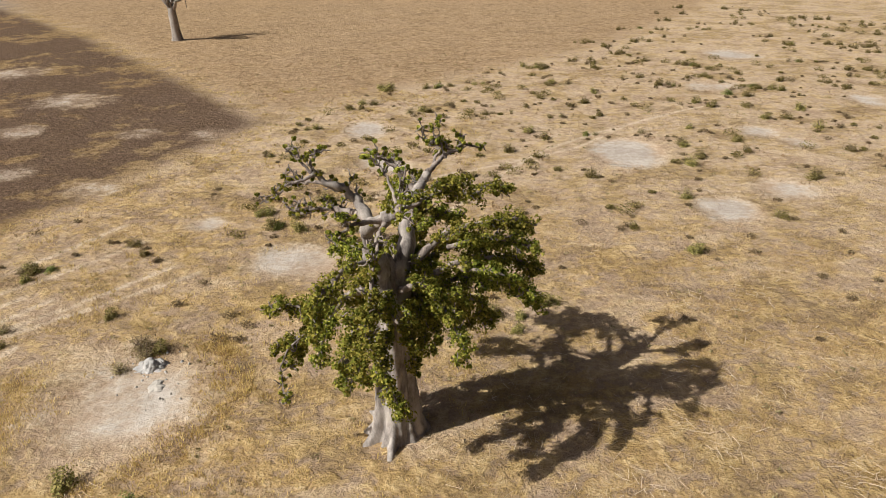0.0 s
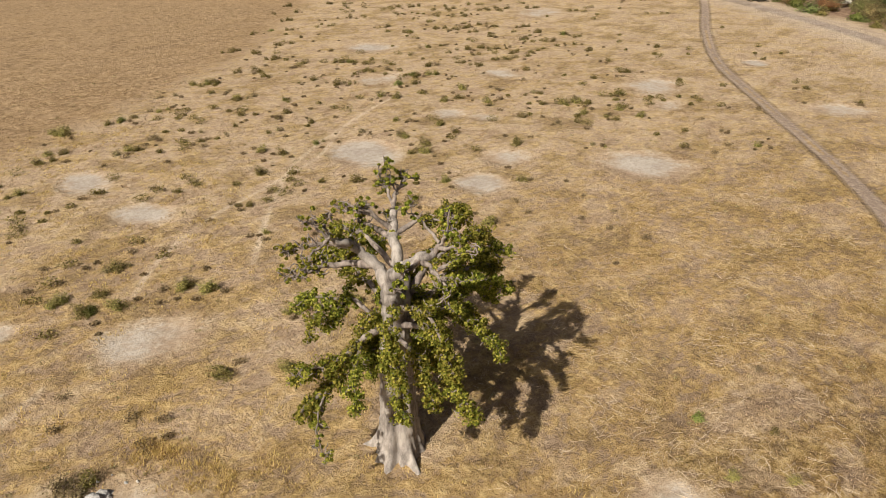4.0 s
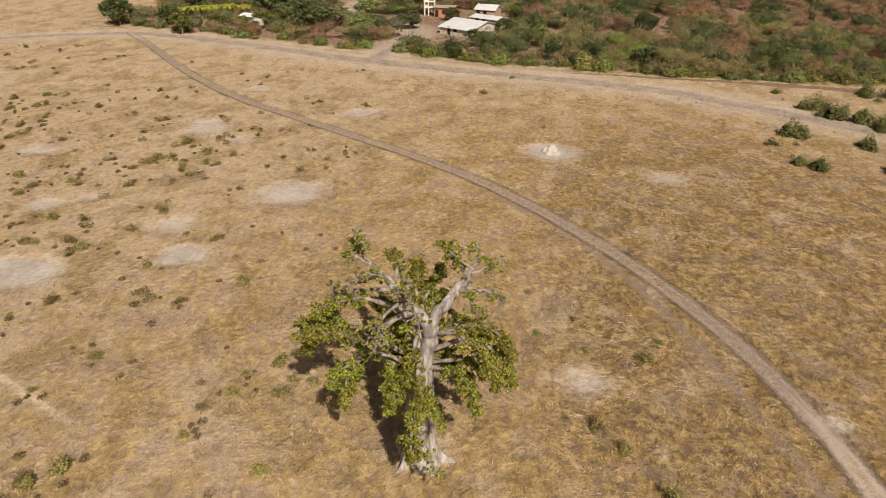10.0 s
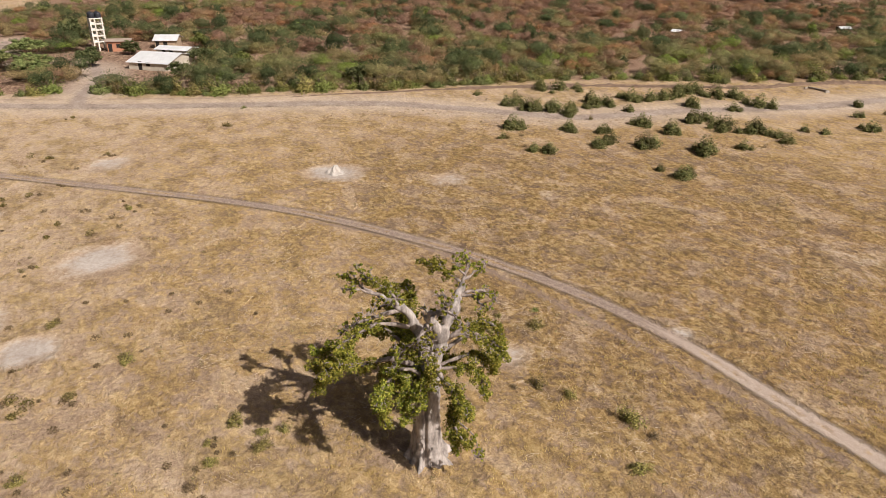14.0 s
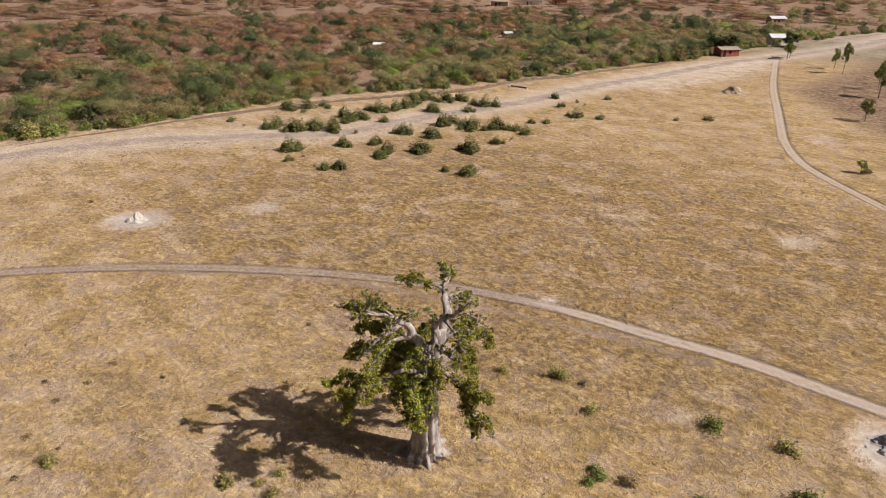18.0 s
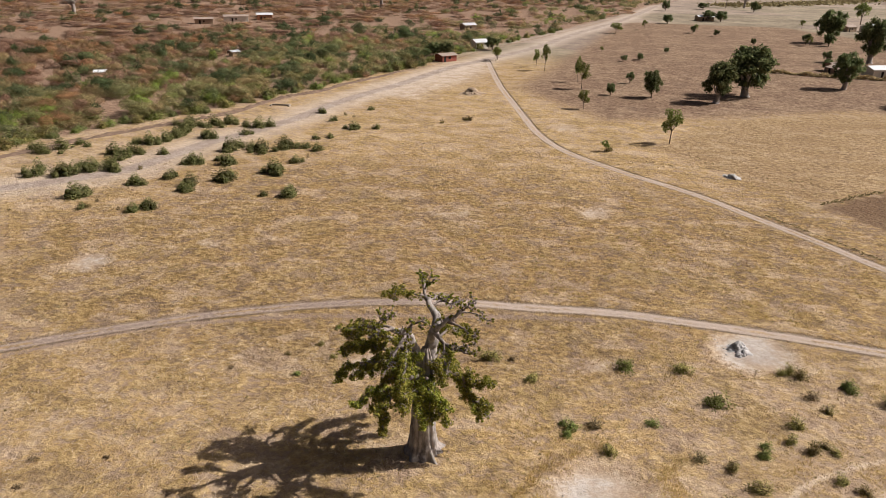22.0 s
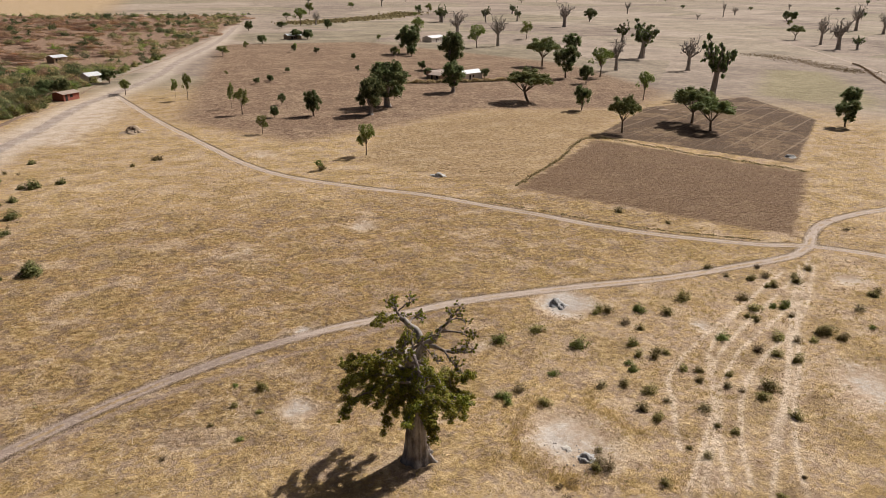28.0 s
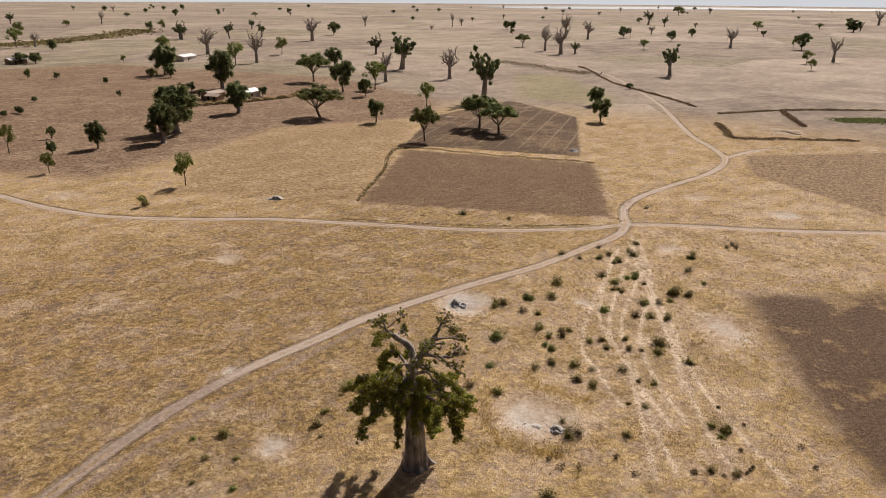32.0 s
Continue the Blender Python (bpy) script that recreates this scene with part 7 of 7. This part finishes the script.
# ---------- buildings ----------
def box(lo, hi, bevel=0.02):
    bm = bmesh.new()
    bmesh.ops.create_cube(bm, size=1)
    for v in bm.verts:
        for k in range(3):
            v.co[k] = lo[k] if v.co[k] < 0 else hi[k]
    if bevel:
        bmesh.ops.bevel(bm, geom=bm.edges[:], offset=bevel, segments=1, affect="EDGES")
    return bm


def sheet_roof(lx, ly, low, high, over, thick=0.08, pitch_y=True):
    """A two-sided corrugated sheet roof over a house lx by ly."""
    bm = bmesh.new()
    nx_, hx, hy = 60, lx / 2 + over, ly / 2 + over
    rows = []
    for k in range(nx_ + 1):
        x = -hx + 2 * hx * k / nx_
        w = 0.03 * (k % 2)
        rows.append([bm.verts.new((x, -hy, low + w)), bm.verts.new((x, 0, high + w)), bm.verts.new((x, hy, low + w))])
    for a, b in zip(rows[:-1], rows[1:]):
        for k in range(2):
            bm.faces.new((a[k], b[k], b[k + 1], a[k + 1]))
    ext = bmesh.ops.extrude_face_region(bm, geom=bm.faces[:])
    for v in ext["geom"]:
        if isinstance(v, bmesh.types.BMVert):
            v.co.z -= thick
    bmesh.ops.recalc_face_normals(bm, faces=bm.faces[:])
    return bm


def house(name, label, x, y, turn, lx, ly, wall, rise, wall_mat, roof_mat, openings):
    h = thing(name, label, "house", at=pose(x, y, 0, 0, 0, turn))
    t = 0.25
    for lo, hi in [((-lx / 2, -ly / 2, -0.1), (lx / 2, -ly / 2 + t, wall)), ((-lx / 2, ly / 2 - t, -0.1), (lx / 2, ly / 2, wall)),
                   ((-lx / 2, -ly / 2 + t, -0.1), (-lx / 2 + t, ly / 2 - t, wall)), ((lx / 2 - t, -ly / 2 + t, -0.1), (lx / 2, ly / 2 - t, wall))]:
        part("wall", box(lo, hi), wall_mat, h)
    for s in (-1, 1):
        bm = bmesh.new()
        xs = s * (lx / 2 - t / 2)
        vs = [bm.verts.new((xs + d, yy, zz)) for d in (-t / 2, t / 2) for yy, zz in ((-ly / 2, wall), (ly / 2, wall), (0, wall + rise - 0.1))]
        for f in ((0, 1, 2), (3, 5, 4), (0, 3, 4, 1), (1, 4, 5, 2), (2, 5, 3, 0)):
            bm.faces.new([vs[i] for i in f])
        part("gable", bm, wall_mat, h)
    part("roof", sheet_roof(lx, ly, wall - 0.05, wall + rise, 0.5), roof_mat, h)
    for side, u, w, lo, hi, kind in openings:
        yy = -ly / 2 if side < 0 else ly / 2
        part(kind, box((u - w / 2, yy - 0.06, lo), (u + w / 2, yy + 0.06, hi), 0.01), M_DARK, h)
    return h


DOORS = [(-1, -1.5, 1.0, 0, 2.1, "door"), (-1, 1.5, 1.1, 1.0, 2.0, "window"), (1, 0.0, 1.1, 1.0, 2.0, "window"), (1, 2.2, 1.0, 0, 2.1, "door")]
house("house", "low house under a broad white sheet-metal roof", 157, 31.2, 52, 10.8, 12.5, 1.9, 1.6, M_WALL, M_METAL, DOORS)
house("house", "low wing with a grey sheet-metal roof", 169, 26.5, 52, 9, 5, 2.3, 0.6, M_WALL, M_METAL, DOORS)
house("house", "house with a grey pitched metal roof behind the scrub", 186, 27, 70, 6, 6, 2.4, 1.2, M_MUD, M_METAL, DOORS)
house("outbuilding", "small orange brick building beside the water tower", 186, 40, 80, 6.0, 4.5, 2.8, 0.4, M_BRICK, M_RUST, DOORS)
house("house", "red-walled house at the end of the track", 48, -203, 50, 7, 5, 2.4, 0.7, M_RED, M_RUST, DOORS)
house("house", "small pale house with a metal roof in the scrub", 43, -249, 40, 6, 5, 2.8, 1.2, M_PLASTER, M_METAL, DOORS)
house("house", "white hut among the trees by the road", 164, 93, 60, 5, 4, 2.8, 0.5, M_PLASTER, M_METAL, DOORS)
house("house", "low compound house with a rusty roof", -100, -224, 25, 9, 5.5, 2.6, 0.9, M_MUD, M_RUST, DOORS)
house("house", "long compound house with a pale metal roof", -112, -217, 25, 12, 6, 2.8, 1.1, M_PLASTER, M_METAL, DOORS)
house("house", "compound house of mud brick with a rusty roof", -97, -216, 118, 6, 4.5, 2.4, 0.8, M_MUD, M_RUST, DOORS)
house("house", "long pale farm building with a metal roof", -168, -412, 35, 16, 8, 3.0, 1.3, M_PLASTER, M_METAL, DOORS)
house("house", "far hut under a rusty roof", -152, -408, 40, 8, 6, 2.8, 1.2, M_MUD, M_RUST, DOORS)
house("house", "far low house among shade trees", -75, -453, 20, 11, 6, 2.8, 1.1, M_MUD, M_METAL, DOORS)
house("house", "low grey shed far off in the scrub", 214, -307, 30, 10, 6, 2.8, 0.8, M_MUD, M_RUST, DOORS)
house("house", "row of pale huts far off in the scrub", 205, -328, 30, 14, 6, 3.0, 0.8, M_PLASTER, M_RUST, DOORS)
house("house", "white-roofed building far off in the scrub", 194, -343, 30, 9, 7, 3.2, 1.0, M_BRICK, M_METAL, DOORS)
house("house", "small house with a grey roof behind dark trees", 64, -330, 40, 7, 6, 2.8, 1.0, M_MUD, M_METAL, DOORS)
house("hut", "tiny hut with a pale roof in the scrub", 146, -128, 30, 3.2, 3, 1.9, 0.5, M_MUD, M_METAL, DOORS[1:2])
house("hut", "small hut half hidden in the scrub", 131, -188, 60, 3, 3, 1.9, 0.5, M_MUD, M_METAL, DOORS[1:2])


def water_tower():
    tw = thing("water_tower", "open white concrete water tower of five storeys with black tanks", "water tower", at=pose(188, 45.2, 0, 0, 0, 10))
    for sx in (-1.5, 1.5):
        for sy in (-1.5, 0.35, 1.5):
            part("post", box((sx - 0.17, sy - 0.17, -0.2), (sx + 0.17, sy + 0.17, 8.7)), M_PLASTER, tw)
    for z in (2.3, 3.9, 5.5, 7.1, 8.6):
        part("floor_slab", box((-1.75, -1.75, z), (1.75, 1.75, z + 0.24)), M_PLASTER, tw)
        if z < 8:
            for s in (-1, 1):
                part("parapet", box((s * 1.5 - 0.07, 0.52, z + 0.24), (s * 1.5 + 0.07, 1.33, z + 0.75)), M_PLASTER, tw)
                part("parapet", box((-1.33, s * 1.5 - 0.07, z + 0.24), (1.33, s * 1.5 + 0.07, z + 0.75)), M_PLASTER, tw)
            part("stair_flight", tube(np.array([(-0.9, -1.2, z + 0.3), (-0.9, -0.4, z + 0.85), (-0.9, 0.3, z + 1.5)]), [0.13, 0.13, 0.13], 6), M_CONCRETE, tw)
    for k, (sx, sy) in enumerate([(-0.84, -0.84), (0.84, -0.84), (-0.84, 0.84), (0.84, 0.84)]):
        f = np.array([(0.8, 0), (0.83, 0.1), (0.78, 0.5), (0.83, 0.9), (0.78, 1.15), (0.56, 1.4), (0.25, 1.5), (0.22, 1.6), (0.02, 1.62)])
        line = np.stack([np.full(len(f), sx), np.full(len(f), sy), 8.84 + f[:, 1]], 1)
        part("tank", tube(line, f[:, 0], 20, close=False), M_TANK, tw, "black plastic water tank", True)


water_tower()

# a concrete culvert head on the clearing, and a swing frame in the yard
cul = thing("culvert_head", "low concrete culvert head beside the earth road", "culvert", at=pose(71, -102.3, 0, 0, 0, 5))
part("slab", box((-2.4, -0.3, -0.1), (2.4, 0.3, 0.5), 0.03), M_CONCRETE, cul)
part("wing_wall", box((-2.7, -0.3, -0.1), (-2.4, 1.3, 0.42), 0.03), M_CONCRETE, cul)
part("wing_wall", box((2.4, -0.3, -0.1), (2.7, 1.3, 0.42), 0.03), M_CONCRETE, cul)
frm = thing("swing_frame", "rusty metal swing frame in the yard", "swing frame", at=pose(168, 52, 0, 0, 0, 60))
for s in (-2, 2):
    for d in (-0.8, 0.8):
        part("leg", tube(np.array([(s, d, 0), (s, d * 0.5, 1.2), (s, 0, 2.4)]), [0.05, 0.05, 0.05], 6, close=False), M_RUST, frm)
part("bar", tube(np.array([(-2, 0, 2.4), (0, 0, 2.4), (2, 0, 2.4)]), [0.05, 0.05, 0.05], 6, close=False), M_RUST, frm)

# ---------- hedges ----------
hrng = np.random.default_rng(51)


def hedge(label, line, wide, high, mat, per_m, leaf=0.3):
    p = smooth_line([(a, b, 0) for a, b in line], 200)
    n = int(np.linalg.norm(np.diff(p, axis=0), axis=1).sum() * per_m)
    i = hrng.integers(0, 199, n)
    c = p[i] + (p[i + 1] - p[i]) * hrng.random((n, 1))
    c[:, :2] += hrng.normal(size=(n, 2)) * wide * 0.35
    hump = 0.65 + 0.35 * np.sin(i * 0.37 + 1.5 * np.sin(i * 0.11))
    c[:, 2] = hrng.random(n) ** 0.7 * high * hump
    tagged(part("hedge", leaves(c, leaf, hrng, 0.2, 2.0), mat), label, "hedge", kind="stuff")


hedge("dry reed hedge round a garden plot", [(-208, -49), (-197, -40), (-187, -32), (-198, -19), (-212, -4)], 1.8, 0.75, M_REED, 45, 0.3)
hedge("reed hedge across the garden plot", [(-255, -46), (-240, -36), (-226, -26)], 1.8, 0.75, M_REED, 45, 0.3)
hedge("line of dry bushes beyond the garden", [(-230, -60), (-262, -45), (-290, -20)], 1.4, 0.7, M_REED, 40, 0.3)
hedge("dry reed fence round the compound", [(-70, -214), (-88, -208), (-107, -206), (-126, -206), (-138, -214)], 1.2, 1.6, M_STRAW, 60, 0.4)
hedge("low dry growth along the track beside the ploughed field", [(-42, -42.5), (-49.2, -33.8), (-55.8, -25.2), (-63.2, -17.5), (-70.2, -11.9), (-77, -6.8)], 0.5, 0.3, M_SHRUB_DRY, 16, 0.16)
hedge("eroded bank with low dry bushes across the plain", [(-345, -215), (-332, -198), (-287, -149), (-269, -121), (-255, -97), (-240, -75)], 1.2, 0.7, M_REED, 14, 0.4)
hedge("low scattered dry bushes on the plain", [(-330, -274), (-327, -243), (-317, -207), (-311, -181)], 16, 0.8, M_SHRUB_DRY, 22, 0.35)
hedge("weeds along the border of the ploughed field", [(-52, -51), (-73, -69), (-95, -88.5), (-109, -64), (-123, -40)], 1.0, 0.5, M_SHRUB_DRY, 14, 0.2)
hedge("green crop strip on the far plain", [(-110, -640), (-170, -690), (-240, -760), (-300, -860)], 30, 0.8, M_SHRUB_DRY, 8, 2.0)
hedge("green vegetable bed in the garden plot", [(-250, -22), (-258, -16), (-266, -8)], 7, 0.4, M_ACACIA, 160, 0.4)

# ---------- far water ----------
wat = bmesh.new()
for line in ([(-2000, -1750), (-2600, -1300), (-3100, -500), (-3300, 200), (-3700, 200), (-3600, -600), (-3000, -1800), (-2300, -2300)],):
    wat.faces.new([wat.verts.new((a, b, 0.6)) for a, b in line])
tagged(part("water", wat, M_WATER), "pale lake on the far horizon", "water", kind="structure")

# ---------- pale distance at the horizon: a glowing ring added as haze ---
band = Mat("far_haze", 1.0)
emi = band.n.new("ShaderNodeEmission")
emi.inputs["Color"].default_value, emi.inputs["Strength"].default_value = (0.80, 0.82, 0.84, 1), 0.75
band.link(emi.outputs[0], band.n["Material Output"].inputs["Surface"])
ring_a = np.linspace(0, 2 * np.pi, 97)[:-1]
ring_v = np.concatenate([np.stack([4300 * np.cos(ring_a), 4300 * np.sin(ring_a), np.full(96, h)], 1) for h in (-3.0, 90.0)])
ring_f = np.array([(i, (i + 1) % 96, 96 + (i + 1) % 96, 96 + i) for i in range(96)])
tagged(part("backdrop", (ring_v, ring_f), band.m), "glowing backdrop ring painted as pale haze along the horizon", "backdrop", kind="structure")

# ---------- loose grass and stalks ----------
grng = np.random.default_rng(61)


def open_ground(n, lo, hi, cx=-5, cy=22):
    a, d = grng.uniform(0, 2 * np.pi, n), np.sqrt(grng.uniform(lo * lo, hi * hi, n))
    x, y = cx + d * np.cos(a), cy + d * np.sin(a)
    ok = (np.minimum(to_line(x, y, TRACK_NEAR), to_line(x, y, TRACK_WEST)) > 1.5) & (bareness(x, y) < 0.35) & (to_line(x, y, ROAD) > 3)
    ok &= (inside(x, y, FIELD_NORTH) < 0) & (inside(x, y, FIELD_BROWN) < 0) & (inside(x, y, WOOD) < 0)
    return x[ok], y[ok]


def tufts(x, y, blades, high, wide, spread):
    """Tussocks of dry grass: narrow three-cornered blades that lean outwards from one foot."""
    m = len(x)
    size = np.repeat(grng.uniform(0.6, 1.3, m), blades)
    a, q = grng.uniform(0, 2 * np.pi, m * blades), np.sqrt(grng.random(m * blades)) * spread * size
    bx, by = np.repeat(x, blades) + q * np.cos(a), np.repeat(y, blades) + q * np.sin(a)
    a = a + grng.normal(size=m * blades) * 0.6
    h = size * high * grng.uniform(0.6, 1.1, m * blades)
    lean = h * grng.uniform(0.2, 0.9, m * blades)
    dx, dy = np.cos(a), np.sin(a)
    z0 = waves(bx, by) - 0.03
    v = np.stack([np.stack([bx - dy * wide, by + dx * wide, z0], 1), np.stack([bx + dy * wide, by - dx * wide, z0], 1), np.stack([bx + dx * lean, by + dy * lean, z0 + h], 1)], 1).reshape(-1, 3)
    return v, np.arange(len(v)).reshape(-1, 3)


def grass(n, lo, hi, blades, high, wide, spread):
    x, y = open_ground(n, lo, hi)
    clump = np.sin(x * 0.55 + 2 * np.sin(y * 0.21)) * np.sin(y * 0.47 + 1.7 * np.sin(x * 0.19)) + grng.normal(size=len(x)) * 0.35
    return tufts(x[clump > 0.0], y[clump > 0.0], blades, high, wide, spread)


tagged(part("dry_grass", join([grass(17000, 2, 40, 12, 0.17, 0.022, 0.26), grass(26000, 40, 100, 9, 0.2, 0.04, 0.32)]), M_STRAW),
       "tussocks of dry straw-coloured grass", "grass", kind="stuff")


def along(line, n, spread):
    p = smooth_line([(a, b, 0) for a, b in line], 160)[grng.integers(0, 160, n), :2] + grng.normal(size=(n, 2)) * spread
    return p[:, 0], p[:, 1]


bx, by = open_ground(30000, 2, 66, -22, 34)
lush = np.sin(bx * 0.9 + 2 * np.sin(by * 0.4)) * np.sin(by * 0.8 + 1.7 * np.sin(bx * 0.33)) + 0.6 * np.sin(bx * 0.23 + 0.5) * np.sin(by * 0.19) + grng.normal(size=len(bx)) * 0.25
bx, by = bx[(lush > 0.35) & (bx < 4)], by[(lush > 0.35) & (bx < 4)]
tagged(part("golden_grass", join([tufts(bx, by, 12, 0.22, 0.03, 0.3), tufts(*along(BANK, 230, 0.6), 14, 0.28, 0.024, 0.3), tufts(*along(RIM, 150, 0.7), 14, 0.24, 0.024, 0.3)]), M_GOLD), "fluffy golden tussocks of dry grass round bare ground", "grass", kind="stuff")


def stalks(n, places):
    """Bleached crop stalks lying about in loose swathes, each a thin bent strip."""
    pieces_v, pieces_f, c = [], [], 0
    for px, py, s, share in places:
        left = int(n * share)
        while left > 0:
            gx_, gy_, way, many = px + grng.normal() * s, py + grng.normal() * s, grng.uniform(0, 6.28), int(grng.integers(2, 26))
            left -= many
            for k in range(many):
                x, y = gx_ + grng.normal() * 0.75, gy_ + grng.normal() * 0.75
                ln, a, cv = grng.uniform(0.25, 0.95), way + grng.normal() * 0.8, grng.normal() * 0.3
                if grng.random() < 0.12:
                    cv, ln = cv * 4, ln * 1.3
                pts = []
                for q in range(4):
                    pts.append((x, y))
                    x, y = x + math.cos(a) * ln / 3, y + math.sin(a) * ln / 3
                    a += cv / 3
                if min(track_gap(*pts[0]), track_gap(*pts[3])) < 1.3:
                    continue
                w = grng.uniform(0.006, 0.012)
                for q, (ux, uy) in enumerate(pts):
                    b = math.atan2(pts[min(q + 1, 3)][1] - pts[max(q - 1, 0)][1], pts[min(q + 1, 3)][0] - pts[max(q - 1, 0)][0])
                    z = float(waves(np.float64(ux), np.float64(uy))) + 0.05 + 0.04 * math.sin(q * 0.8 + k)
                    pieces_v += [(ux - math.sin(b) * w, uy + math.cos(b) * w, z), (ux + math.sin(b) * w, uy - math.cos(b) * w, z + 0.01)]
                pieces_f += [(c + 2 * q, c + 2 * q + 1, c + 2 * q + 3, c + 2 * q + 2) for q in range(3)]
                c += 8
    return np.array(pieces_v), np.array(pieces_f)


track_line = smooth_line([(a, b, 0) for a, b in TRACK_NEAR], 260)[:, :2]


def track_gap(x, y):
    return float(np.min(np.hypot(track_line[:, 0] - x, track_line[:, 1] - y)))


STALK_PLACES = [(8, 24, 6, 0.10), (16, 20, 7, 0.12), (24, 30, 8, 0.10), (10, 10, 6, 0.10), (28, 20, 7, 0.09), (36, 12, 9, 0.07), (2, 8, 6, 0.06), (20, 38, 9, 0.07), (66, 18, 9, 0.04), (46, 4, 9, 0.06), (52, -12, 10, 0.05), (30, 44, 10, 0.05), (44, 36, 8, 0.04), (-10, 8, 7, 0.03), (70, 34, 8, 0.03), (30, -8, 9, 0.03), (-12, -14, 14, 0.06), (-34, -22, 14, 0.06), (8, -34, 14, 0.06), (-42, 12, 10, 0.02), (36, -40, 13, 0.05), (-8, -56, 14, 0.04), (60, -30, 10, 0.03), (-2, 44, 9, 0.02)]
tagged(part("crop_stalks", stalks(6500, STALK_PLACES), M_STALK), "bleached crop stalks strewn over the dry ground", "straw", kind="stuff")

hx, hy = open_ground(3000, 4, 105)
keep = np.sin(hx * 0.21 + 1.4 * np.sin(hy * 0.13)) * np.sin(hy * 0.19 + 0.5) > -0.25
hx, hy = np.repeat(hx[keep], 12), np.repeat(hy[keep], 12)
hs = np.repeat(grng.uniform(0.12, 0.34, int(keep.sum())), 12)
hp = ball_points(len(hx), grng, 0.1) * np.stack([hs, hs, hs * 0.35], 1) + np.stack([hx, hy, 0.02 + hs * 0.2], 1)
tagged(part("dry_herbs", leaves(hp, 0.08, grng, 0.6, 1.8), M_SHRUB_DRY), "small dried brown herbs scattered over the grass", "herbs", kind="stuff")
